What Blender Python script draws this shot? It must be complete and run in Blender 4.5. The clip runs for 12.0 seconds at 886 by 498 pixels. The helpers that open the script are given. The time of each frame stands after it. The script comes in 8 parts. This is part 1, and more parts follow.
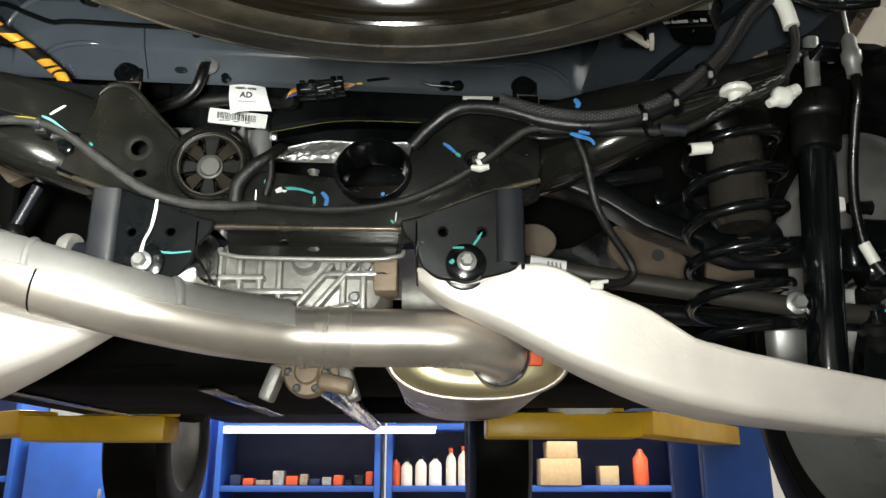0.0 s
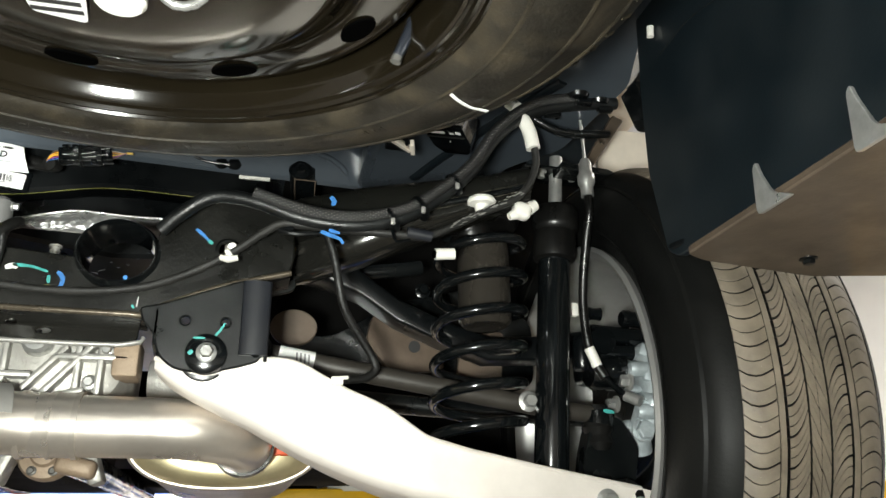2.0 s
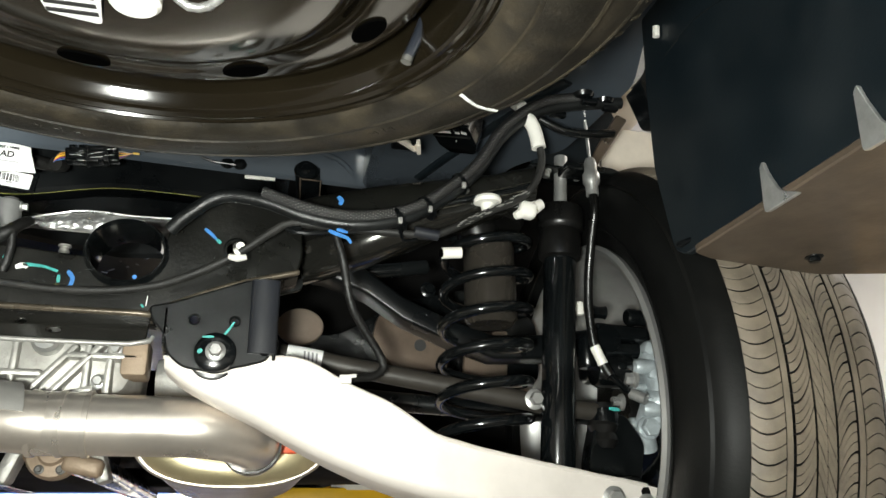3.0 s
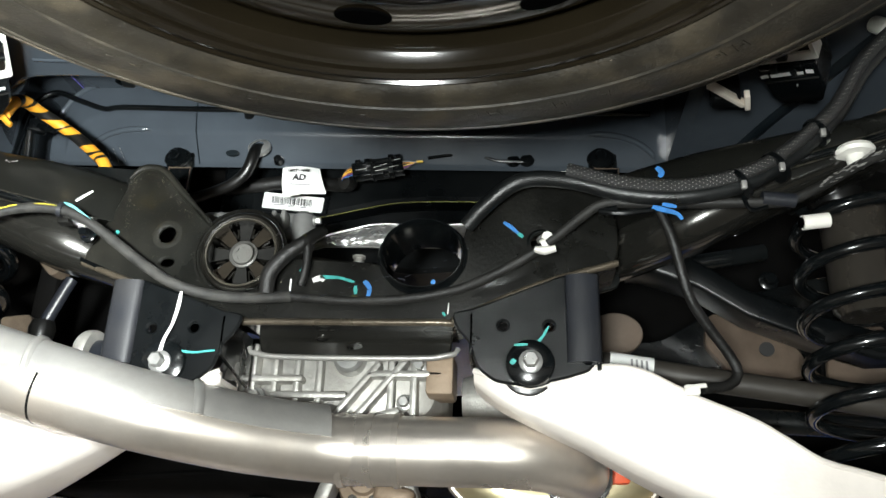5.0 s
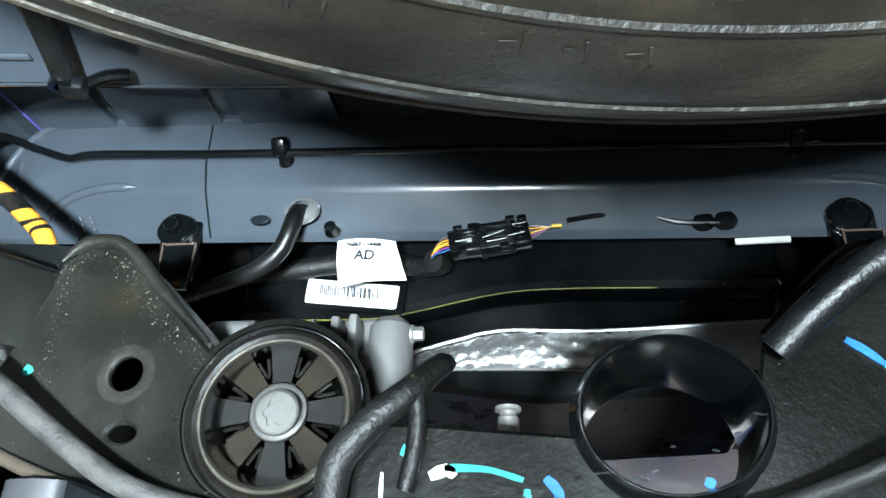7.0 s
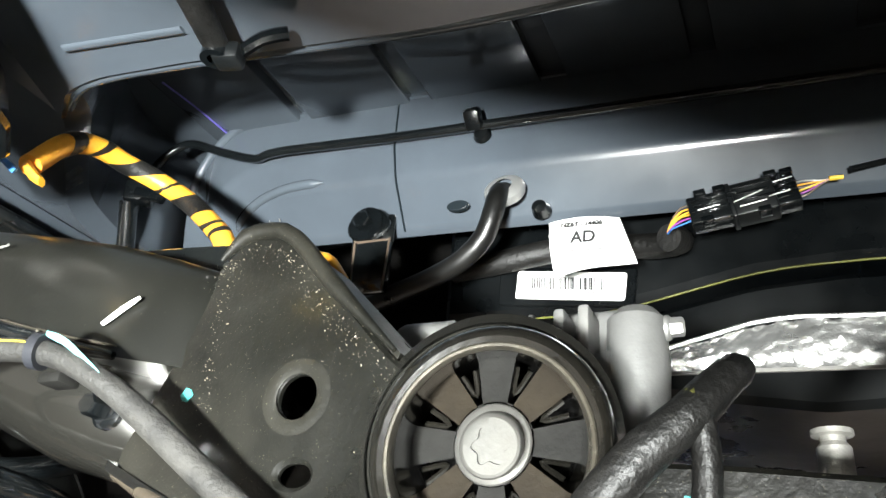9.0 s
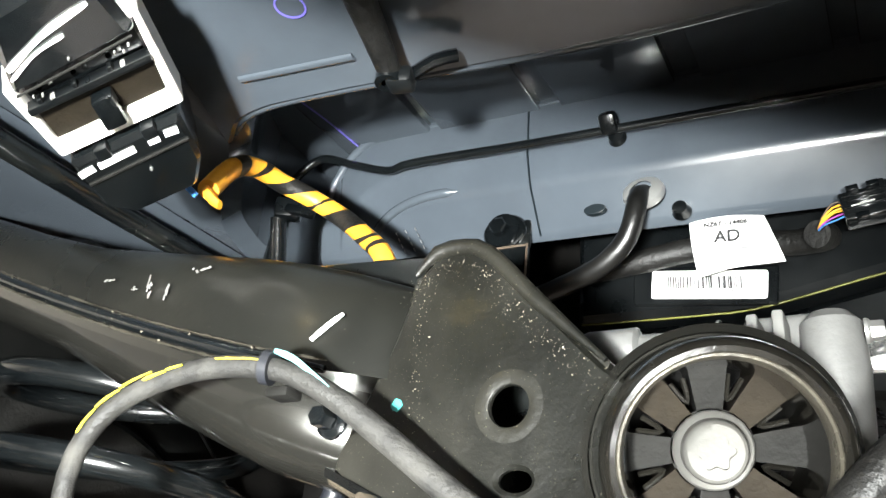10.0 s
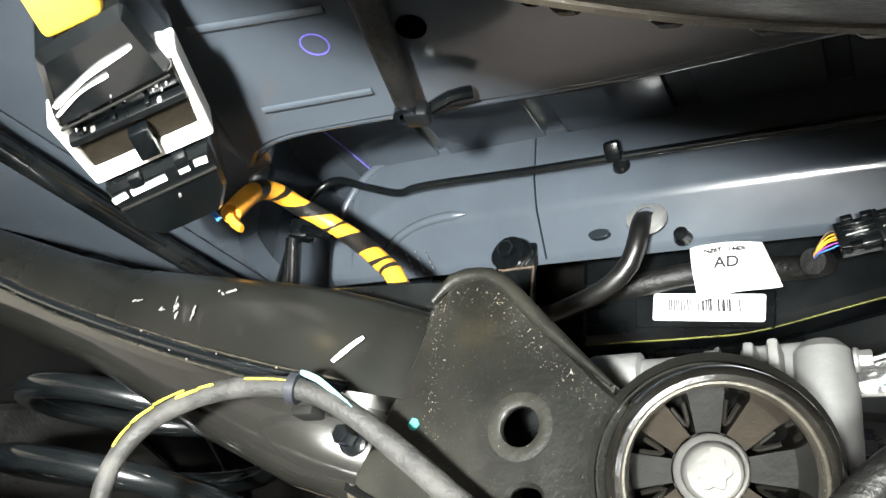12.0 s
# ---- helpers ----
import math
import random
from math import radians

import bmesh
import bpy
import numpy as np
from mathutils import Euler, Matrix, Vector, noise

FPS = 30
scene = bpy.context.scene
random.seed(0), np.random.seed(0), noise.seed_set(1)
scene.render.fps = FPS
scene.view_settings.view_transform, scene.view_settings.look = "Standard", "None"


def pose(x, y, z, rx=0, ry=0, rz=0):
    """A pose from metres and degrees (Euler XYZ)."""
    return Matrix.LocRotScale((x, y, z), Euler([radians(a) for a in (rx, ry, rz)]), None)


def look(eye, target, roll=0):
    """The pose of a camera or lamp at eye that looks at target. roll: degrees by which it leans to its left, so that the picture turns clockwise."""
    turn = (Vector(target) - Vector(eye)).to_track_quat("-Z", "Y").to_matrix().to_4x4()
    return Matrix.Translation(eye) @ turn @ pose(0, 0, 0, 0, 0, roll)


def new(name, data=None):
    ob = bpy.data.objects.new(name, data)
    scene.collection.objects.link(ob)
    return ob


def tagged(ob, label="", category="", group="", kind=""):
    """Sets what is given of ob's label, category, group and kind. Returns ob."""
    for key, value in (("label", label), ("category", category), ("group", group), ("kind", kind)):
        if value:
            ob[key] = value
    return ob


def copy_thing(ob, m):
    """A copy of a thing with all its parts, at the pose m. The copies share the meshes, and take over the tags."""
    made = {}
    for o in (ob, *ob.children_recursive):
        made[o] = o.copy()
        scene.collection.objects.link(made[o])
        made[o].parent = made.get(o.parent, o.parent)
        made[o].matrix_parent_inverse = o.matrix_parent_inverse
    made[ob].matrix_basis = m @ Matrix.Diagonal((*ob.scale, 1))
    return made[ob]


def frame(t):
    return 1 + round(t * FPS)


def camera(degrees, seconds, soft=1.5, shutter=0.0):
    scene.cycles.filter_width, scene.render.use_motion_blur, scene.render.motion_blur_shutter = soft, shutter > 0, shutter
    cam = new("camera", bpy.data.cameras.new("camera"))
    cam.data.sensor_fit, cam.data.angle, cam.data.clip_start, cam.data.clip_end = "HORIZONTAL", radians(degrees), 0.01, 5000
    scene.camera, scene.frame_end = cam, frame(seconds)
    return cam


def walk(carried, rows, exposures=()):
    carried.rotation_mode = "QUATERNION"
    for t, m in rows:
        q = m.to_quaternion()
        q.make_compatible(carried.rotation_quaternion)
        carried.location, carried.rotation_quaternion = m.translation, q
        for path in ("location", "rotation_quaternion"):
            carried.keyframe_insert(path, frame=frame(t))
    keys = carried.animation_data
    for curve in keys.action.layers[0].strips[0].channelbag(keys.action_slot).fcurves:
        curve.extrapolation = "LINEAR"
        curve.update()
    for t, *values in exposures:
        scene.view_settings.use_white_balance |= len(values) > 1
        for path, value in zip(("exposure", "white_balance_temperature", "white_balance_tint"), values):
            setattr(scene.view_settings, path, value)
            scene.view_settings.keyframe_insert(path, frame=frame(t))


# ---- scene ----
cam = camera(58.7, 12.0)
PATH = [
    (0, (0.147, 0.053, 1.522), (0.163, 1.974, 2.076), 0.0),
    (0.5, (0.191, 0.046, 1.539), (0.551, 1.927, 2.114), -0.8),
    (1, (0.222, 0.024, 1.546), (0.681, 1.842, 2.242), -1.3),
    (1.5, (0.228, 0.015, 1.553), (0.691, 1.83, 2.253), -1.0),
    (2, (0.226, 0.011, 1.554), (0.685, 1.829, 2.25), -0.7),
    (2.5, (0.226, 0.01, 1.553), (0.684, 1.829, 2.248), -0.7),
    (2.7, (0.223, 0.008, 1.553), (0.684, 1.826, 2.246), -0.8),
    (4.3, (0.186, 0.06, 1.538), (0.531, 1.897, 2.251), -3.1),
    (4.5, (0.182, 0.093, 1.55), (0.351, 1.954, 2.264), -2.1),
    (5, (0.179, 0.177, 1.57), (-0.034, 2.017, 2.324), 1.6),
    (5.5, (0.14, 0.247, 1.56), (-0.201, 2.061, 2.33), 3.0),
    (6, (0.024, 0.335, 1.611), (-0.26, 2.157, 2.384), 1.8),
    (6.5, (0.006, 0.452, 1.705), (-0.277, 2.221, 2.594), 1.1),
    (6.7, (0.025, 0.497, 1.736), (-0.248, 2.254, 2.651), 1.4),
    (8.3, (-0.015, 0.658, 1.802), (-0.626, 2.307, 2.754), 3.6),
    (8.5, (-0.016, 0.663, 1.808), (-0.72, 2.284, 2.744), 4.2),
    (9, (-0.019, 0.661, 1.809), (-0.796, 2.264, 2.718), 4.9),
    (9.5, (-0.04, 0.639, 1.801), (-0.863, 2.224, 2.7), 4.8),
    (10, (-0.061, 0.621, 1.805), (-1.006, 2.145, 2.69), 5.6),
    (10.5, (-0.066, 0.599, 1.803), (-1.056, 2.09, 2.695), 6.2),
    (11, (-0.061, 0.592, 1.805), (-1.035, 2.083, 2.715), 6.5),
    (11.5, (-0.06, 0.589, 1.802), (-1.015, 2.09, 2.717), 6.4),
    (12, (-0.055, 0.595, 1.801), (-0.997, 2.106, 2.713), 6.3),
]
walk(cam, [(t, look(eye, target, roll)) for t, eye, target, roll in PATH],
     [(0, -0.9, 6700, 9), (0.6, -0.75, 6700, 9), (1.1, -0.3, 6700, 8), (4.3, -0.4, 6600, 9), (5.2, -0.55, 6350, 10), (6.0, -0.55, 6000, 8), (6.5, 0.3, 5500, 5), (6.7, 0.4, 5500, 5), (8.3, 0.85, 6450, 10), (12, 0.85, 6550, 12)])

# ---- light ----
world = bpy.data.worlds.new("workshop_air")
scene.world = world
world.use_nodes = True
world.node_tree.nodes["Background"].inputs[0].default_value = (0.75, 0.87, 1.0, 1)
world.node_tree.nodes["Background"].inputs[1].default_value = 0.003


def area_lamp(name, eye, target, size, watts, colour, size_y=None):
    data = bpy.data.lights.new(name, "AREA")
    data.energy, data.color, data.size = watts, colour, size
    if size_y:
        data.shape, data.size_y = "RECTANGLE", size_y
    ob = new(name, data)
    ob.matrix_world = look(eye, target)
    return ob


# unseen fixed lamps under the tail and the spare wheel stand in for one carried light; the shop's ceiling tubes are
# assumed, out of view
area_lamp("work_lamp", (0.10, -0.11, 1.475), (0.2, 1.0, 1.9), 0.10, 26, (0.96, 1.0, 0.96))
torch = bpy.data.lights.new("torch", "SPOT")
torch.energy, torch.color, torch.shadow_soft_size = 92, (0.96, 1.0, 0.97), 0.02
# narrow cone, set to leave the beam's far end dark
torch.spot_size, torch.spot_blend = radians(55), 0.85
new("torch", torch).matrix_world = look((-0.05, 0.30, 1.68), (-0.395, 1.0, 1.955))
for lx, ly, watts in ((-2.2, 5.6, 520), (1.8, 5.6, 520), (4.4, 1.2, 130), (-4.2, 1.2, 55), (0.0, -4.2, 40)):
    area_lamp("ceiling_tube_light", (lx, ly, 4.3), (lx, ly, 0), 0.3, watts, (1.0, 0.97, 0.93), 2.4)


# ---- materials ----
def material(name, colour, rough=0.5, metal=0.0, vary=0.25, scale=30.0, bump=0.1, dirt=None, dirt_amount=0.35, dirt_scale=7.0, coat=0.0, fine=260.0, rough_vary=0.12, specks=None, speck_level=0.70):
    """A surface with broad stains and fine grain: colour and roughness vary at two sizes."""
    m = bpy.data.materials.new(name)
    m.use_nodes = True
    nt = m.node_tree
    b = nt.nodes["Principled BSDF"]
    b.inputs["Metallic"].default_value = metal
    b.inputs["Coat Weight"].default_value = coat
    b.inputs["Coat Roughness"].default_value = 0.08
    tc = nt.nodes.new("ShaderNodeNewGeometry")
    info = nt.nodes.new("ShaderNodeObjectInfo")
    add = nt.nodes.new("ShaderNodeVectorMath")
    add.operation = "MULTIPLY_ADD"
    nt.links.new(info.outputs["Random"], add.inputs[0])
    add.inputs[1].default_value = (3.1, 1.7, 2.3)
    nt.links.new(tc.outputs["Position"], add.inputs[2])

    def tex(s, detail):
        n = nt.nodes.new("ShaderNodeTexNoise")
        n.inputs["Scale"].default_value = s
        n.inputs["Detail"].default_value = detail
        n.inputs["Roughness"].default_value = 0.6
        nt.links.new(add.outputs[0], n.inputs["Vector"])
        return n
    big, small, spots = tex(scale, 5), tex(fine, 3), tex(dirt_scale, 6)
    ramp = nt.nodes.new("ShaderNodeMapRange")
    ramp.inputs[1].default_value, ramp.inputs[2].default_value = 0.3, 0.7
    ramp.inputs[3].default_value, ramp.inputs[4].default_value = 1 - vary, 1 + vary
    nt.links.new(big.outputs["Fac"], ramp.inputs[0])
    mul = nt.nodes.new("ShaderNodeMix")
    mul.data_type, mul.blend_type = "RGBA", "MULTIPLY"
    mul.inputs[0].default_value = 1.0
    mul.inputs[6].default_value = (*colour, 1)
    nt.links.new(ramp.outputs[0], mul.inputs[7])
    out = mul.outputs[2]
    if dirt:
        dm = nt.nodes.new("ShaderNodeMapRange")
        dm.inputs[1].default_value, dm.inputs[2].default_value = 0.48, 0.72
        dm.inputs[3].default_value, dm.inputs[4].default_value = 0.0, dirt_amount
        nt.links.new(spots.outputs["Fac"], dm.inputs[0])
        dx = nt.nodes.new("ShaderNodeMix")
        dx.data_type = "RGBA"
        nt.links.new(dm.outputs[0], dx.inputs[0])
        nt.links.new(out, dx.inputs[6])
        dx.inputs[7].default_value = (*dirt, 1)
        out = dx.outputs[2]
    if specks:
        sn = tex(1100.0, 2)
        sm = nt.nodes.new("ShaderNodeMapRange")
        sm.inputs[1].default_value, sm.inputs[2].default_value = speck_level, speck_level + 0.04
        nt.links.new(sn.outputs["Fac"], sm.inputs[0])
        sx = nt.nodes.new("ShaderNodeMix")
        sx.data_type = "RGBA"
        nt.links.new(sm.outputs[0], sx.inputs[0])
        nt.links.new(out, sx.inputs[6])
        sx.inputs[7].default_value = (*specks, 1)
        out = sx.outputs[2]
    nt.links.new(out, b.inputs["Base Color"])
    rr = nt.nodes.new("ShaderNodeMapRange")
    rr.inputs[1].default_value, rr.inputs[2].default_value = 0.3, 0.7
    rr.inputs[3].default_value, rr.inputs[4].default_value = max(rough - rough_vary, 0.03), min(rough + rough_vary, 1)
    nt.links.new(spots.outputs["Fac"], rr.inputs[0])
    nt.links.new(rr.outputs[0], b.inputs["Roughness"])
    if bump:
        bp = nt.nodes.new("ShaderNodeBump")
        bp.inputs["Strength"].default_value = bump
        bp.inputs["Distance"].default_value = 0.002
        nt.links.new(small.outputs["Fac"], bp.inputs["Height"])
        nt.links.new(bp.outputs[0], b.inputs["Normal"])
    return m


DUST = (0.16, 0.14, 0.11)
BLACK_COAT = material("black_chassis_coat", (0.0022, 0.0029, 0.0032), 0.25, 0.0, 0.4, 22, 0.14, (0.013, 0.0145, 0.0125), 0.35, 11, coat=0.8, specks=(0.2, 0.17, 0.12), speck_level=0.72)
DUSTY_COAT = material("dusty_olive_coat", (0.0042, 0.0043, 0.0035), 0.34, 0.0, 0.4, 22, 0.2, (0.016, 0.015, 0.0108), 0.7, 9, coat=0.15, specks=(0.2, 0.18, 0.13), speck_level=0.685)
ARM_COAT = material("smooth_olive_black_coat", (0.0066, 0.0068, 0.0058), 0.28, 0.0, 0.25, 14, 0.05, (0.015, 0.0145, 0.0112), 0.4, 6, coat=0.2, specks=(0.16, 0.145, 0.11), speck_level=0.735, rough_vary=0.05)
# brown-gold reflection along the subframe's lower lip, put into the colour
BRONZE_EDGE = material("painted_edge_reflection", (0.13, 0.108, 0.08), 0.3, 0.6, 0.3, 40, 0.1, (0.03, 0.026, 0.02), 0.6, 18)
TUBE_SHEEN = material("glossy_black_tube", (0.024, 0.0235, 0.0205), 0.19, 0.55, 0.15, 10, 0.02, (0.018, 0.017, 0.014), 0.3, 5, coat=0.9, rough_vary=0.05, specks=(0.3, 0.27, 0.2), speck_level=0.76)
# black rim; the floor's brown reflection is put into its colour
RIM_BLACK = material("black_rim_brown_reflection", (0.0075, 0.0058, 0.0033), 0.1, 0.05, 0.25, 9, 0.005, (0.0125, 0.0096, 0.0053), 0.4, 6, coat=0.3, rough_vary=0.03)
WEAR_AND_GLINT = material("worn_ring_and_seam_glint", (0.07, 0.063, 0.049), 0.36, 0.4, 0.4, 35, 0.2, (0.008, 0.0072, 0.0056), 0.95, 26)
BOLT_GREY = material("grey_bolt_head", (0.15, 0.147, 0.137), 0.42, 0.55, 0.12, 70, 0.08, (0.09, 0.083, 0.07), 0.5, 60)
BLACK_GLOSS = material("black_gloss_paint", (0.0032, 0.0041, 0.0046), 0.17, 0.0, 0.3, 25, 0.03, (0.027, 0.03, 0.028), 0.12, 6, coat=0.7)
BLACK_PLASTIC = material("black_plastic", (0.0019, 0.0026, 0.003), 0.3, 0.0, 0.25, 40, 0.06, (0.02, 0.023, 0.023), 0.1, 8)
DARK_LINER = material("dark_liner", (0.0018, 0.0017, 0.0016), 0.8, 0.0, 0.5, 14, 0.3, (0.007, 0.0055, 0.004), 0.35, 5)
BODY = material("blue_grey_primer", (0.055, 0.066, 0.079), 0.2, 0.0, 0.12, 9, 0.012, (0.08, 0.096, 0.11), 0.3, 6, coat=0.45, rough_vary=0.06)
# on the black bumper flange this brown is a floor reflection, painted in
FLANGE_BROWN = material("painted_brown_sheen", (0.092, 0.069, 0.05), 0.42, 0.2, 0.3, 18, 0.1, (0.05, 0.042, 0.034), 0.4, 8)
PANEL_NAVY = material("navy_black_panel", (0.0046, 0.0082, 0.0108), 0.42, 0.0, 0.2, 12, 0.06, DUST, 0.03, 6)
SLEEVE_STEEL = material("brown_grey_sleeve", (0.075, 0.066, 0.055), 0.3, 0.6, 0.2, 12, 0.03, (0.04, 0.035, 0.03), 0.4, 8, coat=0.3)
ALU = material("bare_aluminium_arm", (0.86, 0.80, 0.74), 0.5, 0.35, 0.08, 14, 0.12, (0.66, 0.59, 0.52), 0.35, 6)
CAST = material("cast_aluminium", (0.46, 0.45, 0.42), 0.45, 0.5, 0.25, 30, 0.4, (0.2, 0.18, 0.15), 0.5, 14)
MATTE_CAST = material("matte_cast_aluminium", (0.15, 0.15, 0.146), 0.5, 0.3, 0.15, 30, 0.2, (0.18, 0.175, 0.16), 0.4, 16)
TAPE_DULL = material("dull_wiring_tape", (0.0125, 0.0122, 0.0112), 0.6, 0.0, 0.4, 70, 0.3, (0.04, 0.038, 0.034), 0.5, 30, fine=450)
STEEL = material("exhaust_steel", (0.7, 0.645, 0.58), 0.33, 0.82, 0.12, 11, 0.05, (0.42, 0.33, 0.24), 0.45, 5)
SHIELD = material("heat_shield_steel", (0.43, 0.42, 0.40), 0.45, 0.6, 0.15, 15, 0.12, (0.28, 0.26, 0.23), 0.4, 7)
GOLD = material("muffler_end_steel", (0.66, 0.58, 0.36), 0.33, 0.8, 0.15, 15, 0.06, (0.5, 0.4, 0.2), 0.4, 8)
ZINC = material("zinc_bolt", (0.5, 0.5, 0.485), 0.36, 0.75, 0.15, 60, 0.15, (0.3, 0.29, 0.27), 0.4, 40)
RUBBER = material("tyre_rubber", (0.0145, 0.0124, 0.0087), 0.45, 0.0, 0.45, 24, 0.3, (0.072, 0.056, 0.033), 0.65, 15, specks=(0.2, 0.17, 0.13), speck_level=0.71)
TREAD = material("dusty_tread_rubber", (0.15, 0.125, 0.094), 0.55, 0.0, 0.35, 20, 0.25, (0.24, 0.2, 0.155), 0.5, 30, specks=(0.6, 0.55, 0.45), speck_level=0.74)
SIDEWALL = material("tyre_sidewall", (0.0048, 0.005, 0.0048), 0.42, 0.0, 0.35, 16, 0.15, (0.016, 0.0155, 0.0135), 0.3, 7)
SOFT_BLACK = material("soft_rubber", (0.0038, 0.0038, 0.0036), 0.33, 0.0, 0.3, 40, 0.1, (0.018, 0.0165, 0.0145), 0.3, 14)
SLEEVE = material("worn_bushing_rubber", (0.006, 0.0056, 0.0046), 0.2, 0.0, 0.5, 40, 0.12, (0.013, 0.0115, 0.009), 0.5, 30, coat=0.8)
PAD_GREY = material("grey_rubber_pad", (0.0105, 0.0103, 0.0095), 0.6, 0.0, 0.3, 60, 0.2, (0.007, 0.007, 0.006), 0.4, 40)
PAD_BROWN = material("brown_rubber_pad", (0.0125, 0.0098, 0.0064), 0.6, 0.0, 0.3, 60, 0.2, (0.007, 0.0055, 0.004), 0.4, 40)
for pad in (PAD_GREY, PAD_BROWN, DARK_LINER, SIDEWALL):
    pad.node_tree.nodes["Principled BSDF"].inputs["Specular IOR Level"].default_value = 0.1
PALE_CAST = material("pale_blue_casting", (0.42, 0.47, 0.49), 0.42, 0.3, 0.3, 30, 0.4, (0.16, 0.18, 0.19), 0.6, 22)
BRAID = material("braided_sleeve", (0.016, 0.016, 0.016), 0.4, 0.0, 0.4, 300, 0.7, None, fine=900)
LOOM = material("loom_tape", (0.005, 0.0058, 0.006), 0.38, 0.0, 0.45, 90, 0.25, (0.015, 0.017, 0.017), 0.5, 30, fine=420)
TAPE_GREY = material("grey_cloth_tape", (0.0045, 0.0044, 0.004), 0.5, 0.0, 0.4, 60, 0.5, (0.015, 0.014, 0.0125), 0.5, 25)
DUSTY_TAPE = material("dusty_cloth_tape", (0.015, 0.0145, 0.013), 0.7, 0.0, 0.6, 90, 0.4, (0.065, 0.062, 0.055), 0.65, 38, fine=500)
RIM_SILVER = material("silver_rim", (0.4, 0.4, 0.39), 0.38, 0.7, 0.1, 12, 0.05, DUST, 0.2, 8)
WHITE_LABEL = material("white_paper_label", (0.82, 0.82, 0.8), 0.5, 0.0, 0.04, 20, 0.03)
WHITE_PLASTIC = material("white_plastic", (0.8, 0.78, 0.72), 0.4, 0.0, 0.08, 30, 0.05)
INK = material("black_ink", (0.02, 0.02, 0.02), 0.6, 0.0, 0.1)
# holes are not cut: the dark inside them is painted as black discs
HOLE_BLACK = material("painted_hole_black", (0.001, 0.001, 0.001), 1.0, 0.0, 0.1, bump=0)
HOLE_BLACK.node_tree.nodes["Principled BSDF"].inputs["Specular IOR Level"].default_value = 0.0
INK_GREY = material("grey_ink", (0.22, 0.22, 0.22), 0.6, 0.0, 0.1)
ORANGE = material("orange_conduit", (0.85, 0.38, 0.03), 0.45, 0.0, 0.12, 40, 0.2)
YELLOW_CAP = material("yellow_connector", (0.85, 0.55, 0.05), 0.4, 0.0, 0.1)
YELLOW_LINE = material("yellow_green_paint", (0.12, 0.118, 0.016), 0.6, 0.0, 0.5, 60, 0.3, (0.01, 0.01, 0.006), 0.8, 30)
TEAL = material("teal_paint_mark", (0.05, 0.36, 0.33), 0.5, 0.0, 0.25, 120, 0.2)
BLUE_PEN = material("blue_paint_mark", (0.04, 0.19, 0.5), 0.5, 0.0, 0.25, 120, 0.2)
WHITE_PEN = material("white_paint_mark", (0.8, 0.8, 0.78), 0.5, 0.0, 0.15, 120, 0.2)
RED = material("red_orange_tag", (0.72, 0.1, 0.03), 0.45, 0.0, 0.1)
TAN = material("tan_casting", (0.36, 0.27, 0.19), 0.55, 0.2, 0.3, 25, 0.3, (0.2, 0.15, 0.1), 0.4, 9)
LIFT_YELLOW = material("yellow_lift_paint", (0.85, 0.5, 0.02), 0.4, 0.0, 0.1, 9, 0.05, (0.3, 0.2, 0.05), 0.2, 6)
SHOP_BLUE = material("blue_cabinet_paint", (0.03, 0.11, 0.45), 0.4, 0.0, 0.12, 4, 0.03, (0.02, 0.05, 0.18), 0.3, 3)
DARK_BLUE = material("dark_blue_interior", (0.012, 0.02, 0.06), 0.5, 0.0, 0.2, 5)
WALL_PAINT = material("pale_wall_paint", (0.7, 0.69, 0.66), 0.6, 0.0, 0.06, 2, 0.05, (0.5, 0.49, 0.46), 0.3, 1)
CONCRETE = material("concrete_floor", (0.128, 0.11, 0.088), 0.4, 0.0, 0.15, 3, 0.2, (0.2, 0.17, 0.14), 0.5, 2)
CARD = material("cardboard", (0.5, 0.36, 0.2), 0.7, 0.0, 0.1)
CREAM = material("cream_plain", (0.8, 0.72, 0.62), 0.5, 0.0, 0.06)
COPPERISH = material("brown_reflecting_plate", (0.13, 0.095, 0.07), 0.45, 0.2, 0.3, 18, 0.1, (0.1, 0.085, 0.07), 0.4, 8)


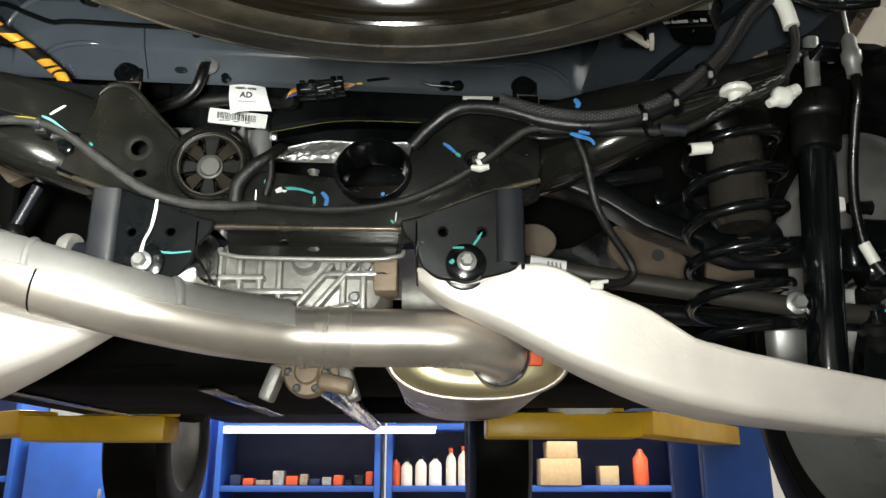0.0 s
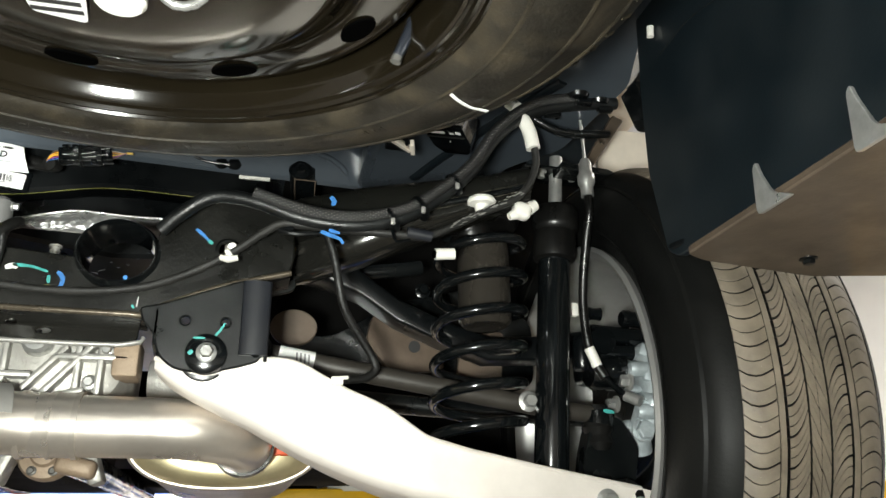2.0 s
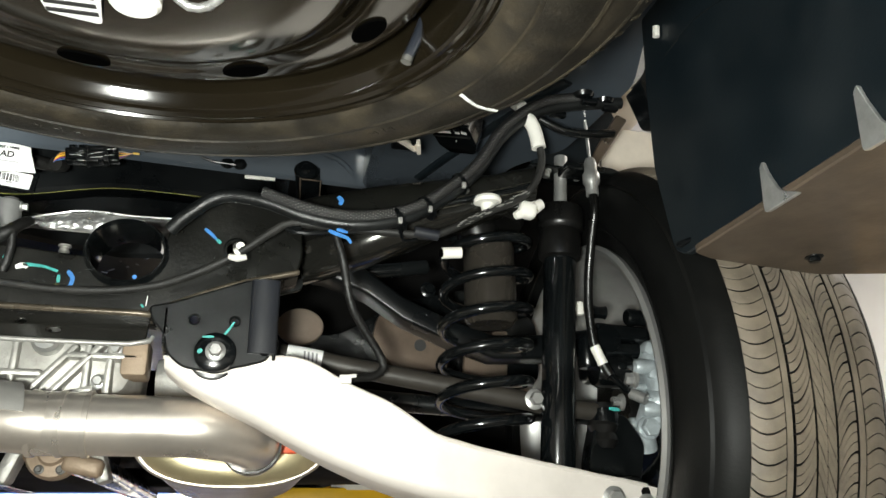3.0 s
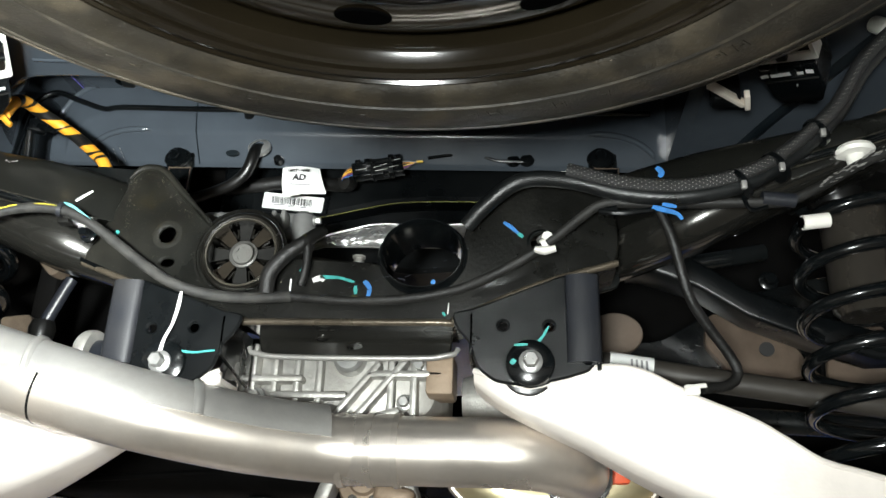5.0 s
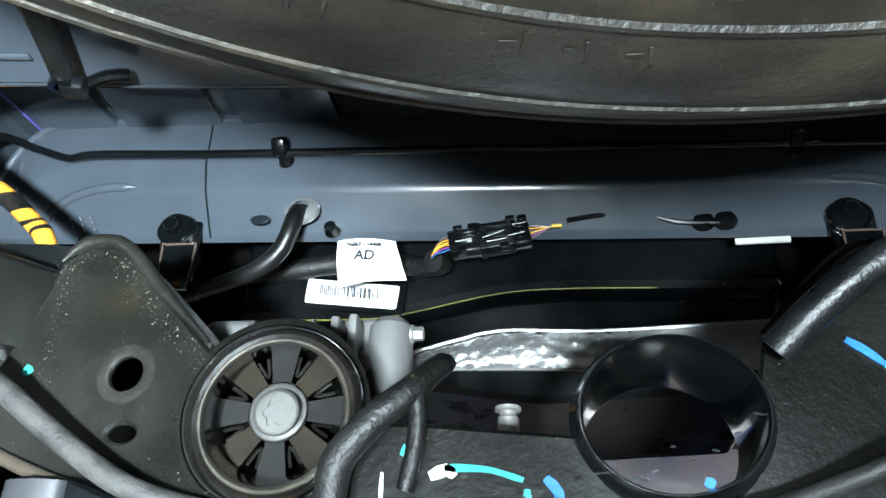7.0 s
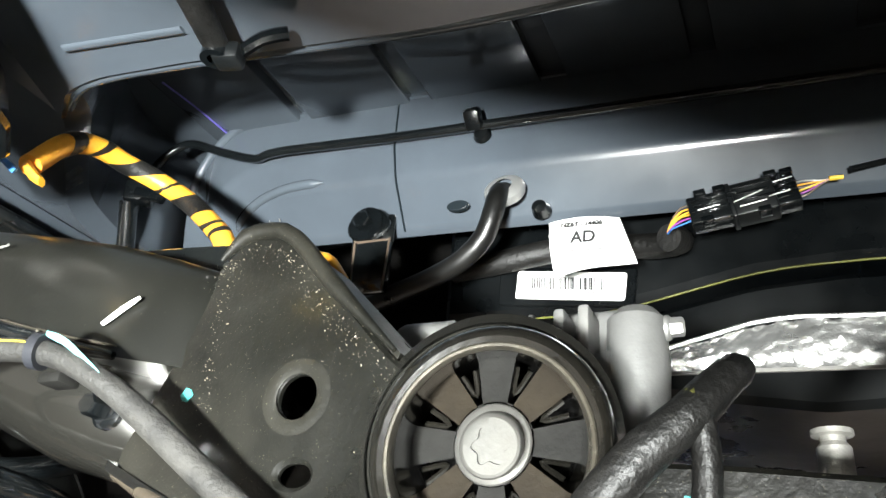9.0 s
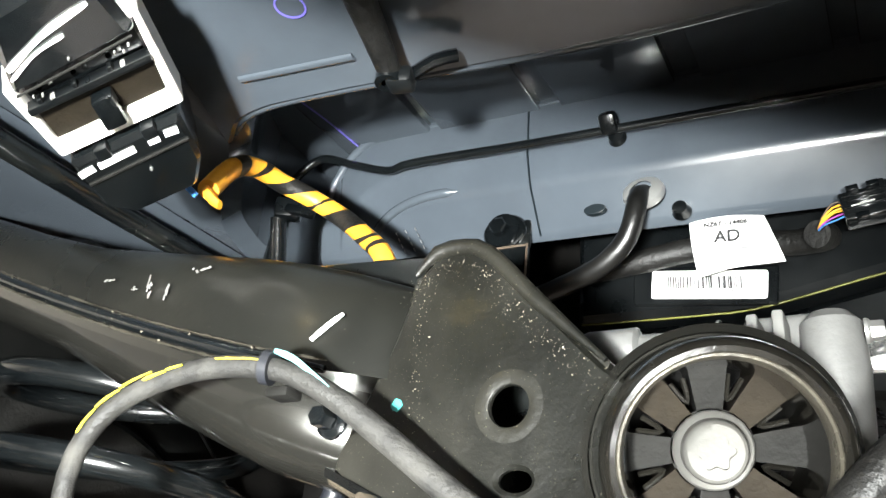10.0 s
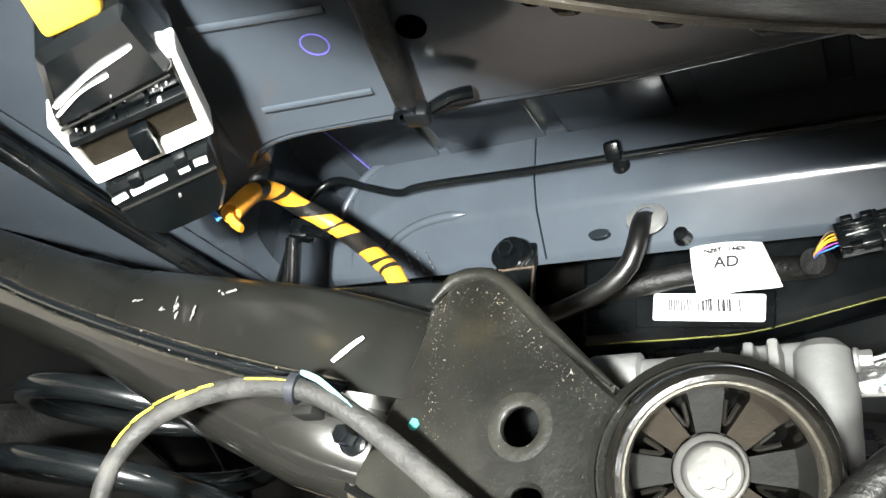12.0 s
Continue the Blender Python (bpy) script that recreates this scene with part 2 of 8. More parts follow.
# ---- building tools ----
class Shape:
    """Vertices and faces of one mesh, in world metres."""

    def __init__(self):
        self.v, self.f = [], []

    def add(self, verts, faces):
        n = len(self.v)
        self.v += [tuple(p) for p in verts]
        self.f += [tuple(i + n for i in f) for f in faces]
        return self

    def rings(self, rings, closed=True, caps=True):
        """Rings of equal length joined one after another."""
        k, verts, faces = len(rings[0]), [p for r in rings for p in r], []
        for a in range(len(rings) - 1):
            for i in range(k if closed else k - 1):
                j = (i + 1) % k
                faces.append((a * k + i, a * k + j, a * k + k + j, a * k + k + i))
        if caps and closed:
            faces += [tuple(range(k))[::-1], tuple(range((len(rings) - 1) * k, len(rings) * k))]
        return self.add(verts, faces)

    def tube(self, points, r, sides=14, step=0.012, flat=1.0, flat_dir=None):
        """A round tube along a smooth line; r is one radius or one for each point."""
        pts, rad = smooth_line(points, r, step)
        tang = np.gradient(pts, axis=0)
        tang /= np.linalg.norm(tang, axis=1)[:, None] + 1e-12
        up = np.array(flat_dir if flat_dir is not None else ((0, 0, 1) if abs(tang[0][2]) < 0.9 else (0, 1, 0)), float)
        rings = []
        for p, d, q in zip(pts, tang, rad):
            up = up - d * (up @ d)
            up /= np.linalg.norm(up)
            side = np.cross(d, up)
            rings.append([p + q * (math.cos(a) * side + flat * math.sin(a) * up) for a in np.linspace(0, 2 * math.pi, sides, endpoint=False)])
        return self.rings(rings)

    def lathe(self, profile, centre, axis="z", sides=64, start=0.0, turn=2 * math.pi):
        """Profile of (radius, height) turned round an axis through centre."""
        verts, faces, k = [], [], len(profile)
        whole = abs(turn - 2 * math.pi) < 1e-6
        n = sides if whole else sides + 1
        for i in range(n):
            a = start + turn * i / sides
            c, s = math.cos(a), math.sin(a)
            for r, h in profile:
                p = {"z": (r * c, r * s, h), "y": (r * c, h, r * s), "x": (h, r * c, r * s)}[axis]
                verts.append((centre[0] + p[0], centre[1] + p[1], centre[2] + p[2]))
        for i in range(sides):
            j = (i + 1) % n
            faces += [(i * k + q, j * k + q, j * k + q + 1, i * k + q + 1) for q in range(k - 1)]
        return self.add(verts, faces)

    def box(self, centre, size, turn=None, bevel=0.0, segments=2):
        bm = bmesh.new()
        bmesh.ops.create_cube(bm, size=1.0)
        bmesh.ops.scale(bm, vec=size, verts=bm.verts)
        if bevel:
            bmesh.ops.bevel(bm, geom=bm.edges[:], offset=bevel, segments=segments, affect="EDGES", profile=0.5)
        m = Matrix.Translation(centre) @ (turn.to_4x4() if turn is not None else Matrix())
        bm.verts.index_update()
        self.add([m @ v.co for v in bm.verts], [[v.index for v in f.verts] for f in bm.faces])
        bm.free()
        return self

    def plate(self, outline, back, front, holes=(), edge=0.0015, to=None):
        """A sheet cut to an outline of (u, w), from depth back to depth front, with holes cut through; to maps (u, d, w) to the world."""
        to = to or (lambda u, d, w: (u, d, w))
        loops = [np.array(outline, float)] + [np.array(h, float) for h in holes]
        sign = 1 if front > back else -1
        bm = bmesh.new()

        def ring(loop, d):
            return [bm.verts.new(to(u, d, w)) for u, w in loop]

        def inset(loop, e, inner):
            a = np.roll(loop, 1, 0) - loop
            b = np.roll(loop, -1, 0) - loop
            area = 0.5 * np.sum(loop[:, 0] * np.roll(loop[:, 1], -1) - loop[:, 1] * np.roll(loop[:, 0], -1))
            t = b / (np.linalg.norm(b, axis=1)[:, None] + 1e-9) - a / (np.linalg.norm(a, axis=1)[:, None] + 1e-9)
            nrm = np.stack([-t[:, 1], t[:, 0]], 1) / (np.linalg.norm(t, axis=1)[:, None] + 1e-9)
            way = 1 if area > 0 else -1
            return loop + nrm * e * way * (-1 if inner else 1)
        tops, bottoms = [], []
        for n, loop in enumerate(loops):
            levels = [ring(inset(loop, edge, n > 0), front), ring(loop, front - sign * edge), ring(loop, back + sign * edge), ring(inset(loop, edge, n > 0), back)]
            k = len(loop)
            for lo, hi in zip(levels, levels[1:]):
                for i in range(k):
                    bm.faces.new((lo[i], lo[(i + 1) % k], hi[(i + 1) % k], hi[i]))
            tops.append(levels[0])
            bottoms.append(levels[3])
        for group in (tops, bottoms):
            edges = [bm.edges.get((r[i], r[(i + 1) % len(r)])) for r in group for i in range(len(r))]
            bmesh.ops.triangle_fill(bm, edges=edges, use_beauty=True, use_dissolve=False)
        bmesh.ops.recalc_face_normals(bm, faces=bm.faces)
        bm.verts.index_update()
        self.add([v.co for v in bm.verts], [[v.index for v in f.verts] for f in bm.faces])
        bm.free()
        return self


def smooth_line(points, r, step):
    p = np.array(points, float)
    rad = np.full(len(p), r) if np.isscalar(r) else np.array(r, float)
    ext = np.vstack([2 * p[0] - p[1], p, 2 * p[-1] - p[-2]])
    out, outr = [], []
    for i in range(len(p) - 1):
        a, b, c, d = ext[i : i + 4]
        n = max(2, int(np.linalg.norm(c - b) / step))
        for t in np.linspace(0, 1, n, endpoint=False):
            out.append(0.5 * (2 * b + (c - a) * t + (2 * a - 5 * b + 4 * c - d) * t * t + (3 * b - a - 3 * c + d) * t**3))
            outr.append(rad[i] + (rad[i + 1] - rad[i]) * t)
    return np.array(out + [p[-1]]), np.array(outr + [rad[-1]])


def rounded(outline, r, n=4):
    """A closed outline with its corners rounded to about r."""
    pts, out = [np.array(p, float) for p in outline], []
    for i, p in enumerate(pts):
        a, b = pts[i - 1] - p, pts[(i + 1) % len(pts)] - p
        la, lb = np.linalg.norm(a), np.linalg.norm(b)
        q = min(r, la * 0.45, lb * 0.45)
        s, e = p + a / la * q, p + b / lb * q
        out += [tuple((1 - t) ** 2 * s + 2 * t * (1 - t) * p + t * t * e) for t in np.linspace(0, 1, n)]
    return out


def circle(cu, cw, r, n=24, squash=1.0):
    return [(cu + r * math.cos(a), cw + r * squash * math.sin(a)) for a in np.linspace(0, 2 * math.pi, n, endpoint=False)]


def thing(name, origin, label, category, group="", kind=""):
    ob = new(name)
    ob.location = origin
    ob.empty_display_size = 0.05
    return tagged(ob, label, category, group, kind)


def mesh_of(name, shape, mat, origin, sharp=38):
    me = bpy.data.meshes.new(name)
    o = Vector(origin)
    me.from_pydata([tuple(Vector(p) - o) for p in shape.v], [], shape.f)
    bm = bmesh.new()
    bm.from_mesh(me)
    bmesh.ops.recalc_face_normals(bm, faces=bm.faces)
    bm.to_mesh(me)
    bm.free()
    me.materials.append(mat)
    me.polygons.foreach_set("use_smooth", [True] * len(me.polygons))
    me.set_sharp_from_angle(angle=radians(sharp))
    return me


def root_of(ob):
    while ob.parent:
        ob = ob.parent
    return ob


def part(name, shape, mat, parent, label="", sharp=38):
    ob = new(name, mesh_of(name, shape, mat, root_of(parent).location, sharp))
    ob.parent = parent
    return tagged(ob, label)


def single(name, shape, mat, origin, label, category, group="", kind="", sharp=38):
    ob = new(name, mesh_of(name, shape, mat, origin, sharp))
    ob.location = origin
    return tagged(ob, label, category, group, kind)


def written(name, text, size, mat, parent, m, label=""):
    """Letters of the built-in font as a thin mesh, set at the pose m in the world."""
    cu = bpy.data.curves.new(name, "FONT")
    cu.body, cu.size, cu.align_x, cu.align_y, cu.extrude = text, size, "CENTER", "CENTER", 0.0002
    cu.offset = size * 0.022
    tmp = new(name, cu)
    dg = bpy.context.evaluated_depsgraph_get()
    me = bpy.data.meshes.new_from_object(tmp.evaluated_get(dg))
    bpy.data.objects.remove(tmp)
    me.transform(Matrix.Translation(-root_of(parent).location) @ m)
    me.materials.clear()
    me.materials.append(mat)
    ob = new(name, me)
    ob.parent = parent
    return tagged(ob, label)


def bolt(shape, centre, r, axis="y", height=0.012, way=-1, washer=1.5):
    """A flanged hexagon head that points along way on an axis."""
    h = height * way
    shape.lathe([(0, 0), (r * washer, 0), (r * washer, h * 0.18), (r * 1.1, h * 0.3), (0, h * 0.3)], centre, axis, 20)
    shape.lathe([(r, h * 0.2), (r, h * 0.9), (r * 0.86, h), (0, h)], centre, axis, 6)
    return shape


def stroke(points, width, normal, lift=0.0008):
    """A thin dab of paint along a line on a surface."""
    pts, _ = smooth_line(points, 1.0, 0.004)
    n = np.array(normal, float)
    t = np.gradient(pts, axis=0)
    t /= np.linalg.norm(t, axis=1)[:, None] + 1e-9
    s = np.cross(t, n)
    k = len(pts)
    w = [width * 0.5 * (0.88 + 0.16 * math.sin(1.3 + 0.55 * i)) * (0.7 if i in (0, k - 1) else 1) for i in range(k)]
    sh = Shape()
    return sh.rings([[p - q * a, p - q * a + n * lift, p + q * a + n * lift, p + q * a] for p, a, q in zip(pts, s, w)])




# ---- workshop ----
def workshop():
    floor = Shape().box((0, 2, -0.05), (14, 18, 0.1))
    single("floor", floor, CONCRETE, (0, 2, -0.05), "grey concrete workshop floor with oil stains", "floor", kind="structure")
    for name, c, s in (("wall_north", (0, 9.1, 2.3), (14, 0.2, 4.6)), ("wall_south", (0, -6.1, 2.3), (14, 0.2, 4.6)),
                       ("wall_east", (6.1, 1.5, 2.3), (0.2, 15, 4.6)), ("wall_west", (-6.1, 1.5, 2.3), (0.2, 15, 4.6))):
        single(name, Shape().box(c, s), WALL_PAINT, c, "pale painted workshop wall", "wall", kind="structure")
    single("ceiling", Shape().box((0, 1.5, 4.65), (14, 16, 0.1)), WALL_PAINT, (0, 1.5, 4.65), "pale workshop ceiling", "ceiling", kind="structure")


def cabinet_solid(x0, x1, y, z1):
    c = thing("tool_cabinet", ((x0 + x1) / 2, y, 0), "blue painted steel tool cabinet against the far wall", "cabinet")
    w = x1 - x0
    part("body", Shape().box(((x0 + x1) / 2, y, z1 / 2), (w, 0.5, z1), bevel=0.01), SHOP_BLUE, c)
    for n in (0, 1):
        cx = x0 + w * (0.25 + 0.5 * n)
        d = part("door", Shape().box((cx, y - 0.262, z1 / 2), (w / 2 - 0.02, 0.02, z1 - 0.06), bevel=0.005), SHOP_BLUE, c)
        part("handle", Shape().box((cx + (0.5 - n) * (w * 0.36), y - 0.285, 1.35), (0.025, 0.03, 0.14), bevel=0.006), ZINC, d, "grey metal handle")


def open_shelf(x0, x1, y, tops):
    w, cx = x1 - x0, (x0 + x1) / 2
    s = thing("storage_shelf", (cx, y, 0), "blue steel shelf unit with dark bays, partly filled", "shelf")
    # much darker than the cabinet blue: the bays' shade is in this colour
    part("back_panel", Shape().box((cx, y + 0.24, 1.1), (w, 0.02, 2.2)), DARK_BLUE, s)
    for x in (x0 + 0.03, x1 - 0.03):
        part("side_panel", Shape().box((x, y, 1.1), (0.05, 0.5, 2.2), bevel=0.004), SHOP_BLUE, s)
    for z in tops:
        part("shelf_board", Shape().box((cx, y, z), (w - 0.11, 0.48, 0.05), bevel=0.004), SHOP_BLUE, s)
    return s


def bottle(x, y, z, h, r, mat, label):
    b = thing("bottle", (x, y, z), label, "bottle", "bottles on the shelf")
    part("body", Shape().lathe([(0, 0), (r * 0.95, 0), (r, 0.01), (r, h * 0.66), (r * 0.8, h * 0.76), (r * 0.38, h * 0.84), (r * 0.36, h * 0.9), (0, h * 0.9)], (x, y, z), "z", 12), mat, b)
    part("cap", Shape().lathe([(0, h * 0.88), (r * 0.45, h * 0.88), (r * 0.45, h), (0, h)], (x, y, z), "z", 10), RED if random.random() < 0.3 else BLACK_PLASTIC, b)


def far_wall_storage():
    cabinet_solid(-3.3, -1.78, 7.2, 2.0)
    open_shelf(-1.72, -0.32, 7.2, (0.45, 0.95, 1.42, 1.93))
    open_shelf(-0.28, 2.3, 7.2, (0.45, 0.95, 1.42, 1.93))
    open_shelf(-5.2, -3.4, 7.2, (0.6, 1.1, 1.5, 1.9))
    random.seed(4)
    x = -0.2
    mats = [WHITE_PLASTIC, WHITE_PLASTIC, CREAM, RED, WHITE_LABEL, CREAM]
    while x < 0.75:
        h, r = random.uniform(0.22, 0.33), random.uniform(0.04, 0.055)
        bottle(x, 7.05, 1.446, h, r, random.choice(mats), "pale plastic fluid bottle with a cap, on the blue shelf")
        x += 2 * r + random.uniform(0.01, 0.03)
    for bx, bz, s in ((1.2, 1.446, (0.34, 0.3, 0.22)), (1.22, 1.668, (0.26, 0.26, 0.14)), (1.62, 1.446, (0.16, 0.2, 0.16))):
        single("cardboard_box", Shape().box((bx, 7.1, bz + s[2] / 2), s, bevel=0.006), CARD, (bx, 7.1, bz), "brown cardboard parts box standing on the blue shelf", "box")
    single("fire_extinguisher_bottle", Shape().lathe([(0, 0), (0.06, 0), (0.065, 0.02), (0.065, 0.22), (0.03, 0.27), (0.02, 0.3), (0, 0.3)], (1.9, 7.05, 1.446), "z", 14), RED, (1.9, 7.05, 1.446), "red canister standing on the blue shelf", "canister")
    x = -1.6
    while x < -0.45:
        w, h = random.uniform(0.05, 0.14), random.uniform(0.04, 0.12)
        single("tool_tray", Shape().box((x + w / 2, 7.08, 1.446 + h / 2), (w, 0.12, h), bevel=0.008), random.choice([TAN, BLACK_PLASTIC, RED, DARK_BLUE, CAST]), (x, 7.08, 1.446), "small loose tool tray on the dark blue shelf", "tool tray")
        x += w + 0.02
    # long white light bar over the shelves and the pale bench below them
    bar = thing("light_bar", (-0.75, 6.85, 1.9), "long white tube light along the top of the shelves", "light")
    part("housing", Shape().box((-0.75, 6.9, 1.915), (1.8, 0.06, 0.03), bevel=0.005), WHITE_PLASTIC, bar)
    part("tube", Shape().tube([(-1.64, 6.86, 1.885), (0.14, 6.86, 1.885)], 0.018, 10, 0.3), GLOW_TUBE, bar, "lit white tube")
    bench = thing("workbench", (0.4, 6.3, 0), "pale topped workbench in front of the shelves", "workbench")
    part("top", Shape().box((0.5, 6.35, 1.32), (4.2, 0.7, 0.05), bevel=0.008), WHITE_PLASTIC, bench)
    for x in (-1.5, 2.5):
        part("leg", Shape().box((x, 6.35, 0.65), (0.08, 0.6, 1.29), bevel=0.006), SHOP_BLUE, bench)


def lift():
    """The two-post lift: a column and a yellow arm on either side."""
    for sx, x0, x1, label in ((1, 0.29, 0.73, "yellow swing arm of the car lift under the sill"), (-1, -1.02, -0.62, "yellow swing arm of the car lift under the sill")):
        col_x = 1.3 if sx > 0 else -2.2
        post = thing("lift_column", (col_x, 3.4, 0), "tall blue steel column of the car lift", "lift column", "lift columns")
        part("web", Shape().box((col_x + sx * 0.1, 3.4, 1.9), (0.05, 0.36, 3.8), bevel=0.006), SHOP_BLUE, post)
        for y in (3.2, 3.6):
            part("flange", Shape().box((col_x, y, 1.9), (0.26, 0.05, 3.8), bevel=0.006), SHOP_BLUE, post)
        part("foot_plate", Shape().box((col_x, 3.4, 0.012), (0.5, 0.6, 0.024), bevel=0.004), SHOP_BLUE, post)
        arm = thing("lift_arm", ((x0 + x1) / 2, 2.4, 1.66), label, "lift arm", "lift arms")
        far = (col_x, 3.25) if sx > 0 else (-2.1, 3.25)
        xm = (x0 + x1) / 2
        part("beam", Shape().box((xm, 2.4, 1.652 if sx < 0 else 1.662), (x1 - x0, 0.14, 0.07), bevel=0.006), LIFT_YELLOW, arm)
        root = np.array([x1 if sx > 0 else x0, 2.42])
        d = np.array(far) - root
        ang = math.atan2(d[1], d[0])
        part("root_beam", Shape().box(((root[0] + far[0]) / 2, (root[1] + far[1]) / 2, 1.672), (np.linalg.norm(d), 0.12, 0.07), Matrix.Rotation(ang, 3, "Z"), bevel=0.006), LIFT_YELLOW, arm)
        # raised side cheek that slopes up towards the pad
        e = x1 if sx > 0 else x0 + 0.05
        part("cheek", Shape().plate(rounded([(xm - 0.12, 1.692), (xm + 0.2, 1.692), (xm + 0.2, 1.785), (xm + 0.14, 1.785), (xm, 1.715)], 0.01), 2.47, 2.455), LIFT_YELLOW, arm)
        part("pad", Shape().lathe([(0, 1.69), (0.09, 1.69), (0.095, 1.70), (0.095, 1.735), (0.085, 1.75), (0, 1.75)], (xm + 0.06, 2.4, 0), "z", 28), WHITE_PLASTIC, arm, "pale worn rubber pad")


# ---- car body seen from below ----
def beam_section(lower, middle, upper):
    """Section (y, z) of the cross beam: lower, middle and upper pull its three ridges down to the bottom edge."""
    a, b, c, d, e, f, g, h = [np.array(p) for p in ((1.166, 2.262), (1.163, 2.248), (1.164, 2.199), (1.1716, 2.1735), (1.1742, 2.1685), (1.2, 2.133), (1.206, 2.130), (1.214, 2.16))]
    d, e = d + (f - d) * lower * 0.96, e + (f - e) * lower * 0.96
    a, b = a + (f - a) * upper, b + (f - b) * upper
    c = c + (f - c) * max(upper, middle * 0.9)
    return [a, b, b + (c - b) * 0.92, c, c + (d - c) * 0.12, d + (c - d) * 0.1, d, e, e + (f - e) * 0.06, f + (e - f) * 0.1, f, g, h]


def car_body():
    body = thing("car_underbody", (0, 1.0, 2.2), "blue-grey painted underside of the raised car's tail", "car body")
    # cross beam with rounded stamped ends
    rings = []
    # each ridge turns down in a quarter round towards the end
    bend = lambda x, x0, x1: 1 - math.sqrt(max(0.0, 1 - min(max((x0 - x) / (x0 - x1), 0), 1) ** 2))
    ends = lambda x: (bend(x, -0.402, -0.486), bend(x, -0.435, -0.522), 0.95 * bend(x, -0.458, -0.5485))
    left = [(x, *ends(x)) for x in np.concatenate([-0.548 + 0.03 * np.linspace(0, 1, 24) ** 2, np.linspace(-0.514, -0.395, 30)])]
    for x, lo, mid, up in left + [(-0.2, 0, 0, 0), (0.0, 0, 0, 0), (0.15, 0, 0, 0)] + [(-0.115 - x, lo, mid, up) for x, lo, mid, up in left[::-1]]:
        dy, dz = 0.07 * (x + 0.22), -0.008 * (x + 0.22)
        sec = [(x, y + dy, z + dz) for y, z in beam_section(lo, mid, up)]
        rings.append(sec + [(x, 1.3, 2.3)])
    part("cross_beam", Shape().rings(rings), BODY, body, sharp=50)
    # beads added along the stamped ends' ridges, shaped to catch edge highlights
    for side in (1, -1):
        for ridge, x0, x1 in ((6, -0.4835, -0.385), (1, -0.544, -0.44)):
            edge = []
            for x in np.linspace(x0, x1, 24):
                sec = beam_section(*ends(x))
                wx = x if side > 0 else -0.115 - x
                edge.append((wx, sec[ridge][0] + 0.07 * (wx + 0.22) - 0.0006, sec[ridge][1] - 0.008 * (wx + 0.22) + 0.0012))
            part("rolled_edge", Shape().tube(edge, [0.001] + [0.0045] * 20 + [0.0034, 0.002, 0.0008], 10, 0.006), BODY, body)
    # another thin bead, added for the highlight along the beam's top
    upper = beam_section(0, 0, 0)[1]
    part("upper_edge", Shape().tube([(x, upper[0] + 0.07 * (x + 0.22) + 0.0004, upper[1] - 0.008 * (x + 0.22) + 0.0006) for x in (-0.435, -0.2, 0.0, 0.2, 0.32)], 0.0018, 8, 0.05), BODY, body)
    for x in (-0.315, 0.16):
        seam = Shape().tube([(x, y + 0.07 * (x + 0.22) - 0.0005, z) for y, z in beam_section(0, 0, 0)[1:11]], 0.0009, 5, 0.02)
        part("seam_line", seam, PANEL_NAVY, body, "thin dark seam across the beam")
    # upper floor with pressed ribs between the beam and the rear panel
    pan = Shape().box((-0.165, 1.0, 2.27), (1.57, 3.2, 0.03))
    part("floor_pan", pan, BODY, body)
    for x in (-0.467, -0.355, -0.235, -0.113, 0.005, 0.125, 0.245):
        part("pan_rib", Shape().box((x, 1.06, 2.252), (0.1, 0.27, 0.016), bevel=0.002), BODY, body)
    violet = material("violet_ink", (0.12, 0.1, 0.42), 0.4)
    part("ink_line", Shape().tube([(-0.505, 1.06, 2.2435), (-0.5, 1.10, 2.2435), (-0.497, 1.15, 2.2435)], 0.0009, 6, 0.01), violet, body, "violet guide line")
    # faint stamped code on the beam's end, too worn to read
    for k in range(3):
        for q in range(4):
            part("stamped_bar", Shape().box((-0.452 + 0.009 * k + 0.003 * q, 1.1655 + 0.0015 * q + 0.002 * k, 2.146 - 0.0062 * q + 0.002 * k), (0.0006, 0.0005, 0.0042), Matrix.Rotation(radians(-32), 3, "Y")), SHIELD, body, "faint pale stamped bar")
    # rear panel: flat pressed sheet with a folded curved front edge
    out = rounded([(-0.463, 0.958), (-0.43, 0.931), (-0.40, 0.927), (-0.338, 0.933), (-0.259, 0.944), (-0.18, 0.955), (-0.05, 0.962), (0.37, 0.985), (0.37, -0.5), (-0.42, -0.5), (-0.41, 0.7), (-0.425, 0.86)], 0.012)
    zpl = lambda u, d, w: (u, w, d)
    part("rear_panel", Shape().plate(out, 2.122, 2.114, edge=0.003, to=zpl), BODY, body)
    part("panel_lip", Shape().tube([(-0.463, 0.955, 2.128), (-0.43, 0.935, 2.122), (-0.40, 0.93, 2.121), (-0.338, 0.936, 2.121), (-0.18, 0.958, 2.121), (-0.05, 0.965, 2.121), (0.37, 0.988, 2.121)], 0.005, 10, 0.02), BODY, body)
    for pts in (((-0.395, 0.895), (-0.314, 0.906)), ((-0.386, 0.817), (-0.30, 0.835))):
        (xa, ya), (xb, yb) = pts
        part("pressed_bead", Shape().tube([(xa, ya, 2.1125), (xb, yb, 2.1125)], [0.0032, 0.0032], 10, 0.01, 0.4), BODY, body)
    part("drain_slot", Shape().lathe([(0, 2.1135), (0.009, 2.1135), (0.009, 2.1125), (0, 2.1125)], (-0.262, 0.867, 0), "z", 24), HOLE_BLACK, body, "black disc painted in for a round drain hole")
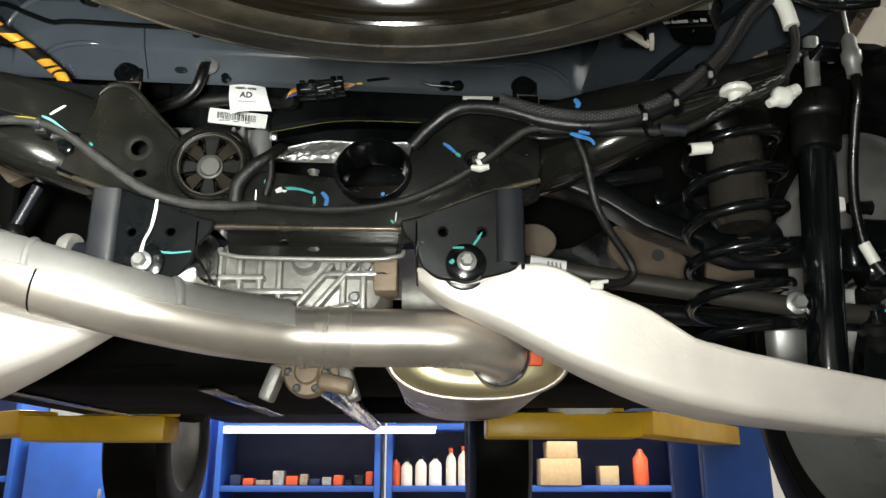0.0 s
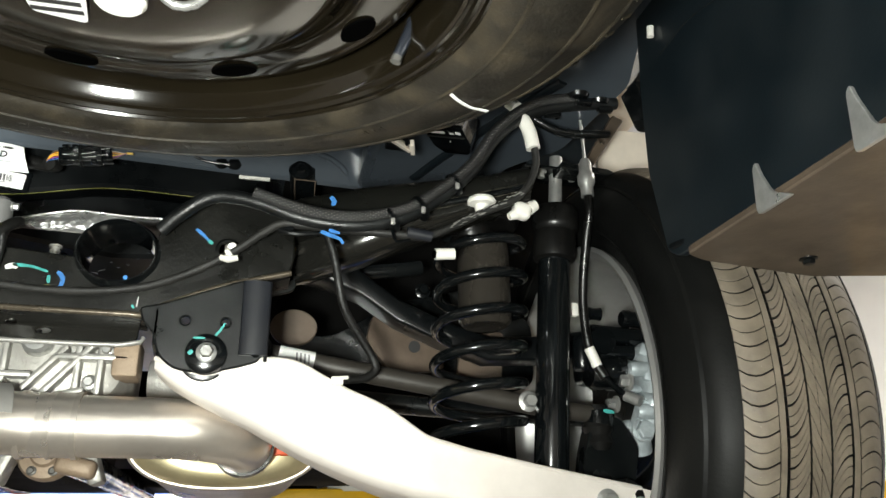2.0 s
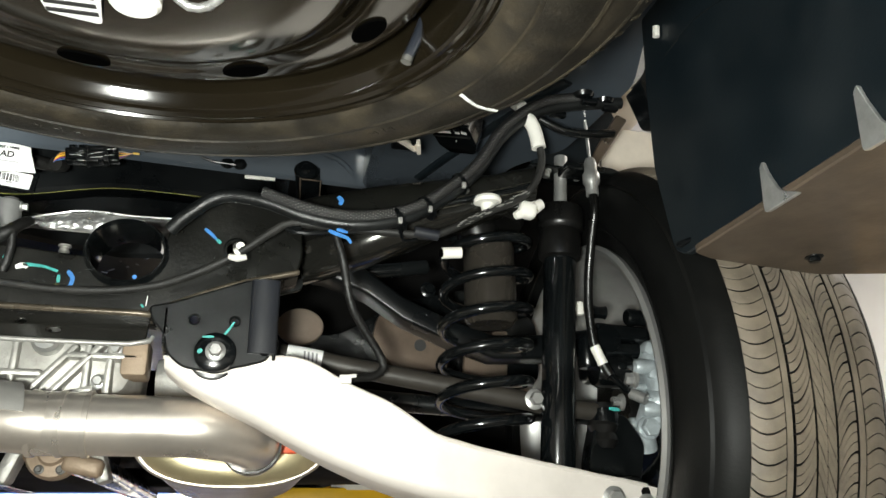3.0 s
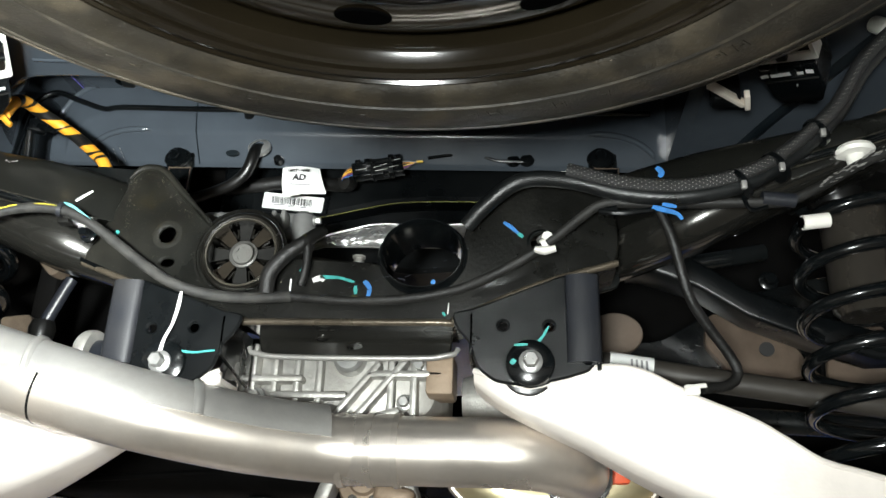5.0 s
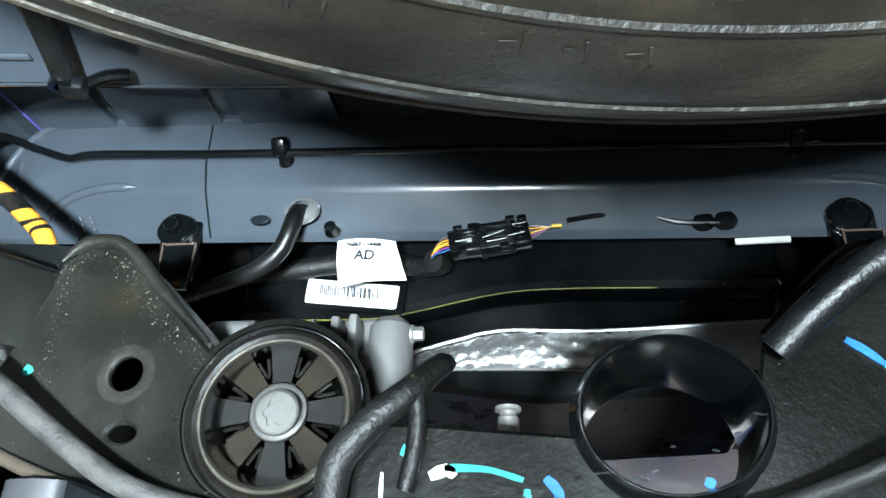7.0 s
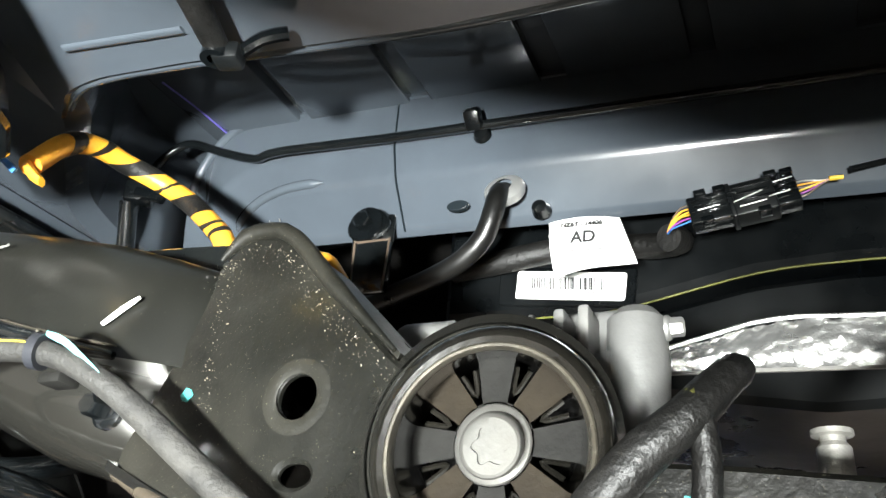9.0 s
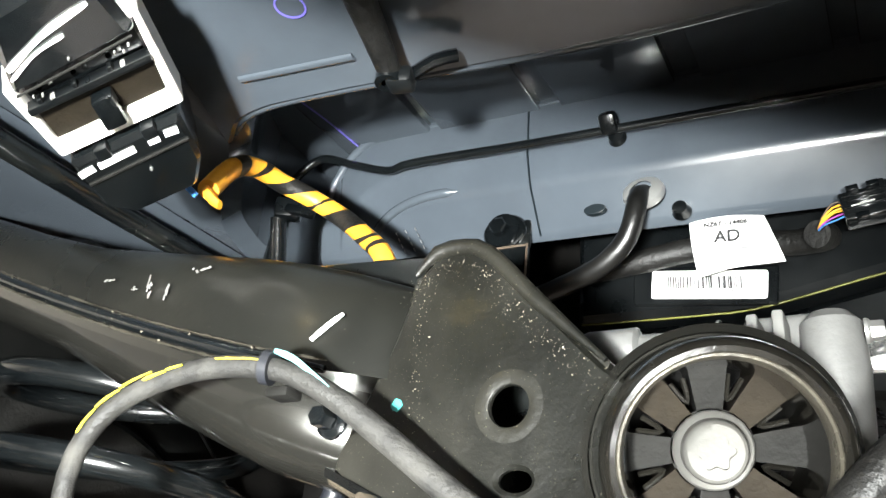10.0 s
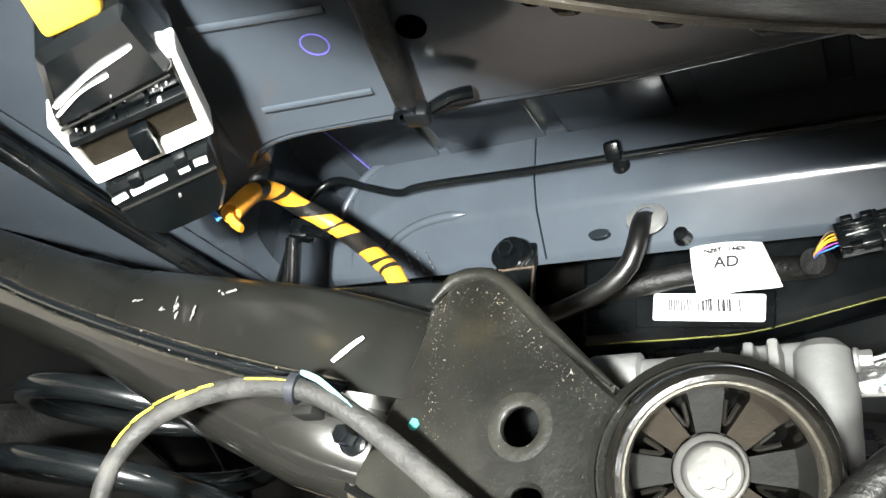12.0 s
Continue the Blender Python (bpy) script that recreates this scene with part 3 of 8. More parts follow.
    part("drain_slot", Shape().lathe([(0, 2.1135), (0.008, 2.1135), (0.008, 2.1125), (0, 2.1125)], (-0.19, 0.872, 0), "z", 24), HOLE_BLACK, body, "black disc painted in for a round drain hole")
    ring = Shape().lathe([(0.0082, 2.1135), (0.0092, 2.1135), (0.0092, 2.1129), (0.0082, 2.1129)], (-0.323, 0.857, 0), "z", 28)
    part("ink_ring", ring, violet, body, "violet inspection ring mark")
    # side rails
    for sx in (-1, 1):
        if sx < 0:
            o = rounded([(-0.60, -0.5), (-0.44, -0.5), (-0.445, 0.96), (-0.49, 1.0), (-0.552, 1.06), (-0.575, 1.12), (-0.575, 1.6), (-0.60, 1.6)], 0.02)
            part("side_rail", Shape().plate(o, 2.3, 2.118, edge=0.014, to=zpl), BODY, body)
            o = rounded([(-0.98, -0.5), (-0.618, -0.5), (-0.618, 1.6), (-0.98, 1.6)], 0.02)
            part("outer_rail", Shape().plate(o, 2.3, 2.108, edge=0.01, to=zpl), BODY, body)
        else:
            o = rounded([(0.375, -0.5), (0.64, -0.5), (0.66, 0.70), (0.705, 0.83), (0.685, 1.03), (0.62, 1.11), (0.56, 1.6), (0.40, 1.6), (0.385, 1.22)], 0.02)
            part("side_rail", Shape().plate(o, 2.3, 2.12, edge=0.014, to=zpl), BODY, body)
            part("rail_bead", Shape().tube([(0.47, 1.17, 2.119), (0.50, 1.08, 2.119), (0.56, 0.93, 2.119), (0.60, 0.84, 2.119)], 0.009, 10, 0.02, 0.5), PANEL_NAVY, body)
    # oval pressing on the outer rail
    part("pressed_boss", Shape().lathe([(0, 2.098), (0.02, 2.1), (0.026, 2.107), (0.026, 2.112)], (-0.715, 1.03, 0), "z", 24), BODY, body)
    # rest of the underbody, far forward
    part("sill", Shape().box((0.78, 2.7, 1.9), (0.16, 2.2, 0.3), bevel=0.03), DARK_LINER, body)
    part("sill", Shape().box((-0.98, 2.7, 1.9), (0.16, 2.2, 0.3), bevel=0.03), DARK_LINER, body)
    part("front_floor", Shape().box((-0.1, 3.2, 1.86), (1.9, 2.8, 0.1), bevel=0.02), DARK_LINER, body)
    # unseen body shell, added to keep ceiling light off the underside
    part("outer_shell", Shape().box((-0.05, 1.8, 2.36), (2.0, 5.4, 0.06), bevel=0.02), CREAM, body)
    part("outer_shell", Shape().box((-1.02, 1.2, 2.2), (0.03, 3.4, 0.4), bevel=0.01), CREAM, body)
    # added panel: stands for the bright shop behind the arch gap
    part("fender_inner", Shape().plate(rounded([(0.80, 2.06), (0.98, 2.06), (0.98, 2.25), (0.80, 2.25)], 0.01), 1.17, 1.16), CREAM, body, "cream panel standing for the bright shop beyond")
    part("arch_panel", Shape().plate(rounded([(0.645, 2.115), (0.752, 2.135), (0.806, 2.228), (0.797, 2.245), (0.835, 2.306), (0.66, 2.318)], 0.006), 1.112, 1.10), PANEL_NAVY, body, "dark navy inner arch panel")
    part("wing_bracket", Shape().plate(rounded([(0.702, 2.092), (0.722, 2.096), (0.782, 2.184), (0.764, 2.192)], 0.004), 1.032, 1.02, [circle(0.742, 2.142, 0.005, 14)]), FLANGE_BROWN, body, "brown-black bracket at the wing")
    part("wing_flange", Shape().plate(rounded([(0.672, 2.228), (0.694, 2.217), (0.755, 2.2), (0.808, 2.2), (0.82, 2.31), (0.66, 2.31)], 0.008), 0.958, 0.95), PANEL_NAVY, body, "dark navy flange above the wheel")
    bolt(q := Shape(), (0.735, 0.948, 2.25), 0.007, "y", 0.006)
    part("flange_bolt", q, BLACK_PLASTIC, body)
    part("rear_skirt", Shape().box((0, -0.75, 2.1), (2.0, 0.06, 0.5), bevel=0.02), PANEL_NAVY, body)


def bumper_corner():
    b = thing("bumper_corner", (0.75, 0.2, 1.82), "dark navy plastic bumper corner behind the rear wheel", "bumper")
    part("inner_wall", Shape().plate(rounded([(-0.6, 1.818), (0.672, 1.818), (0.69, 1.83), (0.711, 1.93), (0.709, 2.03), (0.70, 2.14), (0.682, 2.3), (-0.6, 2.3)], 0.006), 0.645, 0.635, to=lambda u, d, w: (d, u, w)), PANEL_NAVY, b)
    part("lower_flange", Shape().plate(rounded([(0.634, -0.6), (1.0, -0.6), (0.98, 0.50), (0.93, 0.66), (0.80, 0.69), (0.66, 0.668), (0.634, 0.655)], 0.008), 1.822, 1.814, to=lambda u, d, w: (u, w, d)), FLANGE_BROWN, b, "black plastic flange, brown reflection put into its colour")
    # tabs take a bright metal colour for the light falling on them
    for y, z1 in ((0.516, 1.856), (0.402, 1.862)):
        part("tab", Shape().plate(rounded([(y + 0.020, 1.806), (y - 0.026, 1.806), (y - 0.002, 1.818), (y + 0.009, z1 - 0.016), (y + 0.012, z1 - 0.004), (y + 0.017, z1 - 0.008)], 0.005, 3), 0.633, 0.629, edge=0.0006, to=lambda u, d, w: (d, u, w)), ZINC, b, "tab, its lit brightness put into the colour")
    part("overlap_strip", Shape().box((0.652, 0.64, 1.83), (0.02, 0.085, 0.006), Matrix.Rotation(radians(20), 3, "Z"), bevel=0.002), BLACK_PLASTIC, b)
    part("rib", Shape().box((0.83, 0.33, 1.809), (0.012, 0.6, 0.012), Matrix.Rotation(radians(-18), 3, "Z"), bevel=0.004), BLACK_PLASTIC, b)
    bolt(s := Shape(), (0.76, 0.64, 1.814), 0.006, "z", 0.006)
    part("screw", s, BLACK_PLASTIC, b)
    part("clip", Shape().tube([(0.63, 0.664, 2.085), (0.63, 0.666, 2.073)], 0.004, 8, 0.01), WHITE_PLASTIC, b, "small white clip")
    part("scratch", Shape().tube([(0.6346, 0.66, 2.046), (0.6346, 0.6, 2.049), (0.6346, 0.552, 2.037)], 0.0004, 5, 0.02), PAD_GREY, b, "faint scratch line")


def forward_parts():
    """Tank, driveshaft and front wheels ahead of the axle."""
    tank = thing("fuel_tank", (-0.42, 1.75, 1.67), "black plastic fuel tank held by straps under the floor", "fuel tank")
    part("shell", Shape().box((-0.42, 1.75, 1.80), (0.72, 0.7, 0.26), bevel=0.05, segments=3), DARK_LINER, tank)
    for x in (-0.62, -0.25):
        part("strap", Shape().box((x, 1.75, 1.667), (0.035, 0.62, 0.004), bevel=0.001), BLACK_COAT, tank)
    single("floor_shield", Shape().box((0.45, 1.85, 1.80), (0.55, 0.6, 0.22), bevel=0.04, segments=3), DARK_LINER, (0.45, 1.85, 1.69), "black block under the floor beside the exhaust", "shield")
    ds = thing("driveshaft", (-0.07, 1.5, 1.7), "tan and grey driveshaft joint behind the tank", "driveshaft")
    part("yoke", Shape().box((-0.07, 1.42, 1.705), (0.12, 0.07, 0.05), bevel=0.015), TAN, ds)
    part("flange", Shape().lathe([(0, -0.006), (0.018, -0.006), (0.022, 0), (0.038, 0.002), (0.042, 0.01), (0.042, 0.03), (0.03, 0.04), (0, 0.04)], (-0.07, 1.38, 1.69), "y", 24), TAN, ds)
    for k in range(6):
        a = k * math.pi / 3
        bolt(q := Shape(), (-0.07 + 0.031 * math.cos(a), 1.382, 1.69 + 0.031 * math.sin(a)), 0.005, "y", 0.009)
        part("flange_bolt", q, BOLT_GREY, ds)
    part("damper", Shape().box((-0.02, 1.37, 1.668), (0.06, 0.04, 0.028), Matrix.Rotation(radians(12), 3, "Y"), bevel=0.009, segments=3), TAN, ds)
    for x in (-0.13, 0.0):
        part("bracket", Shape().box((x, 1.40, 1.672), (0.022, 0.05, 0.06), Matrix.Rotation(radians(20 if x < -0.1 else -20), 3, "Y"), bevel=0.006), CAST, ds)
    part("shaft", Shape().tube([(-0.07, 1.42, 1.70), (-0.1, 3.2, 1.72)], 0.03, 16, 0.4), BLACK_COAT, ds)
    for x in (-1.02, 0.40):
        w = thing("front_wheel", (x, 3.5, 1.58), "black front tyre hanging below the floor", "wheel", "front wheels")
        part("tyre", Shape().lathe([(0.2, -0.11), (0.25, -0.125), (0.31, -0.12), (0.35, -0.1), (0.362, -0.05), (0.362, 0.05), (0.35, 0.1), (0.31, 0.12), (0.25, 0.125), (0.2, 0.11)], (x, 3.5, 1.66), "x", 48), SIDEWALL, w)
        part("rim", Shape().lathe([(0.0, -0.03), (0.12, -0.03), (0.2, -0.1), (0.21, -0.11), (0.21, 0.11), (0.12, 0.05), (0, 0.05)], (x, 3.5, 1.66), "x", 32), RIM_SILVER, w)
    p = thing("yellow_post", (3.27, 3.4, 0), "yellow painted steel post of the next lift", "post")
    part("upright", Shape().box((3.27, 3.4, 0.9), (0.28, 0.3, 1.8), bevel=0.01), LIFT_YELLOW, p)
    part("foot_plate", Shape().box((3.27, 3.4, 0.015), (0.5, 0.5, 0.03), bevel=0.004), LIFT_YELLOW, p)
    single("front_crossmember", Shape().tube([(-0.8, 3.0, 1.79), (-0.45, 2.9, 1.765), (0.25, 2.9, 1.765), (0.6, 3.0, 1.79)], 0.03, 12, 0.08), DARK_LINER, (-0.1, 2.9, 1.7), "dark front crossmember under the floor", "crossmember")


GLOW_TUBE = bpy.data.materials.new("lit_tube")
GLOW_TUBE.use_nodes = True
GLOW_TUBE.node_tree.nodes["Principled BSDF"].inputs["Emission Color"].default_value = (1, 0.98, 0.95, 1)
GLOW_TUBE.node_tree.nodes["Principled BSDF"].inputs["Emission Strength"].default_value = 3.0
workshop()
far_wall_storage()
lift()
car_body()
bumper_corner()
forward_parts()


# ---- rear subframe ----
TEAL_PALE = material("pale_teal_paint", (0.12, 0.34, 0.34), 0.5, 0.0, 0.3, 120, 0.2)
PEN_LABELS = {"white_mark": "white paint pen mark", "teal_mark": "teal paint pen mark", "blue_mark": "blue paint pen mark", "yellow_mark": "yellow paint dab", "blue_tape": "blue tape mark"}
YP = 0.925  # rear face of the pressed crossmember
BUSH, TUNNEL = (-0.122, 1.8757), (0.0715, 1.869)


def arm_rings(sx):
    """Sections of a side arm: x, top, seam, bottom, depth centre, half depth."""
    rows = ((0.262, 1.962, 1.914, 1.866, 0.972, 0.040), (0.28, 1.965, 1.9155, 1.863, 0.964, 0.043), (0.30, 1.968, 1.917, 1.864, 0.957, 0.0455), (0.33, 1.973, 1.922, 1.870, 0.949, 0.046), (0.36, 1.979, 1.929, 1.877, 0.945, 0.046), (0.43, 1.994, 1.949, 1.906, 0.945, 0.044), (0.52, 2.014, 1.978, 1.946, 0.945, 0.040), (0.60, 2.040, 2.006, 1.976, 0.945, 0.038), (0.66, 2.062, 2.029, 1.996, 0.945, 0.037), (0.78, 2.105, 2.072, 2.04, 0.945, 0.035))
    # the right arm ends early to fit the camera's view
    rows = rows[:-3] + ((0.575, 2.031, 1.997, 1.962, 0.945, 0.038),) if sx > 0 else rows
    upper, lower = [], []
    for x, t, m, b, y, h in rows:
        up, low = [], []
        # the left arm's upper shell is raised to fit the camera's view
        t += 0 if sx > 0 else 0.007 + 0.006 * min(1, max(0, (x - 0.27) / 0.05))
        b = b + (0.01 if sx > 0 else 0)
        for a in np.linspace(0, math.pi, 15):
            c, q = math.cos(a), math.sin(a)
            up.append((sx * x, y + math.copysign(abs(c) ** 0.45, c) * h, m + q ** 0.6 * (t - m)))
            # the lower shell is rounder and turns away towards its inner end
            back = 0.055 * max(0, (0.46 - x) / 0.2) ** 1.6
            low.append((sx * x, y + back + math.copysign(abs(c) ** 0.75, c) * (h - 0.0015), m - q ** 0.85 * (m - b)))
        upper.append(up)
        lower.append(low)
    seam = [(sx * x, y - h - 0.0025, m) for x, t, m, b, y, h in rows[2:]]
    return upper, lower, seam


def leaning(shape):
    """Shears the bushing's axis up towards the front, to fit the camera's view."""
    shape.v = [(x - 0.3 * (y - YP), y, z + 0.31 * (y - YP)) for x, y, z in shape.v]
    return shape


def subframe():
    s = thing("rear_subframe", (0, 0.95, 1.9), "black coated steel rear subframe with dust and paint marks", "subframe")
    arc = lambda c, a0, a1: [(c[0] + 0.0425 * math.cos(radians(a)), c[1] + 0.0425 * math.sin(radians(a))) for a in np.linspace(a0, a1, 22)]
    outline = [(-0.102, 1.799), (0.099, 1.797), (0.187, 1.835), (0.268, 1.858), (0.272, 1.885), (0.268, 1.925), (0.235, 1.95), (0.19, 1.957), (0.165, 1.95), (0.118, 1.908)] + arc(TUNNEL, 18, -170) + [(-0.045, 1.8685)] + arc(BUSH, -8, -222) + [(-0.166, 1.913), (-0.222, 1.973), (-0.234, 1.979), (-0.25, 1.979), (-0.262, 1.968), (-0.272, 1.935), (-0.288, 1.90), (-0.302, 1.871), (-0.248, 1.849), (-0.168, 1.822)]
    holes = [circle(-0.2085, 1.8985, 0.0099, 24), circle(-0.2045, 1.8665, 0.0078, 20, 0.62), circle(0.193, 1.882, 0.0105, 24)]
    plate = part("crossmember", Shape().plate(rounded(outline, 0.009, 3), YP + 0.006, YP, holes, 0.002), DUSTY_COAT, s)
    # box depth behind the sheet: floor, and front sheet further ahead
    part("front_sheet", Shape().plate(rounded([(-0.30, 1.86), (-0.1, 1.805), (0.1, 1.805), (0.28, 1.86), (0.27, 1.93), (0.15, 1.91), (0.12, 1.83), (-0.17, 1.83), (-0.2, 1.95), (-0.28, 1.95)], 0.01), 1.005, 1.0, edge=0.001), BLACK_COAT, s)
    lip = [(-0.302, YP + 0.006, 1.8695), (-0.248, YP - 0.004, 1.847), (-0.168, YP - 0.004, 1.820), (-0.108, YP - 0.004, 1.8), (-0.095, YP - 0.004, 1.7985), (0.092, YP - 0.004, 1.7965), (0.105, YP - 0.004, 1.7985), (0.187, YP - 0.004, 1.834), (0.268, YP - 0.004, 1.857)]
    sh = Shape().tube(lip, 0.0036, 12, 0.008)
    part("bottom_lip", sh, BRONZE_EDGE, s, "rolled bottom lip, brown-gold reflection put into its colour")
    floor = Shape()
    pts, _ = smooth_line([(x, y, z) for x, y, z in lip], 1, 0.02)
    floor.rings([[(x, YP - 0.002, z + 0.004), (x, 1.0, z + 0.006), (x, 1.0, z + 0.002), (x, YP - 0.002, z - 0.0005)] for x, y, z in pts])
    part("bottom_sheet", floor, BLACK_COAT, s)
    # lower tie plate under the middle with slots
    part("tie_plate", Shape().plate(rounded([(-0.105, 1.806), (-0.10, 1.776), (-0.085, 1.769), (0.085, 1.767), (0.1, 1.774), (0.103, 1.806)], 0.005), 0.958, 0.954, [circle(-0.035, 1.79, 0.006, 14, 0.4), circle(0.0, 1.7815, 0.008, 14, 0.4)]), TUBE_SHEEN, s, "dark brown-grey sheen tie plate with slots")
    part("tie_lip", Shape().tube([(-0.108, 0.945, 1.778), (-0.085, 0.942, 1.768), (0.085, 0.942, 1.766), (0.108, 0.945, 1.776)], 0.003, 10, 0.01), SHIELD, s, "pale grey lower edge")
    for sx in (-1, 1):
        upper, lower, seam = arm_rings(sx)
        part("upper_shell", Shape().rings(upper), ARM_COAT, s, "dusty black upper shell of the side arm", sharp=60)
        part("lower_shell", Shape().rings(lower), TUBE_SHEEN, s, "glossy black lower shell of the side arm", sharp=60)
        # the seam's double highlight is put in as two thin bright tubes
        for up, r in ((0.0048, 0.0008), (-0.0052, 0.0007)):
            random.seed(31)
            edge, _ = smooth_line([(x, y + 0.0006, z + up) for x, y, z in seam], 1, 0.004)
            part("seam_edge", Shape().tube([tuple(p) for p in edge], [r * random.uniform(0.5, 1.5) for _ in edge], 6, 0.004), WEAR_AND_GLINT, s, "worn weld seam edge, its highlight put into the colour")
        part("weld_seam", Shape().tube(seam, [0.002] + [0.0042] * (len(seam) - 1), 10, 0.006), BLACK_GLOSS, s)
        random.seed(7 + sx)
        beads = Shape()
        pts, _ = smooth_line(seam, 1, 0.006)
        for p in pts[4:-12]:
            for _ in range(random.choice((1, 2, 4))):
                r = random.choice((0.0002, 0.0003, 0.0004, 0.0008))
                beads.lathe([(0, -r), (r * 0.7, -r * 0.7), (r, 0), (r * 0.7, r * 0.7), (0, r)], (p[0] + random.uniform(-0.003, 0.003), p[1] - 0.0036 + 0.001 * random.random(), p[2] + random.gauss(0, 0.0022)), "y", 6)
        tagged(part("weld_spatter", beads, SPATTER, s, "brownish weld spatter"), kind="stuff")
    # folded edges and weld beads on the gussets
    for pts in ([(-0.164, 1.915), (-0.195, 1.945), (-0.222, 1.974), (-0.236, 1.980), (-0.251, 1.979), (-0.263, 1.968)], [(0.118, 1.909), (0.14, 1.929), (0.165, 1.951), (0.19, 1.957)]):
        part("gusset_edge", Shape().tube([(x, YP - 0.001, z) for x, z in pts], [0.0012] + [0.0042] * (len(pts) - 2) + [0.0012], 10, 0.006), DUSTY_COAT, s)
        bead = Shape()
        line, _ = smooth_line([(x, YP - 0.006, z - 0.006) for x, z in pts], 1, 0.003)
        way = 1 if pts[0][0] > 0 else -1
        for p in line:
            for _ in range(8):
                r = random.choice((0.00012, 0.00014, 0.0002, 0.00026, 0.0004))
                bead.lathe([(0, -r), (r * 0.7, -r * 0.7), (r, 0), (r * 0.7, r * 0.7), (0, r)], (p[0] + way * abs(random.gauss(0.002, 0.004)), p[1] + 0.0055, p[2] + random.gauss(-0.004, 0.004)), "y", 6)
        tagged(part("weld_spatter", bead, SPATTER, s, "brownish weld spatter"), kind="stuff")
    rim = rounded([(-0.164, 1.9155), (-0.224, 1.9755), (-0.236, 1.9815), (-0.252, 1.981), (-0.262, 1.972)], 0.012, 6)[6:-6]
    rim = [(-0.164, 1.9155)] + rim + [(-0.2625, 1.970)]
    part("gusset_flange", Shape().rings([[(u, YP + 0.004, w), (u, YP + 0.046, w + 0.002), (u - 0.001, YP + 0.046, w - 0.001), (u - 0.001, YP + 0.004, w - 0.003)] for u, w in rim]), DUSTY_COAT, s, "folded flange along the gusset", sharp=60)
    part("rear_flange", Shape().plate(rounded([(-0.425, 1.965), (-0.425, 2.016), (-0.40, 2.0175), (-0.345, 2.0135), (-0.285, 2.008), (-0.262, 2.0), (-0.25, 1.96)], 0.004), 0.984, 0.978, edge=0.001), BLACK_COAT, s, "black flange standing behind the arm's end")
    # lumpy weld between the gusset and the side arm
    weld = Shape()
    line, _ = smooth_line([(-0.2625, YP + 0.003, 1.966), (-0.266, YP + 0.0035, 1.94), (-0.2655, YP + 0.0035, 1.915), (-0.2635, YP + 0.0035, 1.89)], 1, 0.0032)
    for p in line:
        r = random.uniform(0.0022, 0.0034)
        weld.lathe([(0, -r), (r * 0.6, -r * 0.8), (r, 0), (r * 0.6, r * 0.8), (0, r)], (p[0] + random.gauss(0, 0.0005), p[1], p[2]), "y", 10)
    part("weld_bead", weld, DUSTY_COAT, s)
    grit = Shape()
    for p in line:
        for _ in range(4):
            r = random.choice((0.00014, 0.0002, 0.00028, 0.0004))
            grit.lathe([(0, -r), (r * 0.7, -r * 0.7), (r, 0), (r * 0.7, r * 0.7), (0, r)], (p[0] + 0.005 + abs(random.gauss(0, 0.004)), YP - 0.0005, p[2] + random.gauss(0, 0.002)), "y", 6)
    tagged(part("weld_spatter", grit, SPATTER, s, "brownish weld spatter"), kind="stuff")
    # hole collars
    part("hole_collar", Shape().lathe([(0.0099, 0.0001), (0.0112, -0.0003), (0.0145, -0.0003), (0.0178, 0.0002)], (-0.2085, YP, 1.8985), "y", 28), DUSTY_COAT, s)
    part("hole_collar", Shape().lathe([(0.0105, -0.0005), (0.012, -0.002), (0.015, 0.0002)], (0.193, YP, 1.882), "y", 28), BLACK_COAT, s)
    # the two mount tubes
    for (u, w), back in ((BUSH, 0.995), (TUNNEL, 0.99)):
        y0, r = (0.9245, 0.0475) if u < 0 else (0.914, 0.0435)
        tube = Shape().lathe([(r - 0.0025, back), (r - 0.0025, y0 + 0.002), (r - 0.0015, y0), (r - 0.0006, y0), (r, y0 + 0.002), (r, YP - 0.004), (r + 0.004, YP + 0.001), (r, YP + 0.006), (r, back), (r - 0.0025, back)], (u, 0, w), "y", 64)
        if u > 0:  # the tunnel is flattened to fit the camera's view
            tube.v = [(a, b, w + (c - w) * 0.88) for a, b, c in tube.v]
        if u < 0:  # the wider tube is set off the bushing's middle to fit the camera's view
            tube.v = [(a - 0.0025, b, c) for a, b, c in leaning(tube).v]
        part("mount_tube", tube, TUBE_SHEEN if u < 0 else BLACK_GLOSS, s)
    # bushing: outer sleeve, eight rubber spokes, inner core and bolt
    bu = part("bushing_sleeve", leaning(Shape().lathe([(0.0428, 0.99), (0.0428, 0.932), (0.0452, 0.9275), (0.0458, 0.9215), (0.0454, 0.9155), (0.0442, 0.9105), (0.0425, 0.9075), (0.0405, 0.9062), (0.0383, 0.9068), (0.0367, 0.9088), (0.0358, 0.913), (0.0352, 0.92), (0.0345, 0.935), (0.0342, 0.99)], (BUSH[0], 0, BUSH[1]), "y", 64)), SLEEVE, s, "black rubber bushing sleeve")
    for n in range(8):
        a = n * math.pi / 4
        turn = Matrix.Rotation(-a, 3, "Y")
        w = 0.0072
        spoke = Shape()
        for r0, r1, ww, ww2 in ((0.0135, 0.0344, w * 0.66, w * 1.12),):
            vs = [turn @ Vector((r, y, q)) + Vector((BUSH[0], 0, BUSH[1])) for r, q0 in ((r0, ww), (r1, ww2)) for y in (0.943, 0.986) for q in (-q0, q0)]
            spoke.add(vs, [(0, 1, 3, 2), (4, 6, 7, 5), (0, 4, 5, 1), (2, 3, 7, 6), (0, 2, 6, 4), (1, 5, 7, 3)])
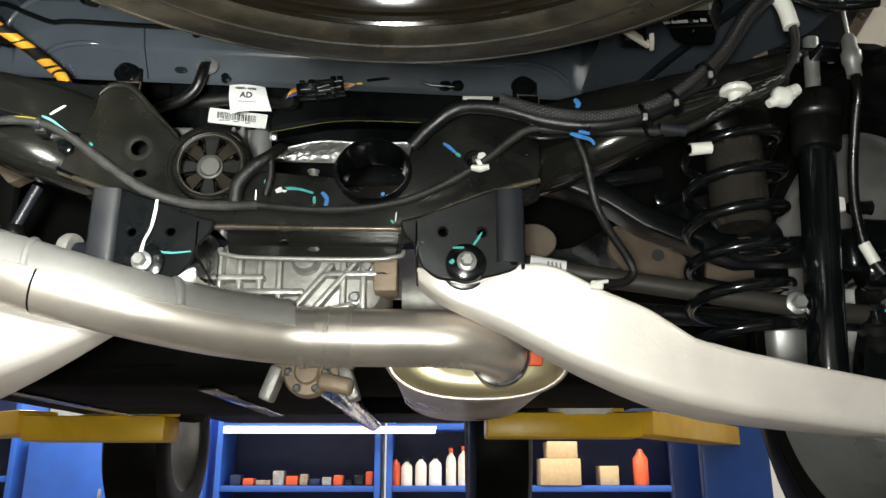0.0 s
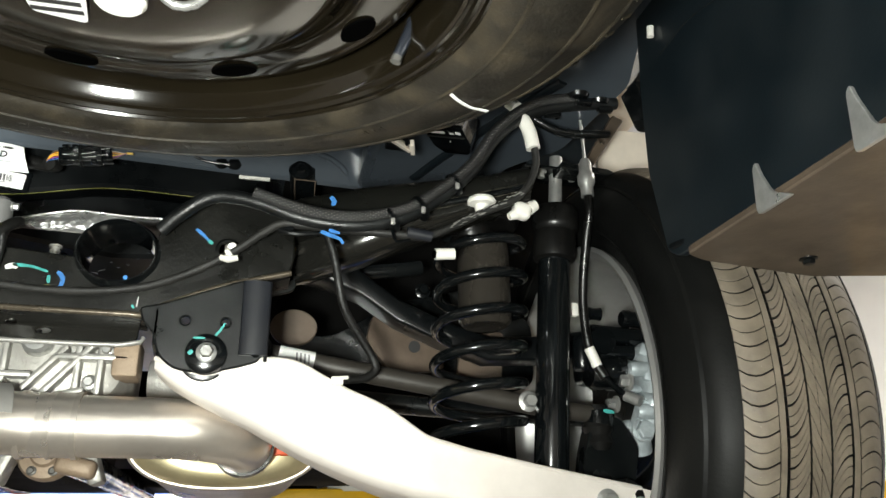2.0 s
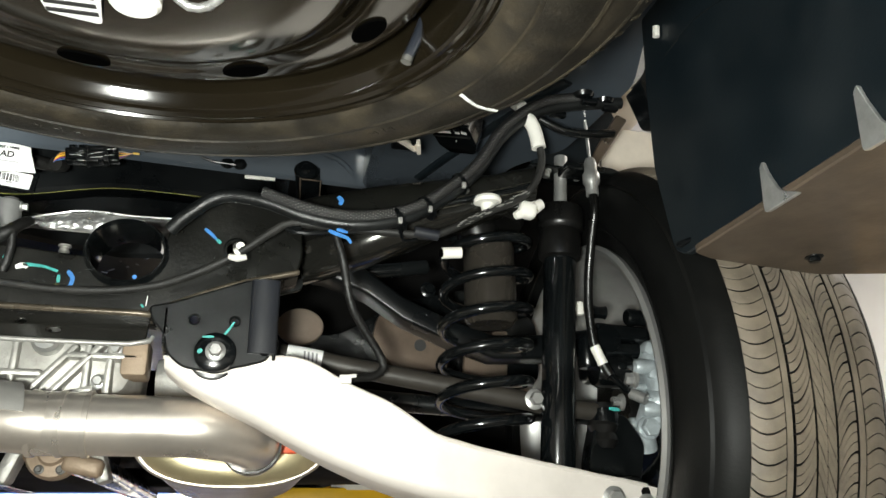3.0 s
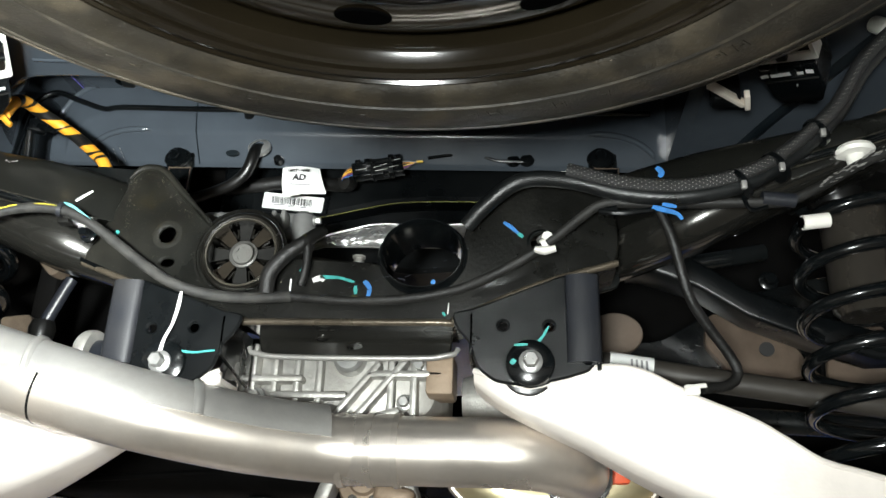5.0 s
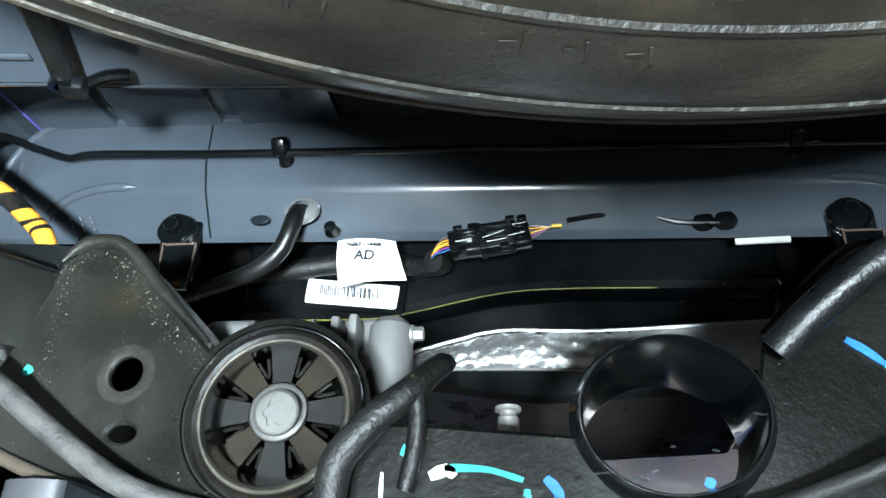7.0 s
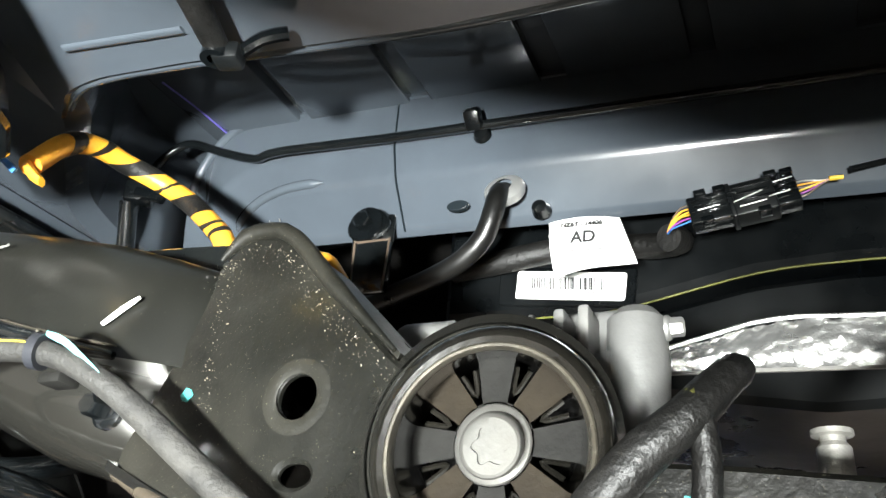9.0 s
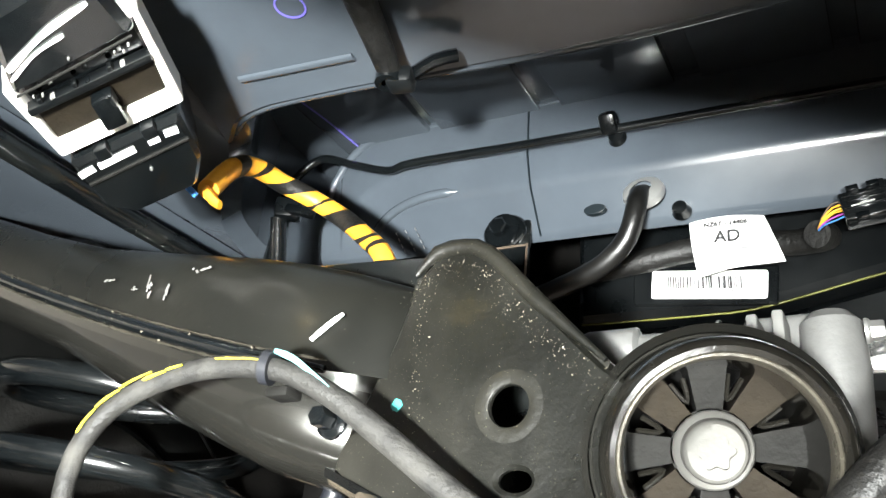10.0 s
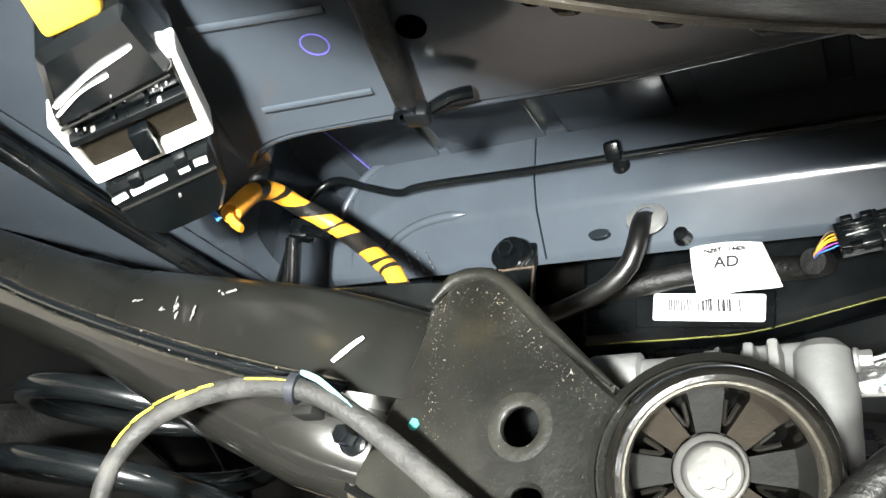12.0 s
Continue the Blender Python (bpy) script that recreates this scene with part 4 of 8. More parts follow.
        part("rubber_spoke", leaning(spoke), PAD_BROWN if n % 2 else PAD_GREY, bu)
        web = Shape().tube([tuple(turn @ Vector((r, 0.948, q)) + Vector((BUSH[0], 0, BUSH[1]))) for r, q in ((0.0298, 0.0098), (0.0205, 0.008), (0.0198, 0.0095), (0.0275, 0.0153))], 0.0012, 6, 0.003)
        part("rubber_web", leaning(web), SLEEVE, bu)
    part("worn_ring", leaning(Shape().lathe([(0.0355, 0.914), (0.0358, 0.9085), (0.0366, 0.9064), (0.0376, 0.9062), (0.0384, 0.9072)], (BUSH[0], 0, BUSH[1]), "y", 56)), WEAR_AND_GLINT, bu, "worn bronze ring edge")
    part("bushing_back", leaning(Shape().lathe([(0, 0.987), (0.0428, 0.987), (0.0428, 0.99), (0, 0.99)], (BUSH[0], 0, BUSH[1]), "y", 40)), DARK_LINER, bu)
    part("core", leaning(Shape().lathe([(0, 0.943), (0.0165, 0.943), (0.0165, 0.988), (0, 0.988)], (BUSH[0], 0, BUSH[1]), "y", 32)), PAD_GREY, bu)
    head = Shape().lathe([(0.0158, 0.945), (0.0158, 0.9405), (0.015, 0.9392), (0.0128, 0.938), (0.0124, 0.9305), (0.0116, 0.9288), (0.0105, 0.928), (0.0078, 0.928)], (BUSH[0], 0, BUSH[1]), "y", 40)
    n6 = 48
    star = [(BUSH[0] + (0.0066 + 0.001 * math.cos(6 * a)) * math.cos(a), BUSH[1] + (0.0066 + 0.001 * math.cos(6 * a)) * math.sin(a)) for a in np.linspace(0, 2 * math.pi, n6, endpoint=False)]
    rim = [(BUSH[0] + 0.0078 * math.cos(a), BUSH[1] + 0.0078 * math.sin(a)) for a in np.linspace(0, 2 * math.pi, n6, endpoint=False)]
    head.rings([[(u, 0.928, w) for u, w in rim], [(u, 0.928, w) for u, w in star], [(u, 0.9297, w) for u, w in star]], caps=False)
    head.add([(u, 0.9297, w) for u, w in star] + [(BUSH[0], 0.9297, BUSH[1])], [(i, (i + 1) % n6, n6) for i in range(n6)])
    part("mount_bolt", leaning(head), BOLT_GREY, bu, "zinc bolt head with a star socket", sharp=30)
    # lower arm brackets
    for sx in (-1, 1):
        o = [(0.104, 1.802), (0.125, 1.806), (0.214, 1.84), (0.2445, 1.842), (0.246, 1.775), (0.243, 1.757), (0.236, 1.744), (0.212, 1.737), (0.176, 1.729), (0.146, 1.734), (0.129, 1.748), (0.1225, 1.772), (0.110, 1.785)]
        hs = [circle(sx * 0.1545, 1.7885, 0.0048, 16), circle(sx * 0.1985, 1.788, 0.0048, 16), rounded([(sx * a, b) for a, b in ((0.230, 1.7515), (0.241, 1.7515), (0.241, 1.764), (0.230, 1.764))], 0.002, 2)]
        br = part("pivot_bracket", Shape().plate(rounded([(sx * a, b) for a, b in o], 0.006, 3), 0.912, 0.906, hs, 0.002), BLACK_PLASTIC, s)
        # paler than its black bracket: light on the bent face, put into colour
        cheek = [[(sx * (0.2145 + 0.0325 * q), 0.9055 - 0.006 * math.sin(math.pi * q) ** 0.5, z) for q in np.linspace(0, 1, 14)] + [(sx * 0.246, 0.909, z), (sx * 0.2155, 0.909, z)] for z in (1.8385, 1.836, 1.80, 1.765, 1.752)]
        part("bracket_cheek", Shape().rings(cheek), PANEL_GREY, br, "rounded fold, light on the bend put into blue-grey", sharp=60)
        part("bracket_wall", Shape().plate([(0.906, 1.84), (0.99, 1.85), (0.99, 1.74), (0.906, 1.745)], sx * 0.246, sx * 0.242, edge=0.001, to=lambda u, d, w: (d, u, w)), BLACK_COAT, br)
        part("bracket_wall", Shape().plate([(0.906, 1.80), (0.99, 1.80), (0.99, 1.745), (0.906, 1.76)], sx * 0.126, sx * 0.122, edge=0.001, to=lambda u, d, w: (d, u, w)), BLACK_COAT, br)
        part("boss", Shape().lathe([(0.0, 0.9), (0.016, 0.9), (0.022, 0.903), (0.0235, 0.907)], (sx * 0.18, 0, 1.7515), "y", 32), BLACK_GLOSS, br)
        part("bushing_face", Shape().lathe([(0.012, 0.9085), (0.0245, 0.9085), (0.0262, 0.9095), (0.0268, 0.9125)], (sx * 0.178, 0, 1.748), "y", 36), SOFT_BLACK, br)
        part("pivot_bolt", bolt(Shape(), (sx * 0.1805, 0.9, 1.7515), 0.0074, "y", 0.014, -1, 1.5), ZINC, br, "zinc pivot bolt")
        part("arm_bushing", Shape().lathe([(0.012, 0.915), (0.026, 0.913), (0.028, 0.918), (0.028, 0.975), (0.012, 0.98)], (sx * 0.176, 0, 1.744), "y", 32), SOFT_BLACK, br, "black rubber pivot bushing")
    # paint marks and stickers left by the assembly line
    n = (0, -1, 0)
    y = YP - 0.0005
    pen = lambda name, mat, pts, w: part(name, stroke(pts, w, n), mat, s, PEN_LABELS[name])
    pen("white_mark", WHITE_PEN, [(-0.183, 0.9, 1.757), (-0.18, 0.9, 1.775), (-0.174, 0.9, 1.79), (-0.173, 0.905, 1.812), (-0.1725, 0.905, 1.826)], 0.0038)
    pen("teal_mark", TEAL, [(-0.165, 0.904, 1.764), (-0.15, 0.904, 1.762), (-0.128, 0.904, 1.764)], 0.0026)
    pen("teal_mark", TEAL, [(0.186, 0.904, 1.769), (0.193, 0.904, 1.778), (0.198, 0.904, 1.787)], 0.0026)
    pen("teal_mark", TEAL, [(0.162, 0.898, 1.749), (0.166, 0.898, 1.753)], 0.005)
    pen("teal_mark", TEAL, [(0.165, 0.9, 1.7675), (0.178, 0.9, 1.768)], 0.0026)
    pen("teal_mark", TEAL, [(-0.035, y, 1.847), (-0.015, y, 1.846), (0.002, y, 1.841)], 0.0038)
    pen("white_mark", WHITE_PEN, [(-0.042, y, 1.843), (-0.034, y, 1.846), (-0.03, y, 1.843)], 0.006)
    pen("teal_mark", TEAL, [(-0.056, y, 1.856), (-0.048, y, 1.853)], 0.007)
    pen("blue_mark", BLUE_PEN, [(0.012, y, 1.842), (0.018, y, 1.835), (0.017, y, 1.825), (0.012, y, 1.822)], 0.005)
    pen("teal_mark", TEAL, [(0.0035, y, 1.837), (0.004, y, 1.828)], 0.004)
    pen("yellow_mark", YELLOW_LINE, [(0.0, y, 1.825), (0.008, y, 1.823)], 0.004)
    pen("blue_mark", BLUE_PEN, [(0.082, YP - 0.006, 1.839), (0.086, YP - 0.006, 1.837)], 0.005)
    pen("blue_mark", BLUE_PEN, [(0.155, y, 1.905), (0.163, y, 1.899), (0.17, y, 1.892)], 0.004)
    pen("teal_mark", TEAL, [(0.17, y, 1.892), (0.175, y, 1.888)], 0.0045)
    pen("teal_mark", TEAL, [(0.0945, y - 0.001, 1.805), (0.0965, y - 0.001, 1.8065)], 0.005)
    pen("white_mark", WHITE_PEN, [(0.099, y, 1.806), (0.1, y, 1.818)], 0.0012)
    pen("white_mark", WHITE_PEN, [(-0.065, y, 1.832), (-0.065, y, 1.845)], 0.002)
    pen("white_mark", WHITE_PEN, [(-0.3095, 0.9065, 1.932), (-0.302, 0.909, 1.940), (-0.295, 0.911, 1.946)], 0.003)
    pen("teal_mark", TEAL_PALE, [(-0.300, 0.873, 1.914), (-0.290, 0.875, 1.910), (-0.280, 0.878, 1.903), (-0.272, 0.88, 1.897)], 0.003)
    pen("teal_mark", TEAL, [(-0.268, y, 1.903), (-0.264, y, 1.900)], 0.006)
    pen("blue_tape", BLUE_PEN, [(0.309, 0.897, 1.950), (0.314, 0.897, 1.944), (0.311, 0.897, 1.939)], 0.006)
    random.seed(17)
    for x, z, wide, high in ((-0.432, 1.971, 0.004, 0.012), (-0.416, 1.968, 0.002, 0.008), (-0.392, 1.979, 0.014, 0.003), (-0.47, 1.984, 0.010, 0.0015), (-0.445, 1.975, 0.006, 0.002)):
        scuff = Shape()
        for _ in range(9):
            u, w = x + random.uniform(-wide, wide) / 2, z + random.uniform(-high, high) / 2
            q = stroke([(u, 0.8985, w), (u + wide * random.uniform(0.05, 0.25), 0.8985, w + high * random.uniform(0.1, 0.5))], random.uniform(0.0002, 0.00045), n)
            scuff.add(q.v, q.f)
        part("scuff", scuff, SHIELD, s, "pale scuff in the coating")
    part("stud", bolt(Shape(), (-0.283, 0.901, 1.888), 0.005, "y", 0.014, -1, 1.6), BLACK_GLOSS, s)


PANEL_GREY = material("blue_grey_satin", (0.0125, 0.0145, 0.0195), 0.36, 0.0, 0.15, 15, 0.08, DUST, 0.1, 6)
ROD_GREY = material("grey_brown_rod", (0.035, 0.031, 0.026), 0.45, 0.1, 0.25, 30, 0.1, (0.06, 0.05, 0.04), 0.3, 9)
SPATTER = material("weld_spatter", (0.16, 0.145, 0.115), 0.3, 0.4, 0.5, 90, 0.4, (0.4, 0.34, 0.25), 0.5, 60)
subframe()


# ---- suspension ----
def lower_arm(sx):
    a = thing("lower_control_arm", (sx * 0.4, 0.95, 1.67), "bare pale aluminium lower control arm with a spring pocket", "control arm", "lower control arms")
    # x, top, bottom of the rear wall, rear depth, width
    rows = ((0.126, 1.747, 1.736, 0.921, 0.05), (0.14, 1.746, 1.722, 0.914, 0.06), (0.167, 1.726, 1.706, 0.914, 0.05), (0.20, 1.732, 1.689, 0.914, 0.055), (0.228, 1.747, 1.677, 0.914, 0.06), (0.252, 1.7505, 1.665, 0.914, 0.07), (0.285, 1.746, 1.648, 0.914, 0.08), (0.325, 1.723, 1.631, 0.916, 0.095), (0.365, 1.7075, 1.616, 0.919, 0.11), (0.395, 1.694, 1.607, 0.921, 0.125), (0.412, 1.682, 1.603, 0.923, 0.135), (0.422, 1.671, 1.600, 0.924, 0.14), (0.484, 1.6545, 1.587, 0.930, 0.145), (0.57, 1.638, 1.577, 0.938, 0.13), (0.645, 1.6255, 1.568, 0.948, 0.10), (0.70, 1.617, 1.566, 0.956, 0.075), (0.735, 1.611, 1.568, 0.962, 0.06))
    dense = []
    arr = np.array(rows)
    xs = np.linspace(arr[0, 0], arr[-1, 0], 72)
    for x in xs:
        dense.append([x] + [float(np.interp(x, arr[:, 0], arr[:, k])) for k in range(1, 5)])
    d = np.array(dense)
    for k in range(1, 5):
        d[1:-1, k] = (d[:-2, k] + 2 * d[1:-1, k] + d[2:, k]) / 4
    rings = []
    th = 0.005
    for x, t, b, y, w in d:
        r = min(0.018, (t - b) * 0.45)
        out = [(y - 0.004, t), (y - 0.003, t - 0.004)]
        out += [(y + r * (1 - math.cos(q)), b + r * (1 - math.sin(q))) for q in np.linspace(0, math.pi / 2, 6)]
        out += [(y + w - r * (1 - math.cos(q)), b + r * (1 - math.sin(q))) for q in np.linspace(math.pi / 2, 0, 6)]
        out += [(y + w, t)]
        inn = [(y + w - th, t), (y + w - th, b + r), (y + w - r, b + th), (y + r, b + th), (y + th, b + r), (y + th, t)]
        rings.append([(sx * x, p, q) for p, q in out + inn])
    part("arm_body", Shape().rings(rings), ALU, a, sharp=45)
    part("rolled_edge", Shape().tube([(sx * x, y - 0.003, t) for x, t, b, y, w in d[::3]], 0.0028, 8, 0.01), ALU, a)
    part("spring_seat", Shape().lathe([(0, 1.652), (0.045, 1.652), (0.048, 1.648), (0.048, 1.61), (0, 1.61)], (sx * 0.495, 0.995, 0), "z", 32), BLACK_COAT, a, "black spring seat")
    bolt(q := Shape(), (sx * 0.668, 0.949, 1.598), 0.010, "y", 0.012, -1, 1.5)
    part("outer_bolt", q, ZINC, a)
    bolt(q := Shape(), (sx * 0.715, 0.955, 1.592), 0.008, "y", 0.01, -1, 1.5)
    part("outer_bolt", q, ZINC, a)
    part("outer_bushing", Shape().lathe([(0.01, 0.955), (0.022, 0.955), (0.024, 0.96), (0.024, 1.02), (0.01, 1.02)], (sx * 0.70, 0, 1.602), "y", 24), SOFT_BLACK, a)
    if sx > 0:
        c = part("wire_clip", Shape().box((0.326, 0.908, 1.727), (0.014, 0.008, 0.01), bevel=0.002), WHITE_PLASTIC, a, "white wire clip")
        part("clip_wing", Shape().tube([(0.318, 0.906, 1.724), (0.326, 0.904, 1.729), (0.338, 0.906, 1.731)], 0.0022, 6, 0.004), WHITE_PLASTIC, c)
    return a


def coil_spring(sx):
    # the left coil is moved and widened to fit the camera's view
    top, bot, turns = ((0.530, 0.995, 1.961), (0.514, 0.99, 1.655), 6.3) if sx > 0 else ((0.585, 1.03, 1.977), (0.58, 1.03, 1.652), 6.25)
    pts, rad = [], []
    n = int(turns * 40)
    for i in range(n + 1):
        f = i / n
        a = 2 * math.pi * turns * f + 0.6
        r = (0.0585 if sx > 0 else 0.1) - 0.006 * max(0, (f - 0.9) / 0.1)
        pts.append((sx * (bot[0] + (top[0] - bot[0]) * f + r * math.cos(a)), bot[1] + (top[1] - bot[1]) * f + r * math.sin(a), bot[2] + (top[2] - bot[2]) * f))
    sp = thing("coil_spring", (sx * 0.5, 0.99, 1.66), "glossy black steel coil spring standing in the arm's pocket", "spring", "coil springs")
    part("coil", Shape().tube(pts, 0.0072 if sx > 0 else 0.0098, 12, 0.02), BLACK_GLOSS, sp)
    if sx < 0:
        part("lower_seat", Shape().lathe([(0.02, -0.022), (0.07, -0.022), (0.075, -0.016), (0.075, -0.01), (0.02, -0.008)], (sx * bot[0], bot[1], bot[2]), "z", 32), SOFT_BLACK, sp, "black rubber lower seat")
    if sx > 0:
        part("upper_seat", Shape().lathe([(0.02, 1.965), (0.06, 1.965), (0.066, 1.975), (0.066, 1.99), (0.02, 2.0)], (sx * 0.517, top[1], top[2] - 1.965), "z", 32), SOFT_BLACK, sp, "black rubber upper seat")
    if sx > 0:
        part("inner_sleeve", Shape().lathe([(0.0, 1.825), (0.03, 1.825), (0.036, 1.832), (0.036, 1.935), (0.033, 1.945), (0.0, 1.945)], (sx * 0.533, 1.0, 0), "z", 32), SLEEVE_STEEL, sp, "brown-grey steel sleeve inside the coil")
        part("bump_stop", Shape().lathe([(0, 1.972), (0.028, 1.972), (0.03, 1.962), (0.026, 1.95), (0, 1.948)], (sx * 0.516, top[1], top[2] - 1.965), "z", 24), SOFT_BLACK, sp, "black bump stop inside the coil")
    return sp


def shock_absorber():
    s = thing("shock_absorber", (0.615, 0.985, 1.63), "black shock absorber with a vertical sheen", "shock absorber")
    top, bot = np.array((0.634, 0.975, 1.985)), np.array((0.610, 0.985, 1.628))
    axis = (top - bot) / np.linalg.norm(top - bot)
    def along(rows, sides=28):
        sh = Shape()
        side = np.cross(axis, (0, 1, 0))
        side /= np.linalg.norm(side)
        oth = np.cross(axis, side)
        rings = [[bot + axis * h + r * (math.cos(a) * side + math.sin(a) * oth) for a in np.linspace(0, 2 * math.pi, sides, endpoint=False)] for r, h in rows]
        return sh.rings(rings)
    part("tube", along([(0.016, 0.0), (0.021, 0.003), (0.0225, 0.012), (0.0225, 0.295), (0.021, 0.30)]), BLACK_GLOSS, s)
    part("dust_cover", along([(0.0245, 0.29), (0.029, 0.293), (0.0298, 0.298), (0.0298, 0.328), (0.0285, 0.332), (0.0325, 0.336), (0.0335, 0.341), (0.0335, 0.362), (0.030, 0.368), (0.014, 0.372)]), SOFT_BLACK, s, "black rubber dust cover")
    part("rod", along([(0.0095, 0.36), (0.0095, 0.45)]), ZINC, s)
    part("top_plate", Shape().box((0.64, 0.98, 2.052), (0.11, 0.05, 0.006), bevel=0.002), BLACK_COAT, s)
    for x in (0.612, 0.66):
        bolt(q := Shape(), (x, 0.965, 2.049), 0.006, "z", 0.01)
        part("top_nut", q, ZINC, s)
    part("lower_eye", Shape().lathe([(0.008, -0.02), (0.02, -0.02), (0.022, -0.016), (0.022, 0.016), (0.02, 0.02), (0.008, 0.02)], (0.607, 0.985, 1.612), "y", 24), BLACK_COAT, s)


def housing(outline, origin):
    """Black sheet added to close off a wheel arch where it is dark, with a folded lower edge."""
    w = thing("wheel_housing", origin, "black wheel housing sheet, added to close off the view", "liner")
    part("liner", Shape().plate(rounded(outline, 0.03), 1.42, 1.41), DARK_LINER, w)
    low = sorted(outline, key=lambda p: p[1])[:2]
    part("folded_edge", Shape().tube([(x, 1.408, z + 0.004) for x, z in low], 0.006, 8, 0.05), DARK_LINER, w)


def links():
    u = thing("upper_control_arm", (0.45, 1.06, 1.85), "black pressed steel upper control arm", "control arm")
    rings = []
    for x, y, z, h, w in ((0.25, 1.06, 1.925, 0.028, 0.03), (0.31, 1.06, 1.918, 0.026, 0.03), (0.37, 1.06, 1.887, 0.017, 0.026), (0.42, 1.06, 1.853, 0.0165, 0.024), (0.484, 1.06, 1.826, 0.0165, 0.024), (0.55, 1.065, 1.806, 0.017, 0.024), (0.64, 1.07, 1.812, 0.018, 0.024), (0.70, 1.075, 1.822, 0.02, 0.024)):
        rings.append([(x, y + w * math.copysign(abs(math.cos(a)) ** 0.22, math.cos(a)), z + h * math.copysign(abs(math.sin(a)) ** 0.3, math.sin(a))) for a in np.linspace(0, 2 * math.pi, 20, endpoint=False)])
    part("arm_body", Shape().rings(rings), BLACK_PLASTIC, u)
    part("inner_bush", Shape().lathe([(0.008, -0.03), (0.022, -0.03), (0.024, -0.025), (0.024, 0.025), (0.008, 0.03)], (0.262, 1.06, 1.925), "y", 24), SOFT_BLACK, u)
    t = thing("toe_link", (0.42, 1.0, 1.75), "dark grey tubular toe link with a white sticker", "link rod")
    part("rod", Shape().tube([(0.235, 1.0, 1.778), (0.34, 1.0, 1.761), (0.47, 1.0, 1.741), (0.60, 1.005, 1.722), (0.70, 1.01, 1.712)], 0.0125, 18, 0.03), ROD_GREY, t)
    part("sticker", Shape().tube([(0.262, 1.0, 1.7735), (0.306, 1.0, 1.7665)], 0.0138, 18, 0.02), WHITE_LABEL, t, "white sticker wrapped round the rod")
    for i in range(4):
        part("printed_bar", Shape().box((0.284 + i * 0.005, 0.9862, 1.770 - i * 0.0008), (0.0022, 0.0006, 0.012)), INK_GREY, t, "grey printed bar")
    part("rod_end", Shape().lathe([(0.006, -0.016), (0.02, -0.016), (0.022, -0.012), (0.022, 0.012), (0.02, 0.016), (0.006, 0.016)], (0.232, 1.0, 1.778), "y", 24), SOFT_BLACK, t)
    bolt(q := Shape(), (0.585, 0.988, 1.724), 0.009, "y", 0.014)
    part("bolt", q, ZINC, t)
    tr = thing("trailing_arm", (0.5, 1.2, 1.8), "brownish black trailing arm blade behind the spring", "control arm")
    part("carrier", Shape().plate(rounded([(0.26, 1.79), (0.34, 1.77), (0.46, 1.79), (0.60, 1.76), (0.66, 1.78), (0.66, 1.88), (0.56, 1.93), (0.44, 1.90), (0.34, 1.84), (0.27, 1.845)], 0.02), 1.175, 1.16), BLACK_COAT, tr)
    # brown patches on the black carrier: reflections put in as coloured plates
    part("blade", Shape().plate(rounded([(0.402, 1.876), (0.393, 1.835), (0.432, 1.785), (0.515, 1.795), (0.505, 1.83), (0.45, 1.866)], 0.012), 1.16, 1.145), COPPERISH, tr, "blade, brown reflection put into its colour")
    part("oval_plate", Shape().plate(circle(0.287, 1.85, 0.034, 28, 0.8), 1.16, 1.148), COPPERISH, tr, "oval plate, brown reflection put into its colour")
    part("rear_plate", Shape().plate(rounded([(0.53, 1.76), (0.60, 1.75), (0.61, 1.86), (0.54, 1.85)], 0.012), 1.158, 1.148), COPPERISH, tr, "plate, brown reflection put into its colour")
    bolt(q := Shape(), (0.478, 1.142, 1.915), 0.008, "y", 0.014)
    part("bolt", q, BLACK_GLOSS, tr)
    # uncut slot: the dark of its opening is a black disc
    part("slot", Shape().lathe([(0, -0.001), (0.009, -0.001), (0.009, 0.001), (0, 0.001)], (0.466, 1.144, 1.828), "y", 16), INK, tr)
    # anti-roll bar
    single("anti_roll_bar", Shape().tube([(0.18, 1.13, 1.91), (0.30, 1.12, 1.92), (0.40, 1.11, 1.93), (0.47, 1.12, 1.945)], 0.011, 14, 0.02), BLACK_GLOSS, (0.3, 1.12, 1.92), "black anti-roll bar behind the subframe", "anti-roll bar")
    # inner wheel housing behind spring and shock
    housing([(0.26, 1.70), (0.66, 1.66), (0.93, 1.66), (0.95, 2.3), (0.28, 2.3), (0.24, 1.95)], (0.5, 1.35, 1.9))


for side in (1, -1):
    lower_arm(side)
    coil_spring(side)
shock_absorber()
links()


LINK_TAN = material("tan_link_coat", (0.13, 0.098, 0.07), 0.5, 0.1, 0.3, 25, 0.3, (0.07, 0.053, 0.038), 0.4, 9)


